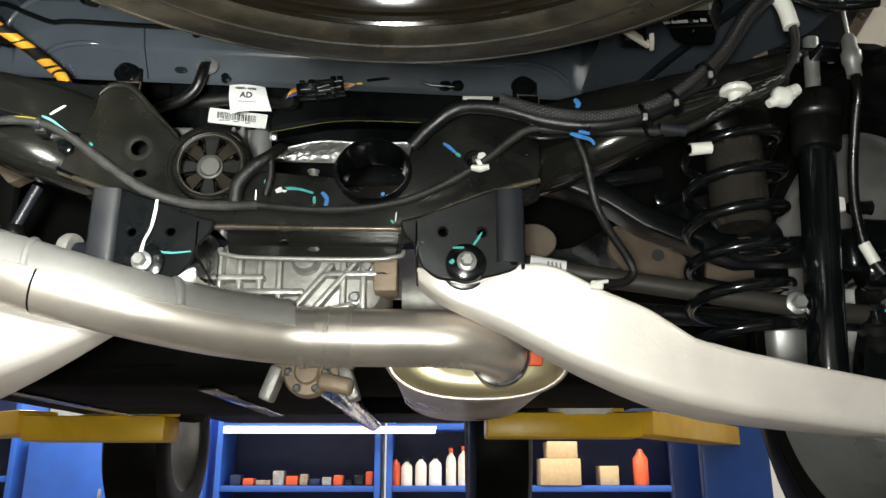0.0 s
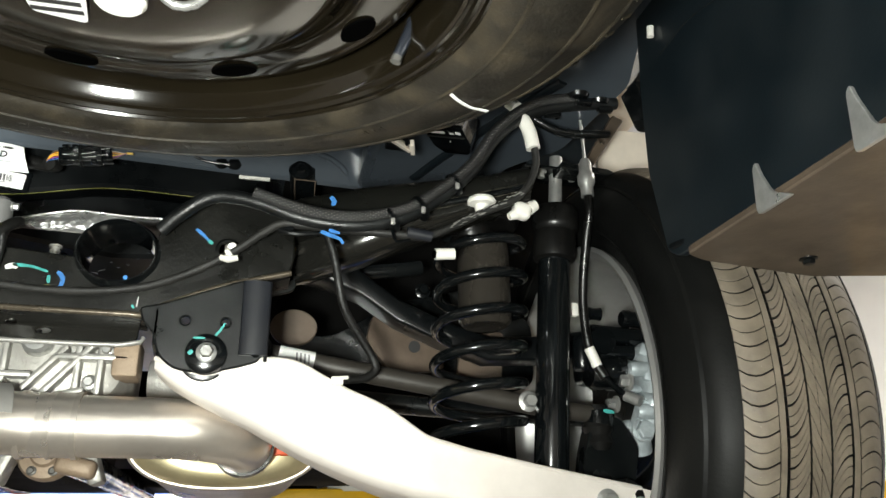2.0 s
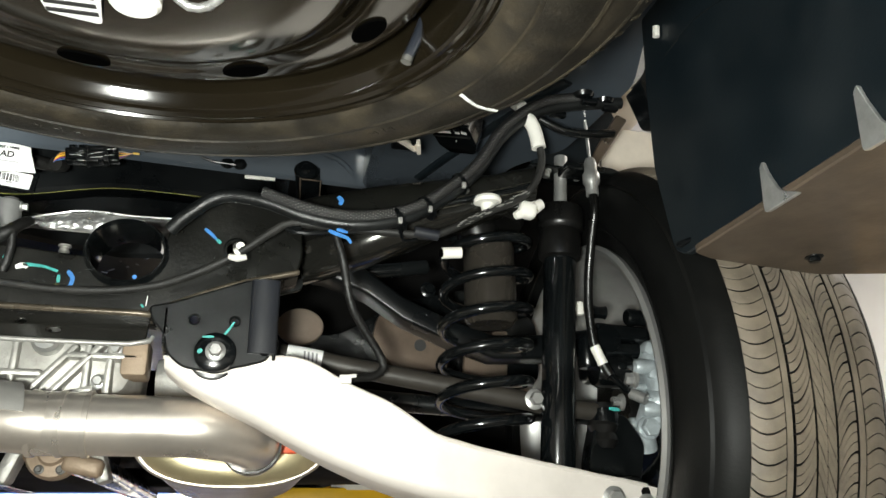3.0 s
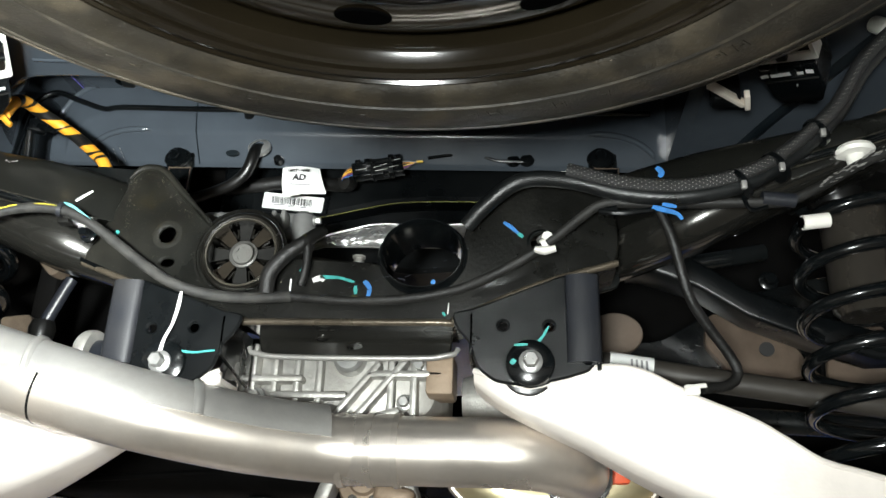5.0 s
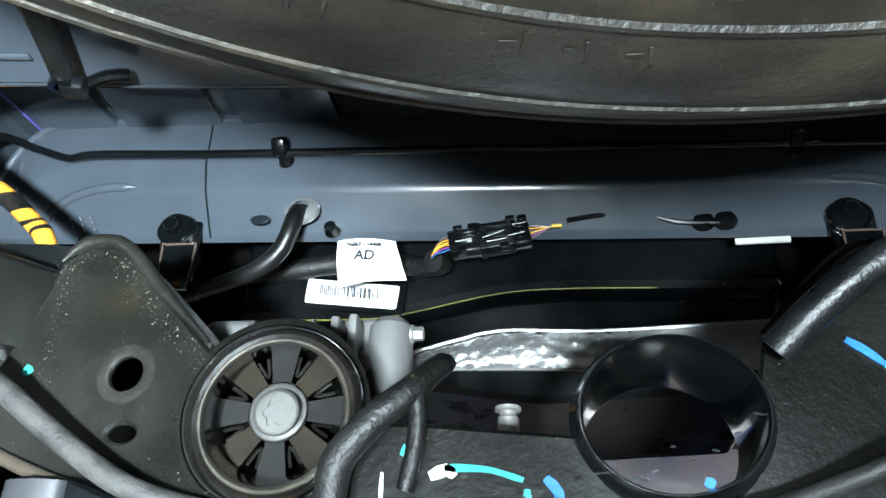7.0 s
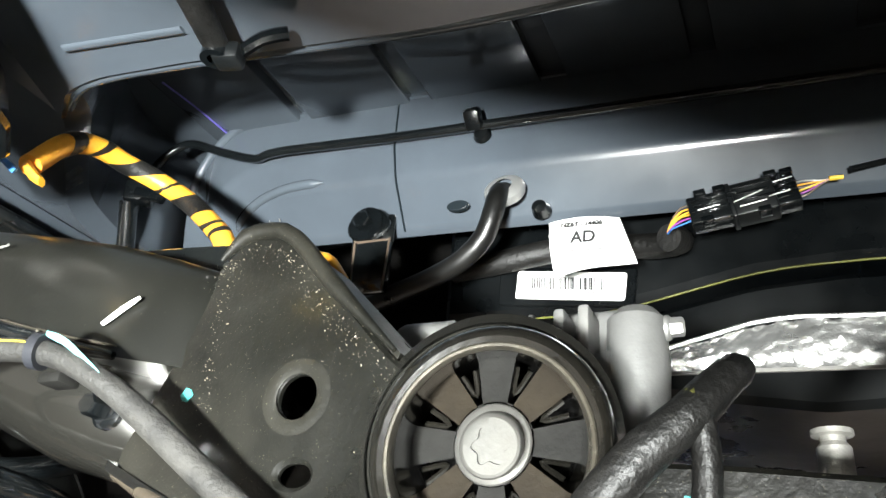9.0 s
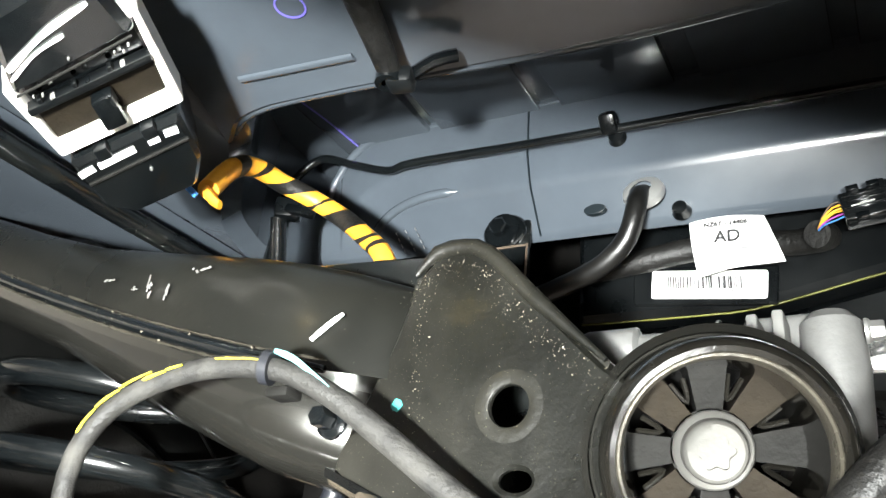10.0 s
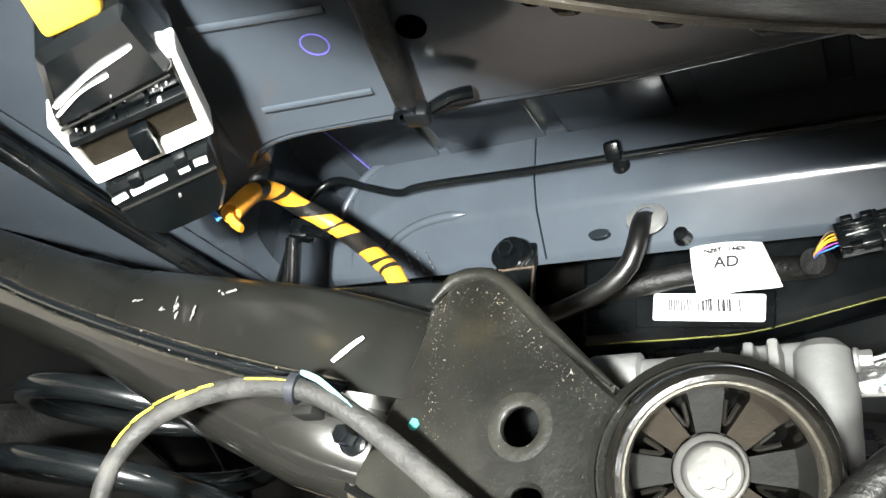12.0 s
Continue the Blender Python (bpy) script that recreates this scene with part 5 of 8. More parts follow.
def left_links():
    """What shows of the left wheel's linkage below the side arm."""
    link = thing("stabiliser_link", (-0.4, 1.05, 1.86), "grey stabiliser link rod with a black joint", "link rod")
    part("rod", Shape().tube([(-0.388, 1.05, 1.895), (-0.395, 1.05, 1.879), (-0.410, 1.05, 1.841)], 0.0075, 16, 0.008), PANEL_GREY, link)
    part("joint", Shape().lathe([(0, 1.842), (0.013, 1.84), (0.016, 1.83), (0.013, 1.812), (0.008, 1.80), (0, 1.80)], (-0.413, 1.05, 0), "z", 18), SOFT_BLACK, link, "black rubber joint")
    arm = thing("trailing_arm", (-0.45, 1.13, 1.9), "tan-brown trailing arm with lightening holes", "control arm")
    part("blade", Shape().plate(rounded([(-0.50, 1.955), (-0.487, 1.985), (-0.437, 1.972), (-0.445, 1.95), (-0.478, 1.932)], 0.006), 1.16, 1.135), LINK_TAN, arm)
    part("lower_blade", Shape().plate(rounded([(-0.51, 1.862), (-0.468, 1.866), (-0.462, 1.848), (-0.47, 1.823), (-0.50, 1.826)], 0.008), 1.13, 1.10), LINK_TAN, arm)
    part("web", Shape().box((-0.49, 1.16, 1.91), (0.03, 0.02, 0.16), bevel=0.006), DARK_LINER, arm)
    bolt(q := Shape(), (-0.47, 1.134, 1.962), 0.007, "y", 0.012)
    part("bolt", q, BLACK_GLOSS, arm)
    ring = thing("pivot_sleeve", (-0.287, 0.955, 1.768), "pale steel sleeve beside the pivot bracket", "sleeve")
    part("flange", Shape().lathe([(0.012, -0.294), (0.031, -0.294), (0.0325, -0.291), (0.0325, -0.284), (0.031, -0.281), (0.012, -0.281)], (0, 0.96, 1.768), "x", 36), CAST, ring)
    part("sleeve", Shape().lathe([(0.02, -0.281), (0.022, -0.279), (0.022, -0.25), (0.012, -0.25)], (0, 0.96, 1.768), "x", 28), PANEL_GREY, ring)


left_links()
housing([(-0.30, 1.70), (-0.93, 1.66), (-0.95, 2.3), (-0.28, 2.3)], (-0.6, 1.41, 1.9))


# ---- wheels ----
part_plain = part


def rear_wheel():
    cy, cz = 1.07, 1.715
    w = thing("rear_wheel", (0.79, cy, cz), "dusty black rear tyre on a silver rim, hanging free", "wheel")
    C = (0, cy, cz)
    ty = part("tyre", Shape().lathe([(0.235, 0.705), (0.246, 0.690), (0.262, 0.678), (0.29, 0.672), (0.318, 0.677), (0.341, 0.691), (0.3505, 0.704), (0.3555, 0.7145), (0.3515, 0.7175), (0.3525, 0.79), (0.3515, 0.8765), (0.3545, 0.8795), (0.3505, 0.885), (0.342, 0.894), (0.318, 0.903), (0.29, 0.908), (0.26, 0.902), (0.235, 0.875)], C, "x", 120), SIDEWALL, w)
    for r in (0.272, 0.333):
        part("sidewall_ridge", Shape().lathe([(r - 0.002, 0.6765 if r < 0.3 else 0.6845), (r, 0.674 if r < 0.3 else 0.683), (r + 0.002, 0.6745 if r < 0.3 else 0.687)], C, "x", 120), SIDEWALL, ty)
    # tread: two plain ribs, and five rows of curved blocks with fine sipes
    mid = 0.797
    tread, faces = Shape(), Shape()

    def crown(x):
        e = min(1, max(0, (abs(x - mid) - 0.055) / 0.026))
        return 0.3655 - 0.0085 * e * e - 0.0012 * (abs(x - mid) / 0.055) ** 2

    for x0, x1 in ((mid - 0.047, mid - 0.0395), (mid + 0.0395, mid + 0.047)):
        tread.lathe([(0.350, x0), (crown(x0) - 0.001, x0), (crown(x1) - 0.001, x1), (0.350, x1)], C, "x", 120)
        faces.lathe([(crown(x0) - 0.0012, x0 + 0.0003), (crown(x0), x0 + 0.0006), (crown(x1), x1 - 0.0006), (crown(x1) - 0.0012, x1 - 0.0003)], C, "x", 120)
    shoulder = ((0.0, 0.475), (0.495, 0.95))
    lug = ((0.0, 0.30), (0.318, 0.62), (0.638, 0.93))
    ribs = (
        (mid - 0.081, mid - 0.0482, shoulder, lambda u: 0.02 * math.sin(math.pi * u ** 0.8)),
        (mid - 0.0362, mid - 0.0138, lug, lambda u: -0.075 * u * u),
        (mid - 0.0108, mid - 0.0006, ((0.0, 0.46), (0.485, 0.93)), lambda u: 0.07 * u),
        (mid + 0.0006, mid + 0.0108, ((0.0, 0.46), (0.485, 0.93)), lambda u: 0.07 + 0.07 * u),
        (mid + 0.0138, mid + 0.0362, lug, lambda u: -0.075 * (1 - (1 - u) ** 2)),
        (mid + 0.0482, mid + 0.081, shoulder, lambda u: -0.02 * math.sin(math.pi * u)),
    )
    pitch = 2 * math.pi / 74
    for n, (x0, x1, cuts, bend) in enumerate(ribs):
        for k in range(74):
            for c0, c1 in cuts:
                a0 = pitch * (k + c0 + 0.21 * (n if n < 3 else n - 1))
                a1 = a0 + pitch * (c1 - c0)
                rows, caps = [], []
                for u in np.linspace(0, 1, 6):
                    x = x0 + (x1 - x0) * u
                    top, b = crown(x), bend(u)
                    rows.append([(x, cy + r * math.cos(q + b), cz + r * math.sin(q + b)) for r, q in ((0.350, a0), (top - 0.001, a0), (top - 0.001, a1), (0.350, a1))])
                    caps.append([(x, cy + r * math.cos(q + b), cz + r * math.sin(q + b)) for r, q in ((top - 0.0013, a0 + 0.0004), (top - 0.0003, a0 + 0.0006), (top, a0 + 0.0018), (top, a1 - 0.0018), (top - 0.0003, a1 - 0.0006), (top - 0.0013, a1 - 0.0004))])
                tread.rings(rows)
                faces.rings(caps)
    tagged(part("tread", tread, SIDEWALL, ty, "black tread blocks with curved sipes", sharp=25), kind="stuff")
    tagged(part("tread_face", faces, TREAD, ty, "dusty brown-grey running faces of the tread", sharp=25), kind="stuff")
    part("rim", Shape().lathe([(0.236, 0.712), (0.246, 0.690), (0.248, 0.682), (0.243, 0.678), (0.236, 0.681), (0.228, 0.692), (0.222, 0.72), (0.220, 0.78), (0.205, 0.83), (0.17, 0.855), (0.06, 0.86), (0.0, 0.86)], C, "x", 96), RIM_SILVER, w)
    # added disc: hides the left wheel's bright rim from view
    sh = thing("brake_shield", (-0.7, cy, cz), "dark disc added to cover the left wheel's rim", "brake shield")
    part("disc", Shape().lathe([(0.03, -0.725), (0.25, -0.715), (0.256, -0.72), (0.256, -0.735), (0.03, -0.745)], C, "x", 48), TAPE_GREY, sh)
    part("hub_cap", Shape().lathe([(0, -0.68), (0.03, -0.68), (0.036, -0.69), (0.036, -0.735)], C, "x", 28), COPPERISH, sh)
    copy_thing(w, Matrix.Translation((-0.86, cy, cz)) @ Matrix.Rotation(math.pi, 4, "Z"))
    k = thing("wheel_hub_carrier", (0.74, cy, cz), "cast aluminium hub carrier with black brake parts", "hub carrier")
    knuckle = Shape().box((0.775, 1.015, 1.765), (0.035, 0.055, 0.10), Matrix.Rotation(radians(-12), 3, "X"), bevel=0.014, segments=3)
    knuckle.box((0.77, 1.0, 1.72), (0.04, 0.045, 0.05), Matrix.Rotation(radians(25), 3, "X"), bevel=0.014, segments=3)
    knuckle.tube([(0.762, 0.99, 1.735), (0.758, 1.02, 1.70), (0.765, 1.04, 1.67)], [0.016, 0.013, 0.018], 14, 0.01)
    part("casting", knuckle, PALE_CAST, k, "pale bluish cast knuckle")
    for y, z in ((0.995, 1.775), (1.012, 1.745), (0.985, 1.715), (1.03, 1.70)):
        part("casting_boss", Shape().lathe([(0, 0.738), (0.008, 0.738), (0.0105, 0.743), (0.0105, 0.765)], (0, y, z), "x", 18), PALE_CAST, k)
    part("dust_shield", Shape().plate(rounded([(1.03, 1.66), (1.15, 1.62), (1.24, 1.70), (1.22, 1.82), (1.12, 1.86), (1.04, 1.80)], 0.03), 0.792, 0.786, to=lambda u, d, w: (d, u, w)), BLACK_COAT, k)
    part("backing_plate", Shape().lathe([(0.05, 0.80), (0.15, 0.80), (0.155, 0.805), (0.155, 0.815), (0.05, 0.815)], C, "x", 40), BLACK_COAT, k)
    part("brake_disc", Shape().lathe([(0.08, 0.818), (0.16, 0.818), (0.16, 0.832), (0.08, 0.832)], C, "x", 48), CAST, k)
    cal = part("caliper", Shape().box((0.735, cy + 0.01, cz + 0.085), (0.06, 0.09, 0.06), bevel=0.014, segments=3), BLACK_GLOSS, k)
    part("piston_housing", Shape().lathe([(0, 0.69), (0.022, 0.69), (0.026, 0.696), (0.026, 0.74), (0, 0.74)], (0, cy - 0.045, cz + 0.06), "x", 24), BLACK_COAT, cal)
    part("caliper_motor", Shape().lathe([(0, -0.04), (0.019, -0.04), (0.021, -0.034), (0.021, 0.034), (0, 0.04)], (0.705, cy - 0.03, cz + 0.10), "y", 20), BLACK_PLASTIC, cal)
    for y, z, r in ((cy - 0.065, cz + 0.045, 0.009), (cy - 0.02, cz + 0.02, 0.008), (cy - 0.045, cz - 0.07, 0.012)):
        bolt(q := Shape(), (0.742, y, z), r, "x", 0.016)
        part("bolt", q, ZINC, k)
    part("lower_boot", Shape().lathe([(0, -0.03), (0.014, -0.03), (0.02, -0.02), (0.016, -0.01), (0.022, 0), (0.017, 0.01), (0.014, 0.03), (0, 0.03)], (0.69, cy - 0.06, cz - 0.02), "z", 20), SOFT_BLACK, k, "black ribbed rubber boot")
    part("teal_mark", stroke([(0.69, cy - 0.083, cz + 0.0), (0.705, cy - 0.083, cz - 0.002)], 0.005, (0, -1, 0)), TEAL, k, "teal paint pen mark")
    for x0, x1, y, z, r in ((0.684, 0.712, 1.02, 1.858, 0.010), (0.745, 0.775, 1.02, 1.853, 0.013), (0.70, 0.752, 1.012, 1.802, 0.012), (0.715, 0.745, 1.005, 1.776, 0.008)):
        part("guide_pin", Shape().lathe([(0, x0), (r * 0.8, x0), (r, x0 + 0.003), (r, x0 + 0.012), (r * 0.88, x0 + 0.015), (r * 0.88, x1 - 0.004), (r, x1), (0, x1)], (0, y, z), "x", 20), BLACK_GLOSS, cal)
    part("caliper_bridge", Shape().box((0.732, 1.022, 1.827), (0.086, 0.03, 0.024), Matrix.Rotation(radians(3), 3, "Y"), bevel=0.007, segments=3), BLACK_GLOSS, cal)
    part("actuator_can", Shape().lathe([(0, 1.775), (0.012, 1.775), (0.0145, 1.78), (0.0145, 1.815), (0.011, 1.822), (0, 1.822)], (0.679, 1.018, 0), "z", 20), BLACK_PLASTIC, cal)
    part("clear_collar", Shape().lathe([(0.016, -0.012), (0.02, -0.012), (0.021, 0.0), (0.02, 0.012), (0.016, 0.012)], (0.692, 1.01, 1.705), "z", 24), BLACK_GLOSS, k)
    bolt(q := Shape(), (0.752, 1.0, 1.692), 0.013, "y", 0.014, -1, 1.25)
    part("pale_bolt", q, PALE_CAST, k, "pale grey flange bolt")
    for y, z, h in ((1.0, 1.80, 0.018), (0.992, 1.765, 0.022), (1.0, 1.735, 0.016)):
        part("casting_rib", Shape().box((0.772, y, z), (0.03, 0.012, h), Matrix.Rotation(radians(20), 3, "Y"), bevel=0.004, segments=2), PALE_CAST, k)
    part("knuckle_bracket", Shape().plate(rounded([(0.655, 1.60), (0.73, 1.60), (0.745, 1.67), (0.72, 1.71), (0.68, 1.71), (0.665, 1.66)], 0.01), 1.03, 1.0), BLACK_COAT, k)


def spare_wheel():
    cx, cy = SPARE
    tilt = Matrix.Translation((cx, cy, 1.885)) @ Matrix.Rotation(radians(5.8), 4, "X") @ Matrix.Translation((-cx, -cy, -1.88))

    def part(name, shape, mat, parent, label="", sharp=38):
        shape.v = [tuple(tilt @ Vector(v)) for v in shape.v]
        return part_plain(name, shape, mat, parent, label, sharp)
    w = thing("spare_wheel", (cx, cy, 1.88), "black steel spare wheel, dusty tyre, slung under the tail", "spare wheel")
    C = (cx, cy, 0)
    ty = part("tyre", Shape().lathe([(0.248, 1.905), (0.256, 1.890), (0.268, 1.884), (0.288, 1.8815), (0.303, 1.882), (0.320, 1.8865), (0.338, 1.8945), (0.356, 1.9035), (0.3688, 1.9135), (0.3715, 1.925), (0.372, 1.95), (0.372, 2.02), (0.362, 2.06), (0.345, 2.09), (0.30, 2.105), (0.25, 2.095)], C, "z", 128), RUBBER, w)
    for r, z in ((0.277, 1.8828), (0.322, 1.8868), (0.352, 1.9012)):
        part("sidewall_ridge", Shape().lathe([(r - 0.003, z + 0.0015), (r - 0.001, z - 0.0012), (r + 0.001, z - 0.0012), (r + 0.003, z + 0.002)], C, "z", 128), RUBBER, ty)
    sipe = Shape()
    for k in range(90):
        a = 2 * math.pi * k / 90
        sipe.tube([(cx + 0.358 * math.cos(a), cy + 0.358 * math.sin(a), 1.9048), (cx + 0.3695 * math.cos(a + 0.012), cy + 0.3695 * math.sin(a + 0.012), 1.916), (cx + 0.3718 * math.cos(a + 0.02), cy + 0.3718 * math.sin(a + 0.02), 1.95)], 0.0013, 5, 0.02)
    tagged(part("shoulder_relief", sipe, RUBBER, ty), kind="stuff")
    rim = part("rim", Shape().lathe([(0.250, 1.910), (0.2575, 1.898), (0.2575, 1.895), (0.2558, 1.8925), (0.2528, 1.8925), (0.2514, 1.8955), (0.2497, 1.8962), (0.248, 1.8937), (0.2455, 1.8937), (0.2442, 1.8975), (0.2425, 1.899), (0.2405, 1.8972), (0.238, 1.8982), (0.2365, 1.9035), (0.2335, 1.909), (0.2322, 1.912), (0.2312, 1.918), (0.229, 1.965), (0.219, 1.968), (0.2165, 1.93), (0.2145, 1.917), (0.211, 1.9135), (0.206, 1.9125), (0.194, 1.9145), (0.180, 1.9155), (0.172, 1.9145), (0.165, 1.911), (0.158, 1.9035), (0.153, 1.9005), (0.146, 1.8995), (0.12, 1.902), (0.07, 1.906), (0.05, 1.908), (0.045, 1.92), (0, 1.92)], C, "z", 128), RIM_BLACK, w, sharp=28)
    for k in range(9):
        a = 2 * math.pi * k / 9 + radians(25)
        hx, hy = cx + 0.194 * math.cos(a), cy + 0.194 * math.sin(a)
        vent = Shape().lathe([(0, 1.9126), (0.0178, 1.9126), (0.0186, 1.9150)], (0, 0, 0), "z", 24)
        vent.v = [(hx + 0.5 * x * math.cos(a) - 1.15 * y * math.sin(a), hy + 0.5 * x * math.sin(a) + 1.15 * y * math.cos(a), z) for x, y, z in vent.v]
        part("vent_hole", vent, HOLE_BLACK, rim, "black oval painted in for a vent hole")
    v = part("valve", Shape().tube([(cx + 0.224, cy + 0.085, 1.95), (cx + 0.2207, cy + 0.083, 1.93), (cx + 0.208, cy + 0.086, 1.898)], [0.006, 0.0055, 0.0042], 12, 0.006), PANEL_GREY, w)
    part("valve_cap", Shape().tube([(cx + 0.208, cy + 0.086, 1.898), (cx + 0.2065, cy + 0.0862, 1.893)], 0.0045, 10, 0.004), BOLT_GREY, v, "small grey valve cap")
    lab = part("sticker", Shape().plate(rounded([(cx - 0.06, cy + 0.046), (cx - 0.014, cy + 0.046), (cx - 0.02, cy + 0.099), (cx - 0.056, cy + 0.090)], 0.005), 1.9005, 1.8985, edge=0.0004, to=lambda u, d, z: (u, z, d)), WHITE_LABEL, w, "white printed sticker")
    for i in range(3):
        part("printed_bar", Shape().box((cx - 0.038, cy + 0.062 + 0.011 * i, 1.8982), (0.035, 0.005, 0.0006)), INK, lab, "black printed bar")
    part("hoist_knob", Shape().lathe([(0, 1.892), (0.015, 1.892), (0.018, 1.895), (0.018, 1.904), (0, 1.904)], (cx + 0.008, cy + 0.055, 0), "z", 28), WHITE_PLASTIC, w, "white plastic hoist knob")
    part("hook", Shape().tube([(cx + 0.032, cy + 0.045, 1.902), (cx + 0.044, cy + 0.05, 1.895), (cx + 0.058, cy + 0.047, 1.896), (cx + 0.068, cy + 0.038, 1.902)], 0.0035, 10, 0.006), ZINC, w, "bright wire hook")
    # raised, worn sidewall lettering too faint to read, and a broken rib line
    random.seed(21)
    at = lambda r, a, z: (cx + r * math.cos(a), cy + r * math.sin(a), z)
    for k in range(30):
        a = radians(38 + 3.6 * k)
        if random.random() < 0.6:
            continue
        for q in range(random.choice((2, 3))):
            aa = a + radians(0.9 * q)
            part("raised_bar", Shape().box(at(0.287, aa, 1.8813), (0.009 if q != 1 else 0.002, 0.0012 if q != 1 else 0.005, 0.0004), Matrix.Rotation(aa + random.uniform(-0.3, 0.3), 3, "Z"), bevel=0.0002), RUBBER, ty)
    for k in range(34):
        a = radians(30 + 3.6 * k)
        part("rib_dash", Shape().tube([at(0.3275, a, 1.8898), at(0.3285, a + radians(1.1), 1.8903), at(0.3285, a + radians(random.uniform(1.8, 2.9)), 1.8903)], 0.0007, 5, 0.006), PALE_LINE, ty, "pale rib dash")
    part("chalk_mark", stroke([(cx + 0.254, cy + 0.106, 1.8838), (cx + 0.275, cy + 0.122, 1.8808), (cx + 0.296, cy + 0.131, 1.8822)], 0.004, (0, 0, -1)), WHITE_PEN, ty, "white chalk mark")


SPARE = (0.114, 0.447)
PALE_LINE = material("pale_rubber_edge", (0.15, 0.125, 0.09), 0.6, 0.0, 0.4, 60, 0.2)
rear_wheel()
spare_wheel()


# ---- exhaust and axle ----
def exhaust():
    e = thing("exhaust", (0, 1.0, 1.68), "bare steel exhaust pipe bending into an oval muffler", "exhaust")
    part("pipe", Shape().tube([(-0.95, 0.70, 1.87), (-0.75, 0.75, 1.84), (-0.55, 0.805, 1.795), (-0.42, 0.835, 1.761), (-0.32, 0.855, 1.733), (-0.262, 0.868, 1.717), (-0.187, 0.892, 1.699), (-0.117, 0.93, 1.688), (-0.069, 0.957, 1.684), (-0.03, 0.975, 1.682), (0.009, 0.985, 1.681)], 0.0345, 32, 0.012), STEEL, e)
    part("tail_pipe", Shape().tube([(0.005, 0.985, 1.681), (0.07, 0.985, 1.6805), (0.13, 0.985, 1.680), (0.172, 0.988, 1.679), (0.203, 1.003, 1.677), (0.222, 1.03, 1.674), (0.229, 1.07, 1.671), (0.23, 1.15, 1.668)], 0.0345, 32, 0.008), STEEL, e)
    for x, r in ((-0.014, 0.0375), (0.016, 0.0372), (0.043, 0.0375)):
        part("weld_ring", Shape().tube([(x, 0.985, 1.681), (x + 0.006, 0.985, 1.681)], r, 32, 0.003), STEEL, e)
    part("sleeve_band", Shape().tube([(-0.012, 0.9845, 1.681), (0.046, 0.985, 1.681)], 0.0357, 32, 0.01), STEEL, e)
    part("weld_ring", Shape().tube([(-0.268, 0.8665, 1.7187), (-0.270, 0.8661, 1.7192)], 0.0353, 32, 0.002), BLACK_COAT, e, "dark weld ring")
    part("end_collar", Shape().lathe([(0.0345, 1.062), (0.0375, 1.062), (0.039, 1.066), (0.039, 1.082), (0.0375, 1.086), (0.0345, 1.086)], (0.2285, 0, 1.671), "y", 32), BLACK_COAT, e, "dark collar at the muffler inlet")
    # half-round heat shield lying on the pipe, with clips
    rings = []
    line, _ = smooth_line([(-0.55, 0.805, 1.795), (-0.42, 0.835, 1.761), (-0.32, 0.855, 1.733), (-0.262, 0.868, 1.717), (-0.187, 0.892, 1.699), (-0.117, 0.93, 1.688), (-0.069, 0.957, 1.684), (-0.03, 0.975, 1.682)], 1, 0.012)
    line = line + np.array((0, 0.003, 0.003))
    tg = np.gradient(line, axis=0)
    def shell_ring(p, g, r0, r1):
        side = np.cross(g / np.linalg.norm(g), (0, 0, 1))
        side /= np.linalg.norm(side)
        arc = np.linspace(radians(-40), radians(176), 22)
        pt = lambda a, r: tuple(p - r * math.cos(a) * side + np.array((0, 0, r * math.sin(a))))
        return [pt(a, r1) for a in arc] + [pt(a, r0) for a in arc[::-1]]
    for p, g in zip(line, tg):
        rings.append(shell_ring(p, g, 0.0375, 0.0395))
    sh = part("heat_shield", Shape().rings(rings), SHIELD, e, "dull grey heat shield")
    for n in (6, 13, 22, 33):
        n = min(n, len(line) - 3)
        part("shield_band", Shape().rings([shell_ring(line[n] + tg[n] * q, tg[n], 0.039, r) for q, r in ((0, 0.0405), (0.2, 0.0425), (0.5, 0.0425), (0.7, 0.0405))]), SHIELD, sh)
    part("rivet", Shape().lathe([(0, -0.004), (0.004, -0.003), (0.005, 0)], (-0.055, 0.936, 1.702), "y", 12), ZINC, sh)
    # oval muffler
    rings = []
    for y, k in ((1.128, 0.2), (1.122, 0.55), (1.124, 0.8), (1.132, 0.93), (1.142, 0.985), (1.15, 1.0)):
        rings.append([(0.205 + 0.125 * k * math.copysign(abs(math.cos(a)) ** 0.85, math.cos(a)), y, 1.686 + 0.062 * k * math.copysign(abs(math.sin(a)) ** 0.85, math.sin(a))) for a in np.linspace(0, 2 * math.pi, 48, endpoint=False)])
    part("end_cap", Shape().rings(rings), GOLD, e, "yellowish domed muffler end")
    rings = []
    for y, k in ((1.146, 1.02), (1.15, 1.05), (1.158, 1.05), (1.162, 1.0), (1.4, 1.0), (1.6, 1.0), (1.62, 0.9), (1.63, 0.3)):
        rings.append([(0.205 + 0.125 * k * math.copysign(abs(math.cos(a)) ** 0.85, math.cos(a)), y, 1.686 + 0.062 * k * math.copysign(abs(math.sin(a)) ** 0.85, math.sin(a))) for a in np.linspace(0, 2 * math.pi, 48, endpoint=False)])
    part("shell", Shape().rings(rings), STEEL, e)
    part("tag", Shape().box((0.272, 1.105, 1.678), (0.034, 0.012, 0.03), bevel=0.004), RED, e, "red-orange tag")
    part("hanger", Shape().tube([(0.245, 1.115, 1.715), (0.262, 1.09, 1.70), (0.258, 1.08, 1.685)], 0.005, 10, 0.006), BLACK_COAT, e)


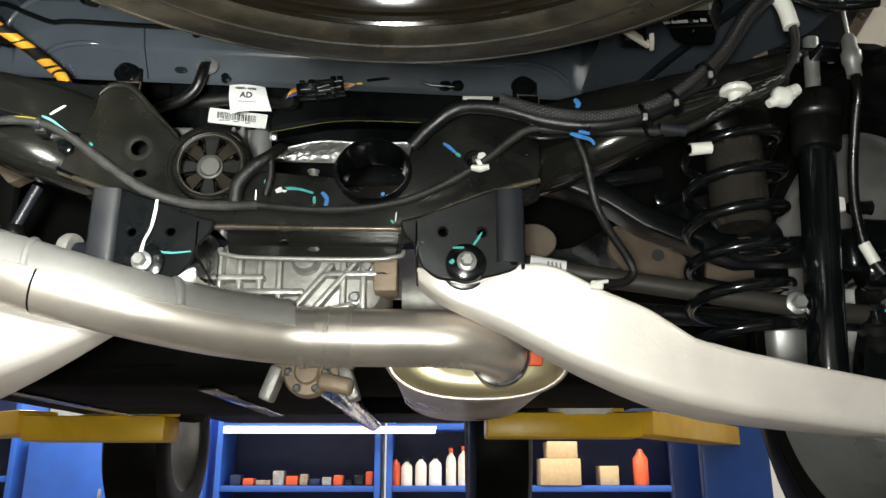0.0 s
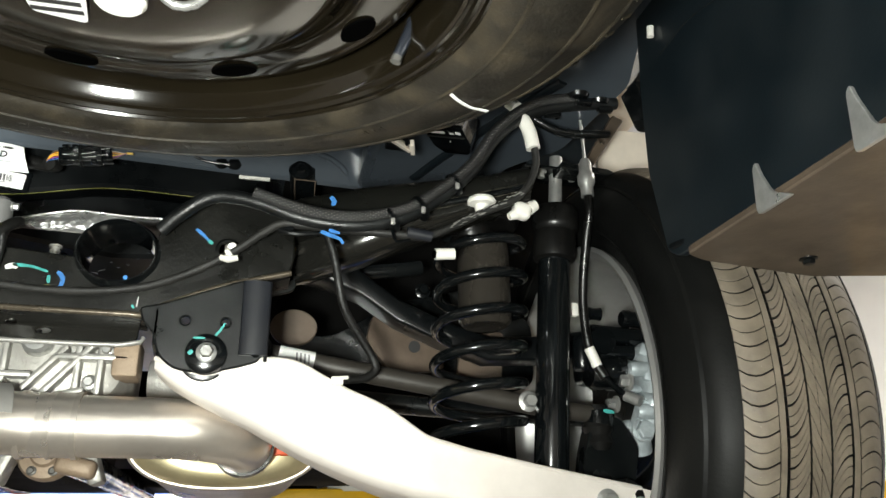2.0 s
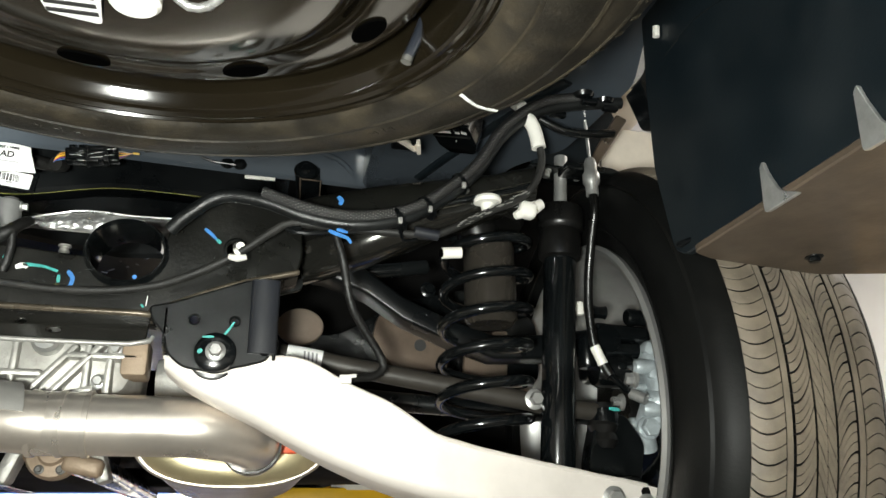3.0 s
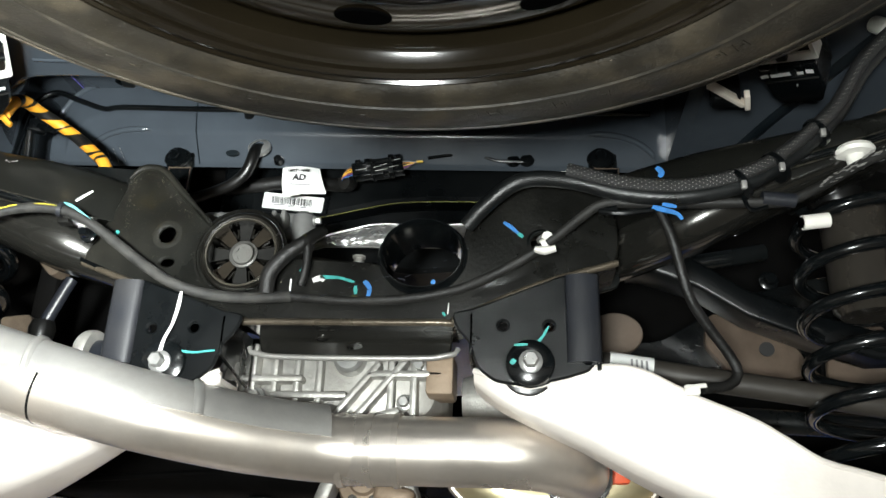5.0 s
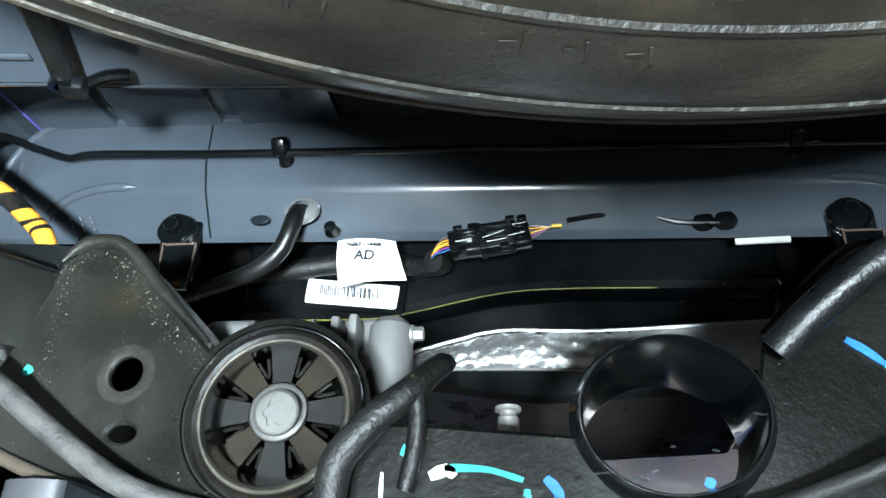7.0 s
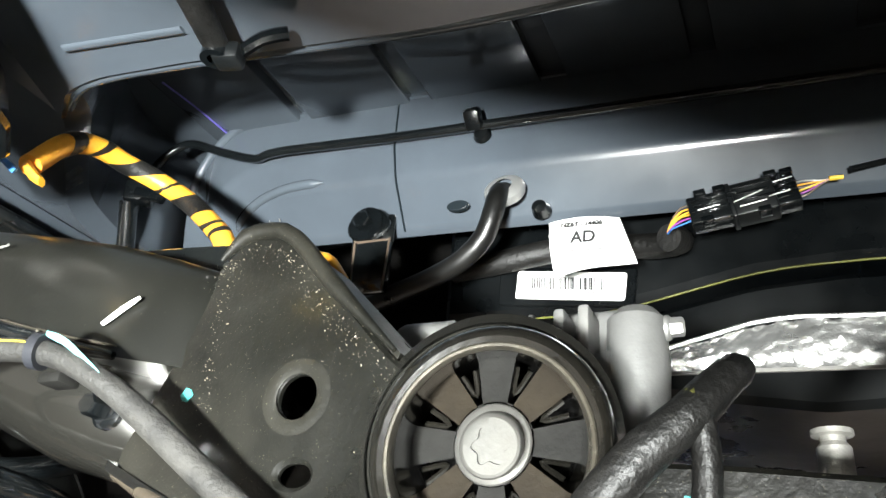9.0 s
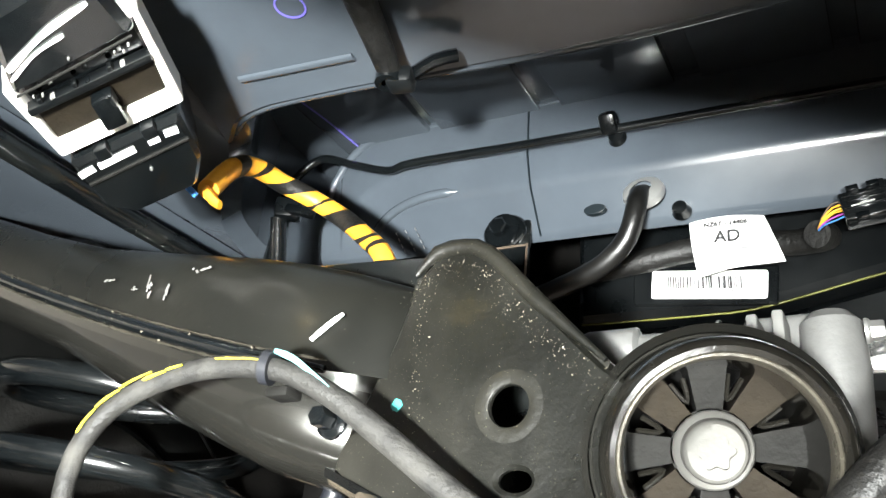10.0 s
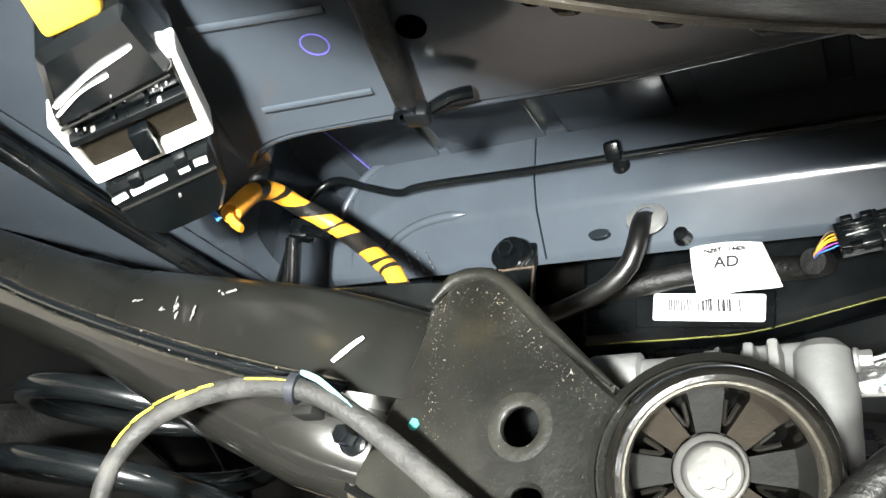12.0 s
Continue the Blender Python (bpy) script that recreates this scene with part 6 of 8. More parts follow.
def differential():
    d = thing("differential", (-0.03, 1.15, 1.75), "cast aluminium rear differential housing with ribs", "differential")
    rings = []
    for y, kx, kz in ((1.02, 0.3, 0.3), (1.024, 0.75, 0.75), (1.035, 0.93, 0.9), (1.06, 1.0, 1.0), (1.12, 1.02, 1.05), (1.2, 0.95, 1.0), (1.3, 0.7, 0.8), (1.36, 0.4, 0.5)):
        rings.append([(-0.03 + 0.115 * kx * math.copysign(abs(math.cos(a)) ** 0.5, math.cos(a)), y, 1.768 + 0.062 * kz * math.copysign(abs(math.sin(a)) ** 0.6, math.sin(a))) for a in np.linspace(0, 2 * math.pi, 40, endpoint=False)])
    part("housing", Shape().rings(rings), CAST, d)
    for x, z0, z1 in ((-0.125, 1.72, 1.80), (-0.1, 1.715, 1.81), (-0.075, 1.715, 1.81), (-0.05, 1.715, 1.81), (0.03, 1.72, 1.81), (0.055, 1.72, 1.80)):
        part("rib", Shape().box((x, 1.022, (z0 + z1) / 2), (0.008, 0.03, z1 - z0), bevel=0.003), CAST, d)
    for x, z, ang in ((-0.01, 1.745, 40), (0.02, 1.75, 40), (-0.11, 1.76, 90), (-0.06, 1.742, 90), (0.045, 1.765, 90), (0.0, 1.715, 75)):
        part("rib", Shape().box((x, 1.018, z), (0.008, 0.026, 0.085), Matrix.Rotation(radians(ang), 3, "Y"), bevel=0.003), CAST, d)
    part("drain_plug", Shape().lathe([(0, 1.002), (0.013, 1.002), (0.017, 1.006), (0.019, 1.025)], (-0.018, 0, 1.783), "y", 28), ZINC, d)
    for x, z in ((-0.12, 1.742), (-0.098, 1.73), (-0.075, 1.724), (0.06, 1.775), (0.045, 1.735)):
        bolt(q := Shape(), (x, 1.015, z), 0.006, "y", 0.012)
        part("cover_bolt", q, ZINC, d)
    part("connector_box", Shape().box((0.083, 1.03, 1.765), (0.03, 0.05, 0.045), bevel=0.004), TAN, d, "tan plastic connector")
    part("axle_stub", Shape().lathe([(0.012, -0.23), (0.026, -0.23), (0.032, -0.22), (0.032, -0.13), (0.012, -0.12)], (0, 1.06, 1.76), "x", 28), CAST, d)
    part("axle_stub", Shape().lathe([(0.012, 0.10), (0.026, 0.10), (0.03, 0.12), (0.03, 0.16), (0.012, 0.17)], (0, 1.12, 1.76), "x", 28), CAST, d)
    ring = Shape().lathe([(0.012, -0.165), (0.036, -0.165), (0.04, -0.16), (0.04, -0.145), (0.034, -0.14), (0.012, -0.14)], (0, 1.0, 1.744), "x", 32)
    part("flange_ring", ring, CAST, d)
    single("drive_axle", Shape().tube([(0.16, 1.12, 1.76), (0.45, 1.11, 1.735), (0.75, 1.09, 1.72)], 0.014, 16, 0.05), BLACK_COAT, (0.45, 1.11, 1.735), "black drive axle between differential and wheel", "axle")
    # crumpled foil strip: a fine net of dents over a bent sheet
    random.seed(33)
    shield = thing("bright_shield", (0, 1.2, 1.97), "crumpled bright aluminium heat shield above the differential", "heat shield")
    top = ((-0.115, 1.977), (-0.098, 1.988), (-0.061, 1.998), (-0.023, 2.005), (0.057, 2.002), (0.2, 2.006))
    low = ((-0.115, 1.972), (-0.098, 1.977), (-0.029, 1.975), (0.05, 1.973), (0.2, 1.970))
    front, back = [], []
    for x in np.linspace(-0.115, 0.2, 90):
        zt, zb = np.interp(x, *zip(*top)), np.interp(x, *zip(*low))
        col = [(x + random.gauss(0, 0.0008), 1.15 + random.gauss(0, 0.0011) - 0.003 * math.sin(math.pi * q), zb + (zt - zb) * q) for q in np.linspace(0, 1, 11)]
        front.append(col)
    sheet = Shape()
    sheet.rings(front, closed=False)
    part("backing", Shape().rings([[(c[0][0], 1.156, c[0][2]), (c[-1][0], 1.156, c[-1][2]), (c[-1][0], 1.158, c[-1][2]), (c[0][0], 1.158, c[0][2])] for c in front]), SHIELD, shield)
    part("foil", sheet, FOIL, shield, "dented bright foil", sharp=180)
    part("rolled_edge", Shape().tube([(x, 1.148, z + 0.001) for x, z in top], 0.0016, 8, 0.01), FOIL, shield)
    single("sensor_boss", Shape().lathe([(0, -0.016), (0.0062, -0.016), (0.0062, 0.004), (0.0045, 0.006), (0.0045, 0.008), (0.0075, 0.0085), (0.0075, 0.0105), (0, 0.0105)], (-0.009, 0.985, 1.883), "z", 18), CAST, (-0.009, 0.985, 1.883), "small grey cast sensor boss behind the crossmember", "sensor")
    a = thing("axle_actuator", (-0.12, 1.0, 1.94), "cast grey actuator above the mount bushing", "actuator")
    part("motor", Shape().lathe([(0, -0.20), (0.012, -0.20), (0.013, -0.197), (0.013, -0.172), (0.009, -0.17), (0.009, -0.148), (0, -0.148)], (0, 1.0, 1.945), "x", 24), MATTE_CAST, a)
    part("gear_housing", Shape().lathe([(0, 1.957), (0.009, 1.957), (0.0135, 1.952), (0.0145, 1.93), (0.0125, 1.90), (0.010, 1.88), (0, 1.88)], (-0.083, 1.005, 0), "z", 24), MATTE_CAST, a)
    part("housing_back", Shape().box((-0.098, 1.016, 1.938), (0.05, 0.02, 0.046), bevel=0.005, segments=3), MATTE_CAST, a)
    for x, h in ((-0.115, 0.032), (-0.1035, 0.034)):
        part("gear_flange", Shape().box((x, 1.0, 1.9385), (0.0055, 0.028, h), bevel=0.0018), MATTE_CAST, a)
    part("web", Shape().box((-0.1, 0.998, 1.928), (0.03, 0.006, 0.014), Matrix.Rotation(radians(-8), 3, "Y"), bevel=0.002), MATTE_CAST, a)
    for x, z in ((-0.1305, 1.951), (-0.069, 1.945)):
        bolt(q := Shape(), (x, 0.998, z), 0.0045, "x", 0.008, -1 if x < -0.1 else 1, 1.3)
        part("bolt", q, ZINC, a)


FOIL = material("crumpled_foil", (0.5, 0.5, 0.49), 0.33, 0.75, 0.15, 60, 0.4, None, fine=220)
exhaust()
differential()


# ---- lines, wires and parts hung on the body ----
def body_fittings():
    # charcoal canister with a stepped lower edge
    c = thing("charcoal_canister", (-0.1, 1.4, 2.1), "black plastic canister with a yellow-green seam and a barcode", "canister")
    prof = [(-0.315, 2.086), (-0.20, 2.083), (-0.145, 2.085), (-0.04, 2.105), (0.03, 2.108), (0.16, 2.102), (0.24, 2.10), (0.24, 2.20), (-0.315, 2.20)]
    part("shell", Shape().plate(rounded(prof, 0.006), 1.55, 1.285, edge=0.006), BLACK_PLASTIC, c)
    lower = [(-0.30, 2.08), (-0.145, 2.078), (-0.04, 2.098), (0.03, 2.101), (0.24, 2.093), (0.22, 2.0), (0.0, 1.99), (-0.2, 2.02), (-0.29, 2.05)]
    part("lower_shell", Shape().plate(rounded(lower, 0.008), 1.56, 1.297, edge=0.006), BLACK_PLASTIC, c)
    part("seam", Shape().tube([(-0.31, 1.284, 2.082), (-0.20, 1.284, 2.079), (-0.145, 1.284, 2.081), (-0.04, 1.284, 2.101), (0.03, 1.284, 2.104), (0.12, 1.284, 2.101)], 0.0009, 8, 0.01), YELLOW_LINE, c, "yellow-green seam line")
    part("raised_pad", Shape().plate(rounded([(-0.258, 2.133), (-0.132, 2.117), (-0.136, 2.081), (-0.259, 2.095)], 0.002), 1.286, 1.281, edge=0.001), BLACK_PLASTIC, c)
    t = part("barcode_label", Shape().plate(rounded([(-0.2405, 2.1265), (-0.1405, 2.113), (-0.1435, 2.0865), (-0.2425, 2.099)], 0.003), 1.281, 1.2802, edge=0.0003), WHITE_LABEL, c, "white barcode label")
    random.seed(11)
    x = -0.226
    slope = lambda u: 2.1128 - (u + 0.226) * 0.133
    while x < -0.16:
        w = random.choice((0.0008, 0.0012, 0.0019, 0.0013))
        part("bar", Shape().box((x, 1.2799, slope(x)), (w, 0.0004, 0.012)), INK, t, "black printed bar")
        x += w + random.choice((0.0009, 0.0013, 0.0007))
    for u, w in ((-0.214, 0.018), (-0.194, 0.01), (-0.174, 0.009)):
        part("printed_bar", Shape().box((u, 1.2799, slope(u) - 0.0085), (w, 0.0004, 0.0018)), INK_GREY, t, "grey printed bar")
    # folded paper tag with the part number
    tag = thing("wiring_tag", (-0.165, 1.25, 2.14), "white folded paper tag taped round a wiring harness", "label")
    rings = []
    for u in np.linspace(0, 1, 12):
        x = -0.191 + 0.058 * u
        bow = -0.004 * math.sin(math.pi * u)
        zt, zb = 2.143 - 0.004 * u + 0.001 * math.sin(3 * u), 2.094 + 0.006 * u + 0.001 * math.sin(5 * u)
        ring = []
        for q in np.linspace(0, 1, 8):
            ring.append((x + 0.008 * (1 - q) * u + 0.004 * (1 - q), 1.228 + bow - 0.006 * math.sin(math.pi * q) + 0.004 * (1 - q), zb + (zt - zb) * q))
        ring += [(a, b + 0.0008, cc) for a, b, cc in ring[::-1]]
        rings.append(ring)
    part("paper", Shape().rings(rings), WHITE_LABEL, tag)
    m = Matrix.Translation((-0.160, 1.2165, 2.1195)) @ Matrix.Rotation(radians(3), 4, "Y") @ Matrix.Rotation(radians(90), 4, "X")
    written("letters", "AD", 0.014, INK, tag, m, "printed letters AD")
    m = Matrix.Translation((-0.160, 1.2122, 2.1290)) @ Matrix.Rotation(radians(3), 4, "Y") @ Matrix.Rotation(radians(84), 4, "X")
    written("letters", "NZ6T - 14406", 0.0056, INK, tag, m, "printed part number")
    part("printed_bar", Shape().box((-0.158, 1.2172, 2.1085), (0.03, 0.0006, 0.0012), Matrix.Rotation(radians(3), 3, "Y")), INK_GREY, tag, "grey printed bar")
    tag.location += Vector((0.002, -0.02, -0.0125))
    # harness behind the tag
    single("wiring_harness", Shape().tube([(-0.30, 1.27, 2.128), (-0.25, 1.262, 2.128), (-0.2, 1.262, 2.133), (-0.15, 1.262, 2.13), (-0.11, 1.255, 2.122), (-0.09, 1.24, 2.1165), (-0.096, 1.221, 2.11)], 0.011, 14, 0.01), TAPE_GREY, (-0.2, 1.26, 2.13), "dark cloth taped wiring harness under the beam", "wiring harness")
    # multi-pin plug with coloured wires
    p = thing("multi_pin_plug", (-0.04, 1.235, 2.15), "black multi-pin plug with orange and violet wires", "plug")
    turn = Matrix.Rotation(radians(-8), 3, "Y")
    part("housing", Shape().box((-0.052, 1.225, 2.131), (0.036, 0.020, 0.031), turn, bevel=0.002), BLACK_GLOSS, p)
    part("socket", Shape().box((-0.02, 1.225, 2.136), (0.034, 0.022, 0.036), turn, bevel=0.002), BLACK_PLASTIC, p)
    part("tail", Shape().box((0.004, 1.226, 2.139), (0.02, 0.018, 0.029), turn, bevel=0.002), BLACK_GLOSS, p)
    for x, z in ((-0.06, 2.1455), (-0.045, 2.1475), (-0.006, 2.156), (0.006, 2.156), (-0.055, 2.115), (-0.012, 2.118)):
        part("latch", Shape().box((x, 1.216, z), (0.0095, 0.012, 0.006), turn, bevel=0.001), BLACK_GLOSS, p)
    for i, (x, z, w, h) in enumerate(((-0.05, 2.140, 0.038, 0.0016), (-0.05, 2.134, 0.03, 0.002), (-0.052, 2.127, 0.03, 0.002), (-0.022, 2.147, 0.03, 0.0018), (-0.02, 2.140, 0.024, 0.003), (-0.018, 2.133, 0.03, 0.0018), (-0.02, 2.127, 0.02, 0.0016), (0.004, 2.144, 0.018, 0.0016), (0.004, 2.136, 0.018, 0.0016))):
        part("rib", Shape().box((x, 1.2135, z), (w, 0.003, h), turn, bevel=0.0006), BLACK_GLOSS, p)
    part("collar", Shape().box((-0.0365, 1.225, 2.1335), (0.004, 0.025, 0.038), turn, bevel=0.001), BLACK_PLASTIC, p)
    part("wire_tape", Shape().tube([(0.036, 1.2195, 2.1465), (0.046, 1.221, 2.1475)], 0.0022, 8, 0.004), YELLOW_CAP, p, "yellow tape end")
    # glints on the black plug, painted as thin steel-coloured strips
    for i, (xa, za, xb, zb) in enumerate(((-0.062, 2.126, -0.045, 2.129), (-0.034, 2.13, -0.012, 2.139), (-0.03, 2.124, -0.01, 2.128), (-0.008, 2.131, 0.008, 2.135), (-0.004, 2.146, 0.01, 2.149))):
        part("glint_edge", Shape().tube([(xa, 1.2118, za), (xb, 1.2118, zb)], 0.0006, 6, 0.01), SHIELD, p)
    violet = material("violet_wire", (0.3, 0.06, 0.32), 0.5)
    for i in range(6):
        mat = (COPPERISH, ORANGE, YELLOW_CAP, ORANGE, violet, BLUE_PEN)[i]
        dz = 0.0034 * i
        part("wire", Shape().tube([(-0.069, 1.222, 2.139 - dz), (-0.076, 1.219 + 0.001 * (i % 3), 2.136 - dz * 1.05), (-0.084, 1.222, 2.126 - dz * 0.6), (-0.089, 1.23, 2.1185 - dz * 0.15)], 0.0008, 6, 0.004), mat, p, "thin coloured wire")
        part("wire", Shape().tube([(0.013, 1.222, 2.149 - dz), (0.02, 1.219 + 0.001 * (i % 3), 2.1475 - dz * 0.8), (0.032, 1.221, 2.1465 - dz * 0.15), (0.042, 1.220, 2.147)], 0.0008, 6, 0.004), (CAST, ORANGE, COPPERISH, YELLOW_CAP, violet, COPPERISH)[i], p, "thin coloured wire")
    for q in p.children:
        q.data.transform(Matrix.Translation((0.0, -0.01, -0.018)) @ Matrix.Diagonal((0.9, 0.9, 0.74, 1)))
    p.location += Vector((-0.009, -0.023, -0.006))
    single("thin_wire", Shape().tube([(0.035, 1.199, 2.135), (0.07, 1.212, 2.146), (0.11, 1.217, 2.146), (0.135, 1.217, 2.137), (0.18, 1.22, 2.135)], 0.0025, 8, 0.01), BLACK_PLASTIC, (0.06, 1.23, 2.16), "thin black wire along the cross beam", "wire")
    # grommet and hose
    h = thing("breather_hose", (-0.222, 1.195, 2.156), "black rubber hose leaving a grey grommet in the beam", "hose")
    gm = Shape().lathe([(0.008, -0.005), (0.011, -0.005), (0.0165, -0.002), (0.0175, 0.002), (0.0165, 0.005)], (0, 0, 0), "y", 32)
    rot = Matrix.Rotation(radians(-20), 4, "X")
    gm.v = [tuple(rot @ Vector(v) + Vector((-0.2165, 1.1725, 2.1465))) for v in gm.v]
    part("grommet", gm, RIM_SILVER, h, "pale grey grommet")
    part("hose", Shape().tube([(-0.2165, 1.185, 2.1495), (-0.218, 1.166, 2.14), (-0.2205, 1.162, 2.122), (-0.229, 1.167, 2.103), (-0.247, 1.172, 2.088), (-0.276, 1.18, 2.079), (-0.325, 1.195, 2.073), (-0.37, 1.21, 2.07)], 0.0085, 16, 0.008), SOFT_BLACK, h)
    # studs, slot and clips on the beam
    for x, y, z in ((-0.345, 1.181, 2.136), (0.288, 1.222, 2.137)):
        b = thing("mount_bracket", (x, y, z), "black hose bracket bolted to the beam", "bracket")
        bolt(q := Shape(), (x, y - 0.004, z), 0.0085, "y", 0.012, -1, 1.9)
        part("bolt", q, BLACK_GLOSS, b)
        # the glossy pad's golden edge reflection is laid on as a brown rim
        part("pad_rim", Shape().tube([(x - 0.007, y - 0.0045, z - 0.066), (x - 0.009, y - 0.0045, z - 0.02), (x - 0.006, y - 0.0045, z - 0.0175), (x + 0.022, y - 0.0045, z - 0.0185), (x + 0.0245, y - 0.0045, z - 0.022), (x + 0.023, y - 0.0045, z - 0.066)], 0.0011, 6, 0.004), COPPERISH, b, "brownish rim, edge reflection put into its colour")
        part("flange", Shape().plate(circle(x + 0.001, z, 0.021, 24, 0.8), y + 0.002, y - 0.004, edge=0.0015), BLACK_COAT, b)
        part("strap", Shape().plate(rounded([(x - 0.02, z + 0.012), (x + 0.024, z + 0.012), (x + 0.024, z - 0.055), (x - 0.012, z - 0.055)], 0.004), y + 0.006, y + 0.002), BLACK_COAT, b)
        part("pad", Shape().box((x + 0.008, y - 0.001, z - 0.042), (0.035, 0.009, 0.05), bevel=0.004), BLACK_GLOSS, b)
    # the slot's inner dark is put into a navy plate on the beam
    single("beam_slot", Shape().plate(circle(-0.26, 2.142, 0.0095, 20, 0.5), 1.1825, 1.1775, edge=0.0004), PANEL_NAVY, (-0.278, 1.19, 2.153), "dark oblong plate painted in for a beam slot", "slot")
    single("beam_plug", Shape().lathe([(0, -0.006), (0.006, -0.005), (0.008, 0.004)], (-0.191, 1.19, 2.134), "y", 20), BLACK_PLASTIC, (-0.195, 1.19, 2.139), "black rubber plug in the beam", "plug")
    single("white_strip_clip", Shape().box((0.214, 1.236, 2.123), (0.05, 0.004, 0.006), bevel=0.001), WHITE_PLASTIC, (0.218, 1.23, 2.135), "white plastic strip clip under the beam", "clip")
    for x in (0.13, 0.15):
        single("beam_plug", Shape().lathe([(0, -0.006), (0.008, -0.005), (0.012, 0)], (x + 0.03, 1.222, 2.140), "y", 18), BLACK_PLASTIC, (x + 0.03, 1.215, 2.14), "black rubber plug in the beam", "plug")
    # brake line along the beam
    bl = thing("brake_line", (-0.3, 1.13, 2.2), "thin black brake line clipped along the beam", "pipe")
    zb = lambda x, y: 2.196 - 0.008 * (x + 0.22)
    def on_beam(x, y0, lift):
        y = y0 + 0.07 * (x + 0.22)
        return (x, y + 0.004, zb(x, y0) - lift + (0.006 if y0 < 1.15 else -0.012))
    part("line", Shape().tube([(-0.56, 1.11, 2.09), (-0.56, 1.115, 2.13), (-0.562, 1.12, 2.175), (-0.555, 1.125, 2.208), (-0.53, 1.13, 2.228), (-0.49, 1.135, 2.214), (-0.452, 1.14, 2.202), on_beam(-0.42, 1.145, 0.003), on_beam(-0.3, 1.148, 0.003), on_beam(-0.1, 1.148, 0.003), on_beam(0.1, 1.148, 0.003), on_beam(0.36, 1.148, 0.003)], 0.0042, 12, 0.008), BLACK_GLOSS, bl)
    for x in (-0.236, 0.245):
        q = on_beam(x, 1.142, 0.0)
        part("clip", Shape().box((q[0], q[1], q[2]), (0.014, 0.018, 0.013), Matrix.Rotation(radians(-42), 3, "X"), bevel=0.003), BLACK_PLASTIC, bl, "black plastic clip")
        q = on_beam(x, 1.158, 0.0)
        part("clip_foot", Shape().lathe([(0, -0.004), (0.006, -0.003), (0.008, 0.002)], (q[0] + 0.002, q[1] - 0.001, q[2] + 0.0125), "y", 20), BLACK_PLASTIC, bl)
    # pipe along the left rail
    single("rail_pipe", Shape().tube([(-0.59, 0.55, 2.10), (-0.598, 0.8, 2.10), (-0.604, 0.96, 2.10), (-0.60, 1.06, 2.098), (-0.585, 1.10, 2.09), (-0.575, 1.14, 2.07)], 0.010, 14, 0.02), BLACK_COAT, (-0.6, 0.96, 2.1), "black pipe lying in the groove beside the rail", "pipe")


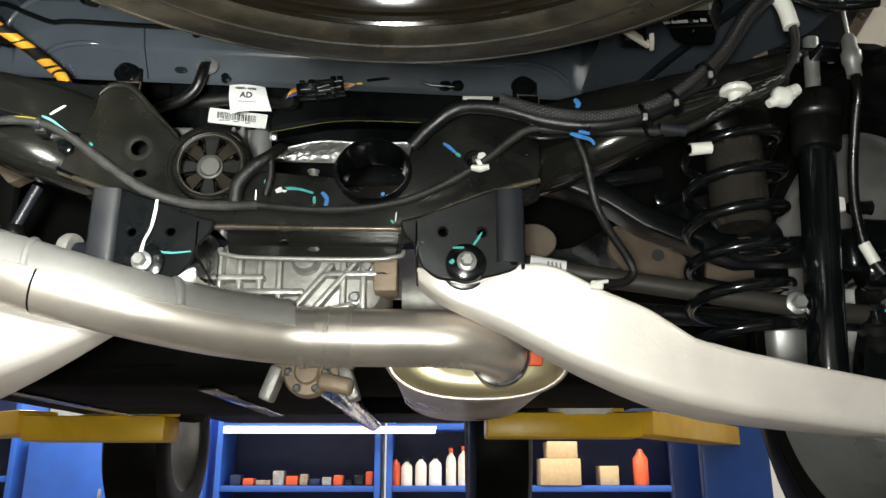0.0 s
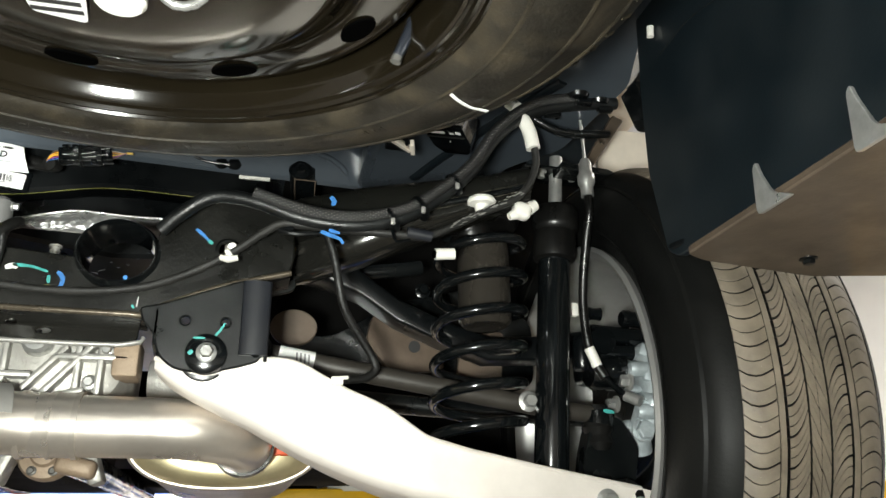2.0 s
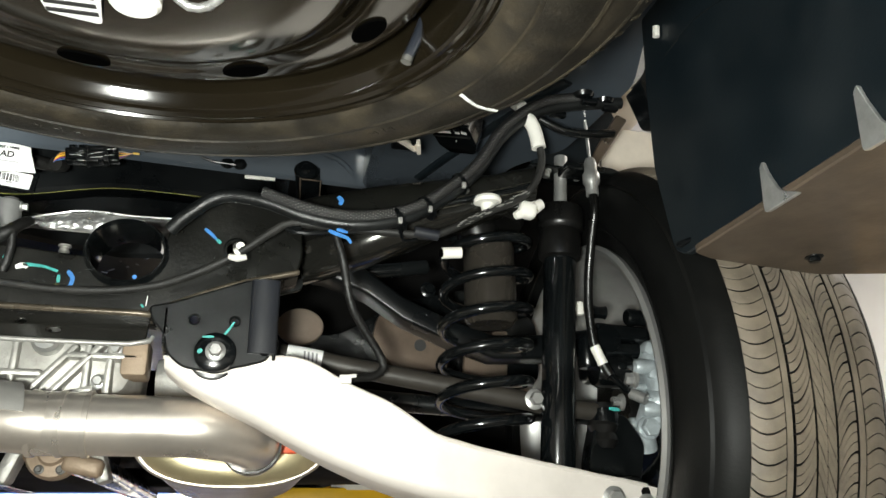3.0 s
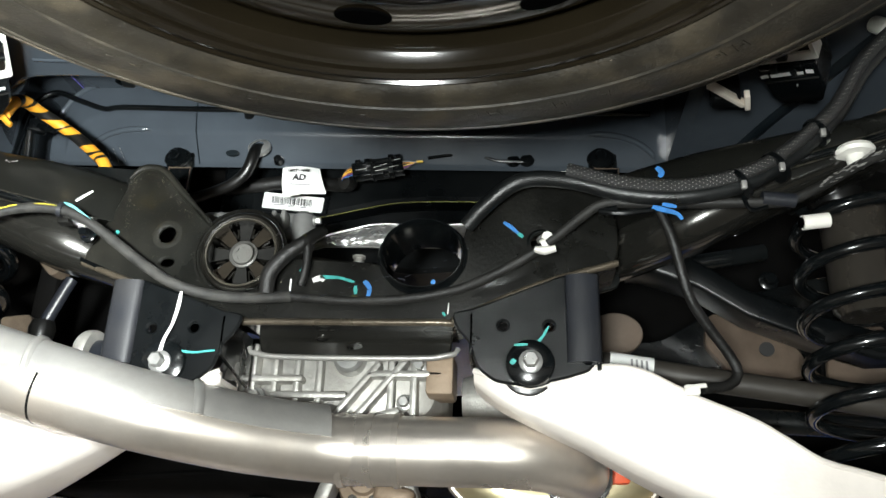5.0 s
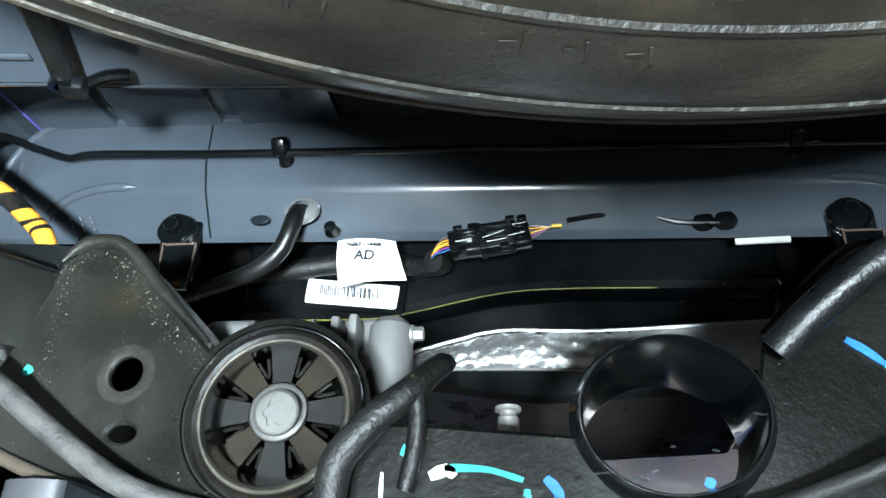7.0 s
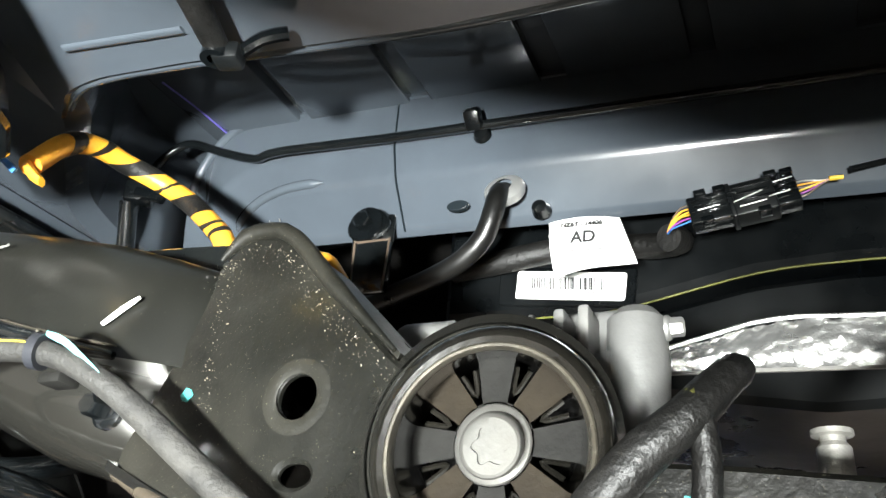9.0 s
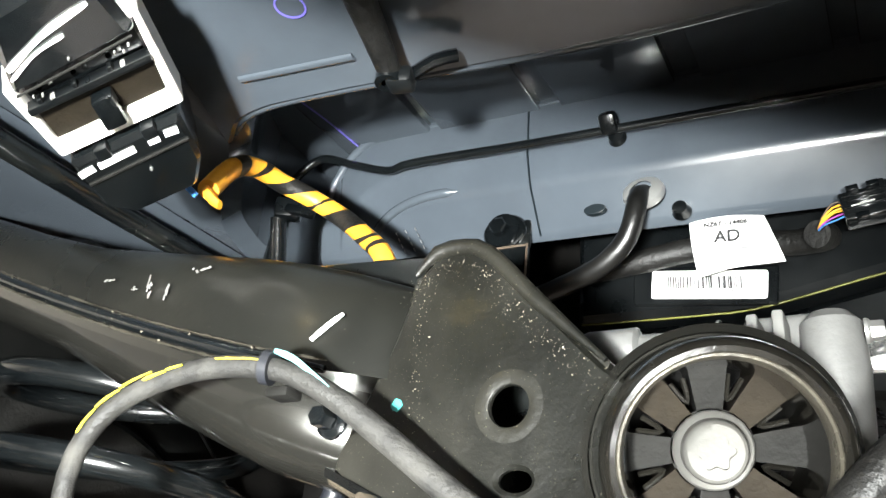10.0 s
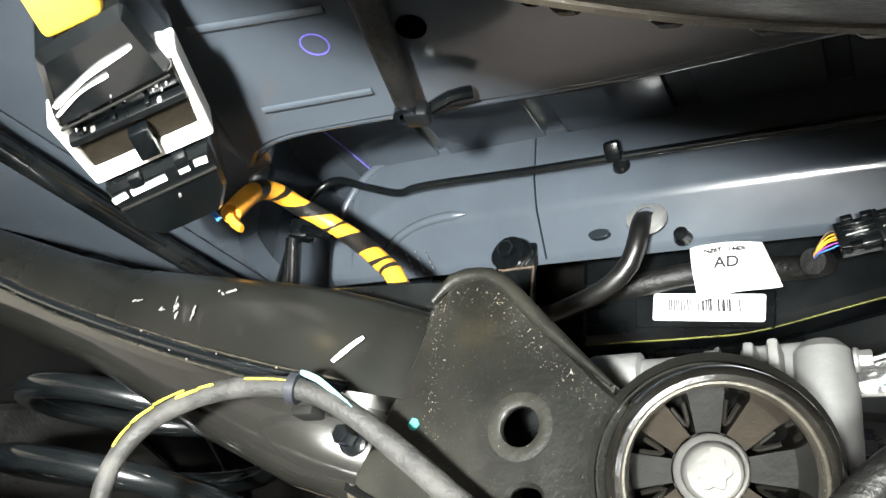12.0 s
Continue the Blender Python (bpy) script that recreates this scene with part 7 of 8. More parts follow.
def module(cx, cy, cz, ax, ay, az):
    """Electronic module with white frame, hung under the rail."""
    m = thing("control_module", (cx, cy, cz), "black control module in a white frame with plugs at both ends", "module", "control modules")
    # ax across, ay along, az up: the directions of the case
    base = Matrix.Translation((cx, cy, cz)) @ Matrix((ax, ay, az)).transposed().to_4x4()

    def put(sh):
        sh.v = [tuple(base @ Vector(v)) for v in sh.v]
        return sh
    # local: x across 0.1, y along (front +), z down towards the viewer
    part("case", put(Shape().plate(rounded([(-0.038, -0.07), (0.038, -0.07), (0.05, -0.035), (0.05, 0.09), (0.034, 0.116), (-0.026, 0.116), (-0.048, 0.094), (-0.05, -0.035)], 0.004), 0.045, 0.0, edge=0.004, to=lambda u, d, w: (u, w, d))), BLACK_GLOSS, m)
    fr = part("frame", put(Shape().plate(rounded([(-0.058, -0.034), (0.055, -0.046), (0.058, 0.036), (-0.052, 0.036)], 0.004), 0.016, -0.006, [[(-0.05, -0.032), (-0.047, 0.022), (0.049, 0.022), (0.05, -0.042)]], edge=0.001, to=lambda u, d, w: (u, w, d))), WHITE_PLASTIC, m, "cream white plastic frame")
    part("window", put(Shape().plate(rounded([(-0.047, -0.004), (0.048, -0.006), (0.048, 0.021), (-0.046, 0.021)], 0.001), 0.002, -0.003, edge=0.0006, to=lambda u, d, w: (u, w, d))), PAD_BROWN, m, "dark brown translucent cover")
    part("latch", put(Shape().box((0.003, 0.012, -0.008), (0.018, 0.028, 0.01), bevel=0.002)), BLACK_PLASTIC, m)
    part("ridge", put(Shape().box((0.0, -0.012, -0.005), (0.1, 0.006, 0.008), bevel=0.001)), BLACK_PLASTIC, m)
    for i in range(9):
        part("pin", put(Shape().box((-0.038 + 0.0095 * i, -0.017 + 0.003 * (i % 3), -0.006), (0.004, 0.004, 0.005), bevel=0.0008)), SHIELD if i in (1, 7) else BLACK_PLASTIC, m)
    part("connector_head", put(Shape().plate(rounded([(-0.05, -0.03), (0.05, -0.036), (0.036, -0.095), (-0.034, -0.088)], 0.006), 0.03, -0.014, edge=0.006, to=lambda u, d, w: (u, w, d))), BLACK_GLOSS, m)
    for k, (xa, ya, xb, yb) in enumerate(((-0.04, -0.052, 0.03, -0.070), (-0.042, -0.045, 0.006, -0.058))):
        part("white_stroke", put(stroke([(xa, ya, -0.0145), ((xa + xb) / 2, (ya + yb) / 2 - 0.003, -0.0145), (xb, yb, -0.0145)], 0.0045 - 0.0018 * k, (0, 0, -1))), WHITE_PEN, m, "white stroke on the connector head")
    part("front_cover", put(Shape().plate(rounded([(-0.049, 0.042), (0.050, 0.042), (0.051, 0.092), (0.036, 0.120), (-0.026, 0.120), (-0.047, 0.098)], 0.004), 0.03, -0.01, edge=0.004, to=lambda u, d, w: (u, w, d))), BLACK_GLOSS, m)
    for i, (x, w) in enumerate(((-0.04, 0.014), (-0.012, 0.034), (0.022, 0.01), (0.038, 0.012))):
        part("white_dab", put(Shape().box((x, 0.054 - 0.0006 * i, -0.0105), (w, 0.006, 0.0012), Matrix.Rotation(radians(4 * i - 6), 3, "Z"))), WHITE_PEN, m, "worn white paint dab")
    part("cover_lip", put(Shape().box((0.002, 0.066, -0.0105), (0.094, 0.0022, 0.003), Matrix.Rotation(radians(-1), 3, "Z"), bevel=0.0006)), PAD_GREY, m)
    for x in (-0.02, 0.022):
        part("snap", put(Shape().box((x, 0.044, -0.008), (0.012, 0.012, 0.008), bevel=0.0015)), BLACK_PLASTIC, m)
    part("small_rivet", put(Shape().lathe([(0, -0.0125), (0.0012, -0.012), (0.0018, -0.0095)], (0.008, 0.078, 0), "z", 10)), ZINC, m)
    for x, y in ((-0.036, -0.028), (-0.03, -0.026), (0.03, -0.032), (0.036, -0.03), (0.041, -0.033), (0.0, -0.042)):
        part("stud", put(Shape().lathe([(0, -0.0158), (0.0007, -0.0155), (0.001, -0.0135)], (x, y, 0), "z", 8)), SHIELD, m)
    part("head_seam", put(Shape().tube([(-0.046, -0.033, -0.0145), (0.0, -0.0355, -0.015), (0.046, -0.038, -0.0145)], 0.0009, 6, 0.01)), PAD_GREY, m)
    part("yellow_plug", put(Shape().box((0.0, -0.108, 0.004), (0.046, 0.036, 0.026), bevel=0.006, segments=3)), YELLOW_CAP, m, "yellow plug cap")
    return m


def orange_conduit():
    o = thing("orange_conduit", (-0.46, 1.0, 2.09), "orange high-voltage cable wound with black tape", "cable")
    line = [(-0.444, 0.932, 2.062), (-0.4545, 0.955, 2.094), (-0.4605, 0.975, 2.111), (-0.462, 0.995, 2.1175), (-0.4605, 1.014, 2.118), (-0.452, 1.03, 2.1155), (-0.442, 1.043, 2.1105), (-0.426, 1.047, 2.1), (-0.411, 1.047, 2.088), (-0.388, 1.043, 2.068), (-0.371, 1.037, 2.052), (-0.352, 1.032, 2.022)]
    part("sleeve", Shape().tube(line, [0.0074, 0.0076] + [0.0078] * 9 + [0.0076], 16, 0.006), ORANGE, o)
    pts, _ = smooth_line(line, 1, 0.004)
    n = len(pts)
    # slanting turns of tape: each ring's points lean forward on one side
    def wrap(i0, i1, r, lean):
        rings = []
        for c in np.linspace(i0, i1, 4):
            ring = []
            for q in np.linspace(0, 2 * math.pi, 16, endpoint=False):
                f = min(max(c + lean * math.sin(q + 0.6), 0), n - 1.01)
                k = int(f)
                p = pts[k] + (pts[k + 1] - pts[k]) * (f - k)
                t = pts[min(k + 1, n - 1)] - pts[max(k - 1, 0)]
                t = t / np.linalg.norm(t)
                u = np.array((0, 0, 1.0)) - t * t[2]
                u /= np.linalg.norm(u)
                ring.append(p + r * (math.cos(q) * np.cross(t, u) + math.sin(q) * u))
            rings.append(ring)
        return Shape().rings(rings, caps=False)
    for k, (a, b) in enumerate(((0.15, 0.21), (0.28, 0.31), (0.38, 0.45), (0.515, 0.53), (0.58, 0.68), (0.74, 0.765), (0.81, 0.83), (0.89, 0.94))):
        part("tape_band", wrap(a * n, b * n, 0.0082, 1.7 + 0.5 * (k % 3)), TAPE_GREY, o, "black tape band")
    part("torn_end", Shape().tube([(-0.4445, 0.931, 2.061), (-0.440, 0.9345, 2.055), (-0.4355, 0.9375, 2.0515)], [0.0074, 0.0076, 0.0055], 7, 0.004, 0.45), ORANGE, o)
    part("inner_wire", Shape().tube([(-0.45, 0.908, 2.066), (-0.45, 0.916, 2.060), (-0.444, 0.924, 2.053)], 0.0022, 6, 0.004), BLUE_PEN, o, "violet-blue inner wire")
    part("far_length", Shape().tube([(-0.372, 1.112, 2.052), (-0.362, 1.12, 2.071), (-0.348, 1.128, 2.076), (-0.336, 1.135, 2.06)], 0.008, 14, 0.005), ORANGE, o)
    part("tape_band", Shape().tube([(-0.356, 1.1235, 2.0745), (-0.351, 1.126, 2.0755)], 0.0086, 14, 0.003), TAPE_GREY, o, "black tape band")
    clip = part("clip", Shape().box((-0.495, 1.062, 2.126), (0.022, 0.014, 0.018), Matrix.Rotation(radians(30), 3, "Z"), bevel=0.002), BLACK_PLASTIC, o, "black plastic cable clip")
    part("clip_arm", Shape().box((-0.475, 1.055, 2.117), (0.03, 0.01, 0.008), Matrix.Rotation(radians(20), 3, "Y"), bevel=0.002), BLACK_PLASTIC, clip)
    part("clip_stem", Shape().tube([(-0.505, 1.062, 2.12), (-0.508, 1.075, 2.08), (-0.51, 1.08, 2.04)], 0.0075, 12, 0.01), BLACK_COAT, clip)


def taped_rod():
    r = thing("taped_rod", (-0.29, 0.92, 2.1), "black cloth-taped cable hanging from the rear panel", "cable")
    part("cable", Shape().tube([(-0.262, 0.70, 2.10), (-0.259, 0.80, 2.10), (-0.274, 0.86, 2.099), (-0.287, 0.908, 2.095)], [0.009, 0.010, 0.0085, 0.007], 14, 0.01), TAPE_GREY, r)
    part("end_clip", Shape().box((-0.283, 0.915, 2.092), (0.016, 0.014, 0.012), Matrix.Rotation(radians(15), 3, "Z"), bevel=0.003), BLACK_PLASTIC, r, "black plastic end clip")
    part("end_ring", Shape().lathe([(0.004, -0.003), (0.008, -0.003), (0.008, 0.003), (0.004, 0.003)], (-0.288, 0.91, 2.09), "z", 16), BLACK_GLOSS, r)
    part("clip_nose", Shape().tube([(-0.281, 0.918, 2.095), (-0.262, 0.916, 2.1), (-0.25, 0.921, 2.104)], 0.004, 8, 0.005), BLACK_PLASTIC, r)


def harness_right():
    h = thing("wiring_harness", (0.4, 0.87, 1.93), "black braided wiring harness tied along the subframe arm", "wiring harness")
    main = [(0.118, 0.905, 1.893), (0.140, 0.893, 1.912), (0.174, 0.882, 1.931), (0.219, 0.872, 1.925), (0.266, 0.868, 1.909), (0.31, 0.866, 1.902), (0.346, 0.865, 1.904), (0.39, 0.868, 1.917), (0.43, 0.872, 1.943), (0.481, 0.88, 1.992), (0.52, 0.88, 2.05), (0.57, 0.875, 2.09), (0.637, 0.872, 2.108), (0.69, 0.87, 2.115)]
    part("loom", Shape().tube(main, 0.0082, 16, 0.01), LOOM, h)
    off = [(x, y - 0.006, z + 0.008) for x, y, z in main[3:13]]
    part("braid", Shape().tube(off, 0.0072, 16, 0.01), BRAID, h, "grey braided sleeve")
    # fine braid knots
    pts, _ = smooth_line(off, 1, 0.0032)
    k = Shape()
    for i, p in enumerate(pts):
        for q in range(3):
            a = -0.9 + q * 0.55 + (0.27 if i % 2 else 0)
            k.box((p[0], p[1] - 0.0072 * math.cos(a), p[2] + 0.0072 * math.sin(a)), (0.0009, 0.0004, 0.0006))
    tagged(part("braid_knots", k, CAST, h), kind="stuff")
    lower = [(-0.06, 0.916, 1.823), (0.0, 0.915, 1.8175), (0.06, 0.914, 1.819), (0.10, 0.912, 1.825), (0.124, 0.908, 1.831), (0.164, 0.896, 1.846), (0.20, 0.892, 1.868), (0.235, 0.888, 1.895), (0.255, 0.884, 1.905), (0.292, 0.88, 1.902), (0.387, 0.878, 1.9), (0.429, 0.88, 1.903), (0.494, 0.882, 1.938), (0.548, 0.88, 1.968), (0.571, 0.878, 2.012), (0.566, 0.876, 2.056)]
    part("branch", Shape().tube(lower, [0.0058] * 7 + [0.006] * 9, 14, 0.01, 0.8), TAPE_DULL, h, "cloth taped branch")
    part("white_sleeve", Shape().tube([(0.568, 0.876, 2.035), (0.563, 0.876, 2.062), (0.553, 0.878, 2.085)], 0.0095, 16, 0.006), WHITE_PLASTIC, h, "white sleeve")
    part("white_sleeve", Shape().tube([(0.553, 0.886, 2.098), (0.547, 0.90, 2.115)], 0.009, 16, 0.006), WHITE_PLASTIC, h, "white sleeve")
    for x, y, z, r in ((0.378, 0.867, 1.913, 0.021), (0.415, 0.87, 1.932, 0.021), (0.46, 0.877, 1.972, 0.019)):
        part("cable_tie", Shape().tube([(x - 0.002, y, z - 0.001), (x + 0.002, y, z + 0.002)], r * 0.78, 18, 0.002), BLACK_PLASTIC, h, "black cable tie")
        part("tie_head", Shape().box((x, y - r * 0.8, z - 0.008), (0.005, 0.005, 0.008), bevel=0.001), SHIELD, h)
    part("tie_tail", Shape().tube([(0.38, 0.865, 1.90), (0.385, 0.862, 1.885), (0.40, 0.862, 1.888)], 0.002, 6, 0.004), BLACK_PLASTIC, h)
    # white clip holding the branch on the gusset
    part("clip_pin", Shape().tube([(0.1935, 0.928, 1.886), (0.196, 0.905, 1.879), (0.1985, 0.887, 1.872)], [0.005, 0.0042, 0.0055], 12, 0.005), SHIELD, h, "grey clip pin")
    part("white_clip", Shape().tube([(0.187, 0.8885, 1.8595), (0.1955, 0.8865, 1.8575), (0.206, 0.886, 1.8595)], [0.0045, 0.0062, 0.0045], 12, 0.003, 0.7), WHITE_PLASTIC, h, "white plastic clip")
    part("clip_band", Shape().tube([(0.1945, 0.8905, 1.8635), (0.1985, 0.889, 1.866)], 0.0071, 16, 0.002), WHITE_PLASTIC, h, "white clip band")
    part("white_fixing", Shape().lathe([(0, -0.016), (0.008, -0.016), (0.009, -0.004), (0.017, -0.003), (0.019, 0.001), (0.017, 0.005), (0.010, 0.008), (0, 0.009)], (0.502, 0.9, 1.962), "z", 20), WHITE_PLASTIC, h, "white plastic mushroom fixing")
    cap = Shape().box((0.553, 0.892, 1.951), (0.024, 0.02, 0.022), Matrix.Rotation(radians(12), 3, "Y"), bevel=0.007, segments=3)
    cap.tube([(0.563, 0.892, 1.956), (0.573, 0.892, 1.962)], [0.009, 0.007], 12, 0.004)
    cap.tube([(0.544, 0.892, 1.946), (0.536, 0.892, 1.942)], [0.007, 0.005], 12, 0.004)
    part("white_fixing", cap, WHITE_PLASTIC, h, "white plastic cap")
    part("white_fixing", Shape().tube([(0.437, 0.886, 1.8815), (0.461, 0.886, 1.884)], 0.0072, 14, 0.006), WHITE_PLASTIC, h, "white tube end")
    part("fixing_hole", Shape().tube([(0.4355, 0.8855, 1.8815), (0.4375, 0.886, 1.8817)], 0.0052, 12, 0.002), HOLE_BLACK, h, "black disc painted in for the tube's hollow end")
    # shine on the tape's creases, put in as steel-coloured slivers
    random.seed(41)
    creases = Shape()
    line, _ = smooth_line([(0.455, 0.874, 1.914), (0.494, 0.874, 1.938), (0.548, 0.872, 1.968)], 1, 0.003)
    for q in line:
        creases.box((q[0], q[1], q[2] + random.uniform(-0.004, 0.005)), (random.uniform(0.002, 0.009), 0.0006, random.uniform(0.0004, 0.0014)), Matrix.Rotation(random.uniform(-0.8, -0.2), 3, "Y"))
    tagged(part("tape_creases", creases, SHIELD, h, "pale slivers painting in shine on tape creases"), kind="stuff")
    part("silver_plug", Shape().tube([(0.40, 0.875, 1.903), (0.43, 0.876, 1.9)], 0.0068, 14, 0.01), PANEL_GREY, h, "dull grey plug")
    # loose ends with blue tape by the tube
    part("loose_wire", Shape().tube([(0.265, 0.88, 1.898), (0.25, 0.876, 1.893), (0.27, 0.872, 1.889), (0.3, 0.874, 1.893), (0.33, 0.876, 1.897)], 0.003, 8, 0.006), BLACK_PLASTIC, h)
    part("blue_tape", stroke([(0.296, 0.862, 1.890), (0.306, 0.861, 1.886), (0.318, 0.861, 1.882), (0.322, 0.861, 1.876)], 0.005, (0, -1, 0)), BLUE_PEN, h, "blue tape end")
    part("blue_tape", stroke([(0.305, 0.861, 1.892), (0.318, 0.861, 1.889)], 0.004, (0, -1, 0)), BLUE_PEN, h, "blue tape end")
    # thin sensor wire down to the arm
    single("sensor_wire", Shape().tube([(0.305, 0.878, 1.893), (0.315, 0.88, 1.865), (0.328, 0.895, 1.815), (0.345, 0.91, 1.79), (0.366, 0.925, 1.765), (0.374, 0.93, 1.748), (0.362, 0.925, 1.735), (0.335, 0.912, 1.729)], 0.005, 10, 0.008), TAPE_GREY, (0.34, 0.9, 1.8), "thin dark sensor wire looping down to the arm", "wire")
    br = thing("cream_bracket", (0.4, 0.93, 2.055), "cream plastic bracket edge beside the cross beam", "bracket")
    part("long_edge", Shape().box((0.396, 0.932, 2.056), (0.062, 0.006, 0.01), Matrix.Rotation(radians(42), 3, "Z"), bevel=0.001), CREAM, br)
    part("short_edge", Shape().box((0.4205, 0.943, 2.054), (0.006, 0.028, 0.01), Matrix.Rotation(radians(-14), 3, "Z"), bevel=0.001), CREAM, br)
    part("stay", Shape().box((0.40, 0.95, 2.085), (0.03, 0.02, 0.06), bevel=0.003), BLACK_PLASTIC, br)
    single("brake_hose_bracket", Shape().plate(rounded([(0.63, 2.05), (0.70, 2.046), (0.712, 2.041), (0.70, 2.036), (0.63, 2.04)], 0.003), 0.965, 0.93), BLACK_COAT, (0.66, 0.95, 2.04), "black bracket holding the brake hose", "bracket")
    b = thing("brake_hose", (0.68, 0.95, 2.0), "black brake hose with silver end fittings", "hose")
    part("hose", Shape().tube([(0.664, 0.926, 2.005), (0.664, 0.925, 1.975), (0.664, 0.941, 1.943), (0.664, 0.963, 1.885), (0.666, 0.973, 1.839), (0.674, 0.978, 1.79), (0.69, 0.974, 1.757)], 0.0062, 12, 0.01), SOFT_BLACK, b)
    part("fitting", Shape().lathe([(0, 2.055), (0.006, 2.055), (0.009, 2.048), (0.009, 2.035), (0.012, 2.03), (0.012, 2.018), (0.009, 2.012), (0.009, 1.998), (0, 1.998)], (0.664, 0.927, 0), "z", 16), ZINC, b)
    part("line", Shape().tube([(0.664, 0.927, 2.05), (0.6635, 0.928, 2.085), (0.663, 0.929, 2.118)], 0.0025, 8, 0.006), ZINC, b)
    part("lower_line", Shape().tube([(0.69, 0.974, 1.757), (0.705, 0.976, 1.745), (0.722, 0.982, 1.735)], 0.0045, 10, 0.006), BLACK_PLASTIC, b)
    part("white_band", Shape().tube([(0.672, 0.9775, 1.797), (0.682, 0.9765, 1.772)], 0.0072, 12, 0.006), WHITE_PLASTIC, b, "white band")
    part("fitting", Shape().tube([(0.722, 0.982, 1.735), (0.735, 0.966, 1.725)], 0.0075, 12, 0.006), ZINC, b)
    part("sensor", Shape().box((0.672, 1.02, 1.862), (0.012, 0.012, 0.02), bevel=0.003), WHITE_PLASTIC, b, "white sensor plug")
    # fixings on the right rail
    for x, y in ((0.63, 0.86), (0.60, 0.90), (0.665, 0.87)):
        r = thing("rail_clip", (x, y, 2.118), "black plastic harness clip pressed into the rail", "clip", "rail clips")
        part("head", Shape().lathe([(0, 2.108), (0.012, 2.109), (0.015, 2.114), (0.006, 2.119)], (x, y, 0), "z", 20), BLACK_PLASTIC, r)
        part("fin", Shape().box((x + 0.008, y, 2.104), (0.022, 0.01, 0.008), bevel=0.002), BLACK_PLASTIC, r)
    single("rail_hose", Shape().tube([(0.575, 0.885, 2.085), (0.61, 0.885, 2.07), (0.65, 0.888, 2.072), (0.685, 0.89, 2.078)], 0.006, 12, 0.01), BLACK_COAT, (0.62, 0.886, 2.07), "short black hose below the rail", "hose")
    single("wing_bracket", Shape().plate(rounded([(0.68, 2.11), (0.73, 2.105), (0.735, 2.06), (0.70, 2.055)], 0.008), 0.84, 0.80), BLACK_PLASTIC, (0.7, 0.82, 2.08), "black plastic bracket at the wing's edge", "bracket")


TRACER = material("yellow_tracer_paint", (0.5, 0.42, 0.03), 0.6, 0.0, 0.5, 60, 0.3, (0.05, 0.05, 0.03), 0.8, 40)


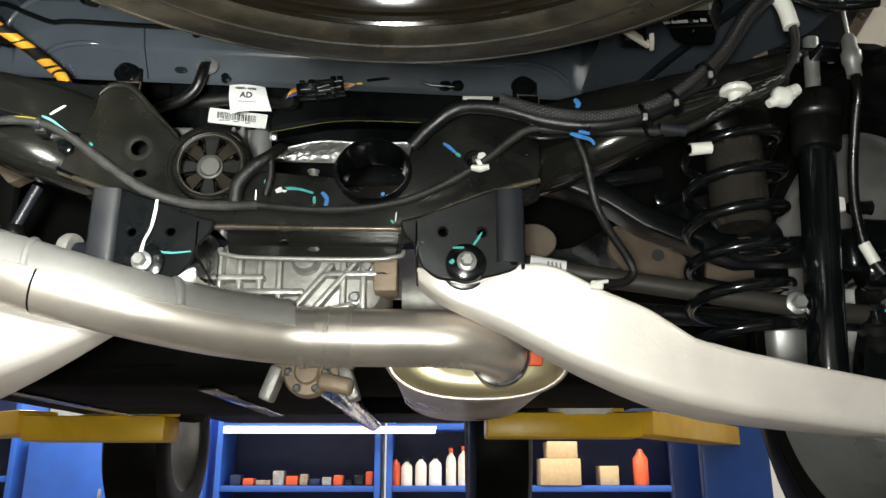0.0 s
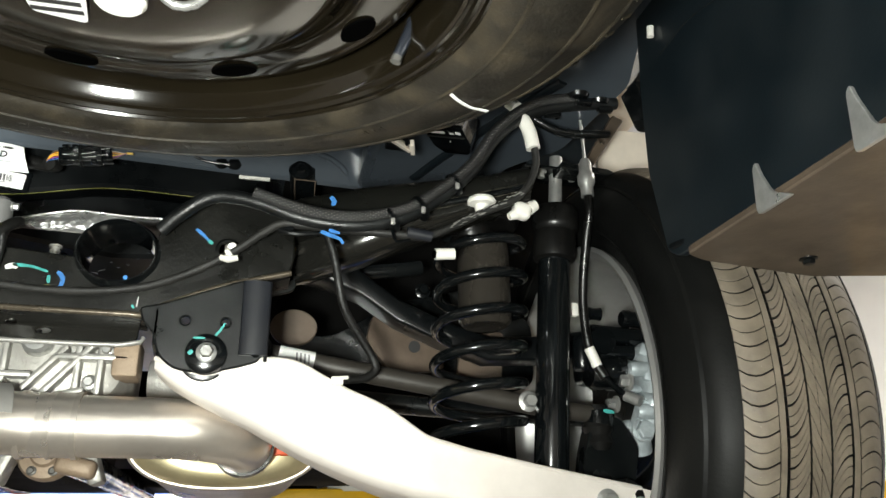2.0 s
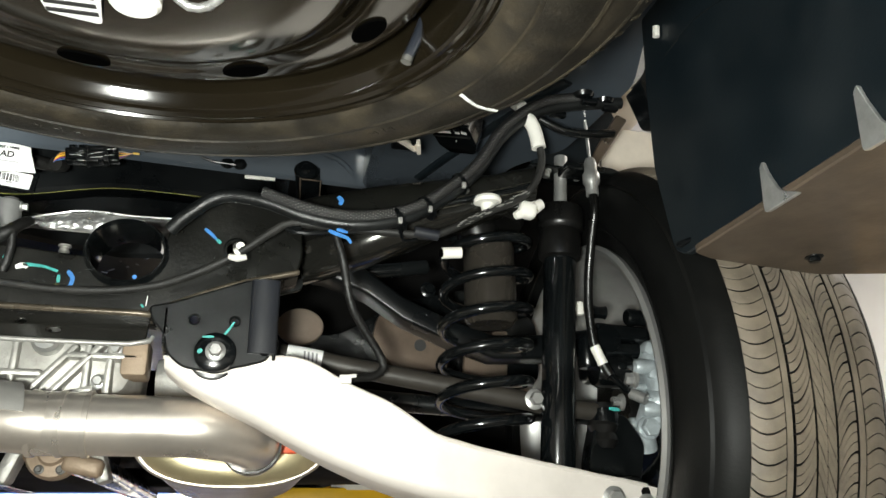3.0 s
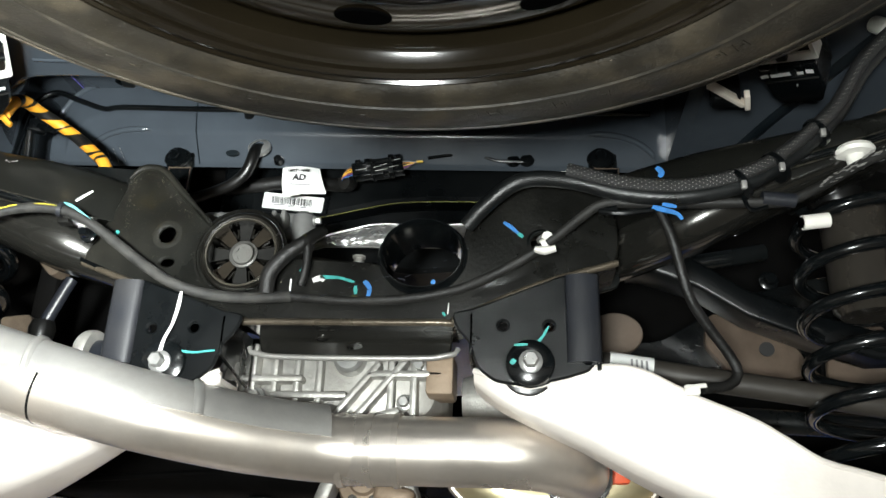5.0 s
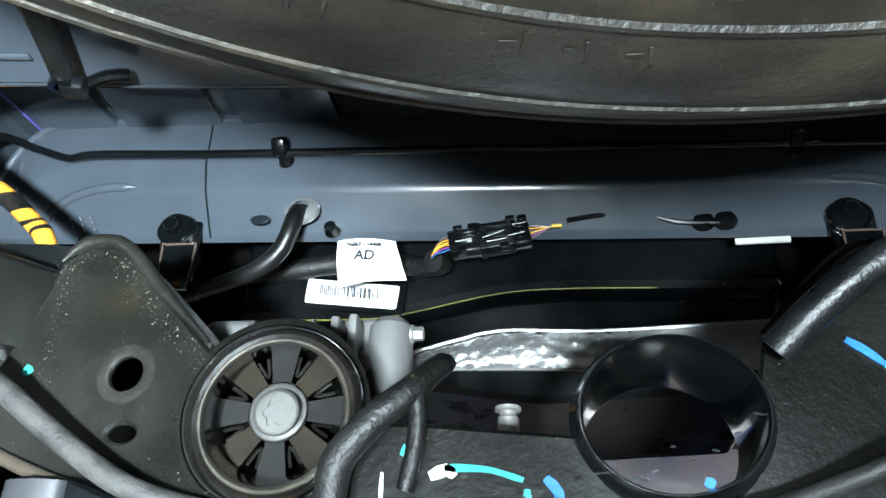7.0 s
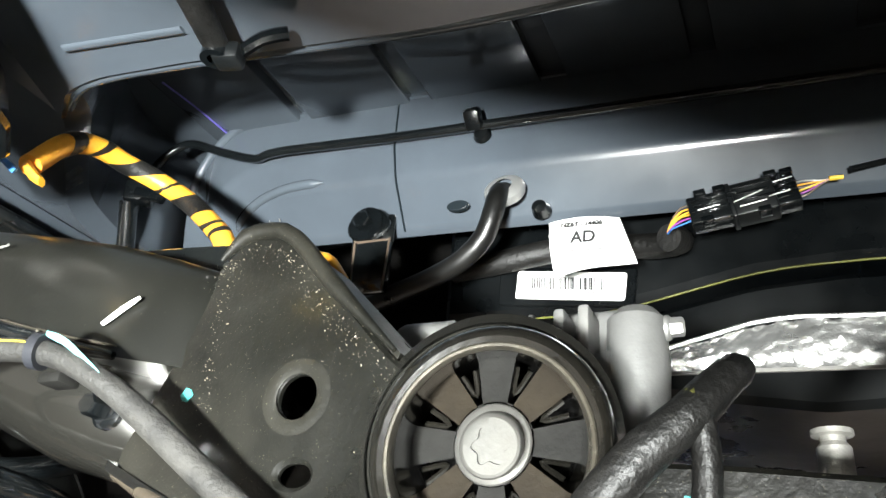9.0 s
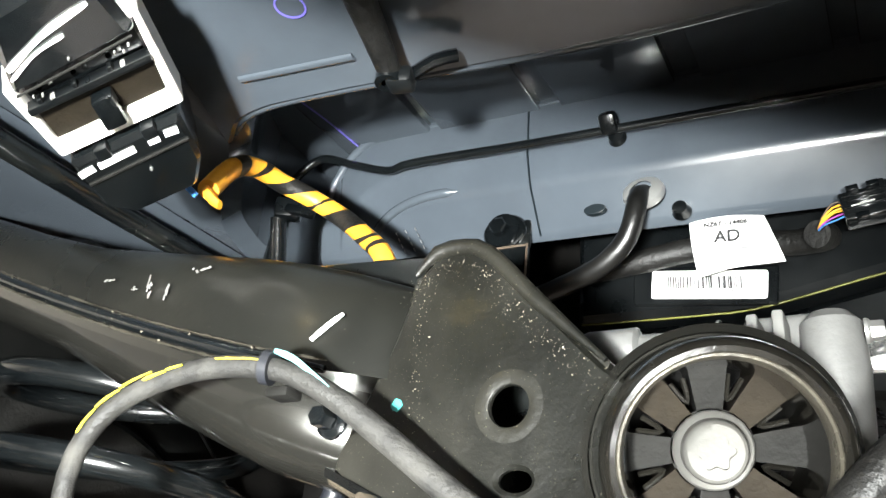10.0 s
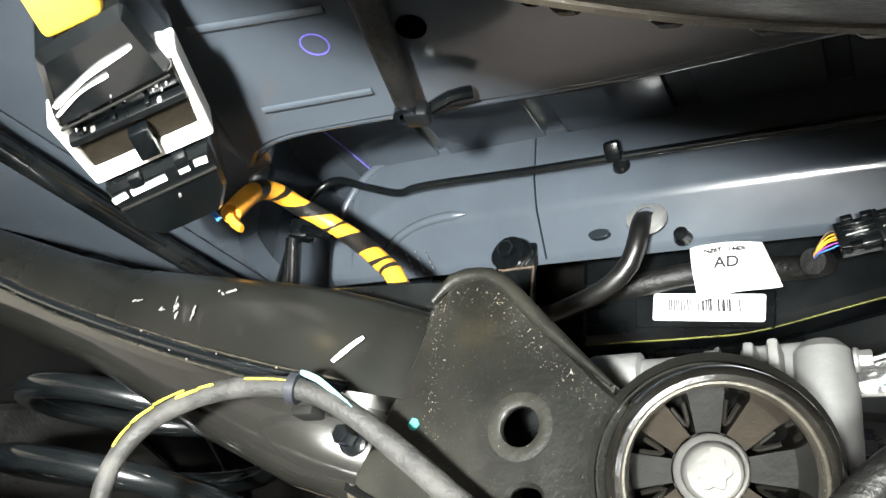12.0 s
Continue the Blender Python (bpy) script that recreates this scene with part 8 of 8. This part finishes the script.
def harness_left():
    h = thing("wiring_harness", (-0.3, 0.89, 1.87), "grey dusty cloth-taped wiring harness with a yellow tracer", "wiring harness")
    line = [(-0.405, 0.90, 1.70), (-0.405, 0.885, 1.76), (-0.405, 0.87, 1.815), (-0.402, 0.86, 1.858), (-0.388, 0.858, 1.882), (-0.366, 0.862, 1.898), (-0.335, 0.868, 1.907), (-0.301, 0.876, 1.9065), (-0.275, 0.883, 1.896), (-0.25, 0.892, 1.879), (-0.22, 0.90, 1.857), (-0.185, 0.905, 1.836), (-0.15, 0.913, 1.826), (-0.11, 0.915, 1.822), (-0.06, 0.916, 1.823)]
    part("loom", Shape().tube(line, [0.0048] * 6 + [0.0052] * 3 + [0.0058] * 6, 14, 0.008), DUSTY_TAPE, h)
    random.seed(9)
    pts, _ = smooth_line(line[3:9], 1, 0.004)
    for i in range(4, len(pts) - 5, 3):
        if random.random() < 0.75:
            q = pts[i : i + random.choice((3, 4, 5))] + np.array((0, -0.0057, 0.0012 + random.gauss(0, 0.0012)))
            part("tracer", stroke([tuple(p) for p in q], random.uniform(0.0006, 0.0016), (0, -1, 0)), TRACER, h, "yellow tracer paint")
    part("cable_tie", Shape().tube([(-0.306, 0.8745, 1.9075), (-0.302, 0.8758, 1.907)], 0.0080, 16, 0.002), PANEL_GREY, h, "grey cable tie")
    part("tie_foot", Shape().box((-0.305, 0.889, 1.899), (0.013, 0.012, 0.005), bevel=0.0015), PAD_GREY, h, "dull grey tie foot")
    # short branch that loops up over the sheet
    part("branch", Shape().tube([(-0.086, 0.912, 1.826), (-0.083, 0.907, 1.845), (-0.073, 0.905, 1.858), (-0.062, 0.905, 1.869), (-0.050, 0.907, 1.879), (-0.0425, 0.913, 1.889), (-0.036, 0.92, 1.897), (-0.0335, 0.925, 1.8985)], [0.0078, 0.0082, 0.0078, 0.0076, 0.0072, 0.0066, 0.006, 0.0035], 14, 0.005), TAPE_GREY, h, "black taped branch")
    part("yellow_tape", Shape().tube([(-0.0485, 0.9075, 1.8815), (-0.0465, 0.909, 1.8835)], 0.0064, 14, 0.003), YELLOW_LINE, h, "yellow tape mark")
    part("branch_stub", Shape().tube([(-0.047, 0.907, 1.88), (-0.046, 0.91, 1.866), (-0.048, 0.913, 1.85), (-0.052, 0.916, 1.835)], 0.0045, 10, 0.004), TAPE_GREY, h)
    # crease shine on the black tape, put in as grey slivers
    tape = Shape()
    random.seed(5)
    for i in range(34):
        x = -0.16 + 0.0085 * i + random.uniform(-0.003, 0.003)
        z = 1.823 + 0.03 * ((x + 0.06) ** 2) / 0.02 + random.uniform(-0.006, 0.004)
        tape.box((x, 0.9085, z), (random.choice((0.001, 0.002, 0.003, 0.007)), 0.0006, random.uniform(0.0004, 0.0011)), Matrix.Rotation(random.uniform(-0.5, 0.5), 3, "Y"))
    tagged(part("tape_creases", tape, PANEL_GREY, h, "grey slivers painting in shine on black tape"), kind="stuff")


body_fittings()
module(-0.3944, 0.8077, 2.042, (0.61, 0.155, 0.28), (-0.43, 0.757, 0.0), (-0.21, -0.153, 0.714))
module(0.43, 0.86, 2.07, (0.451, -0.387, -0.212), (0.492, 0.888, 0.0), (0.227, -0.126, 0.714))
orange_conduit()
taped_rod()
harness_right()
harness_left()
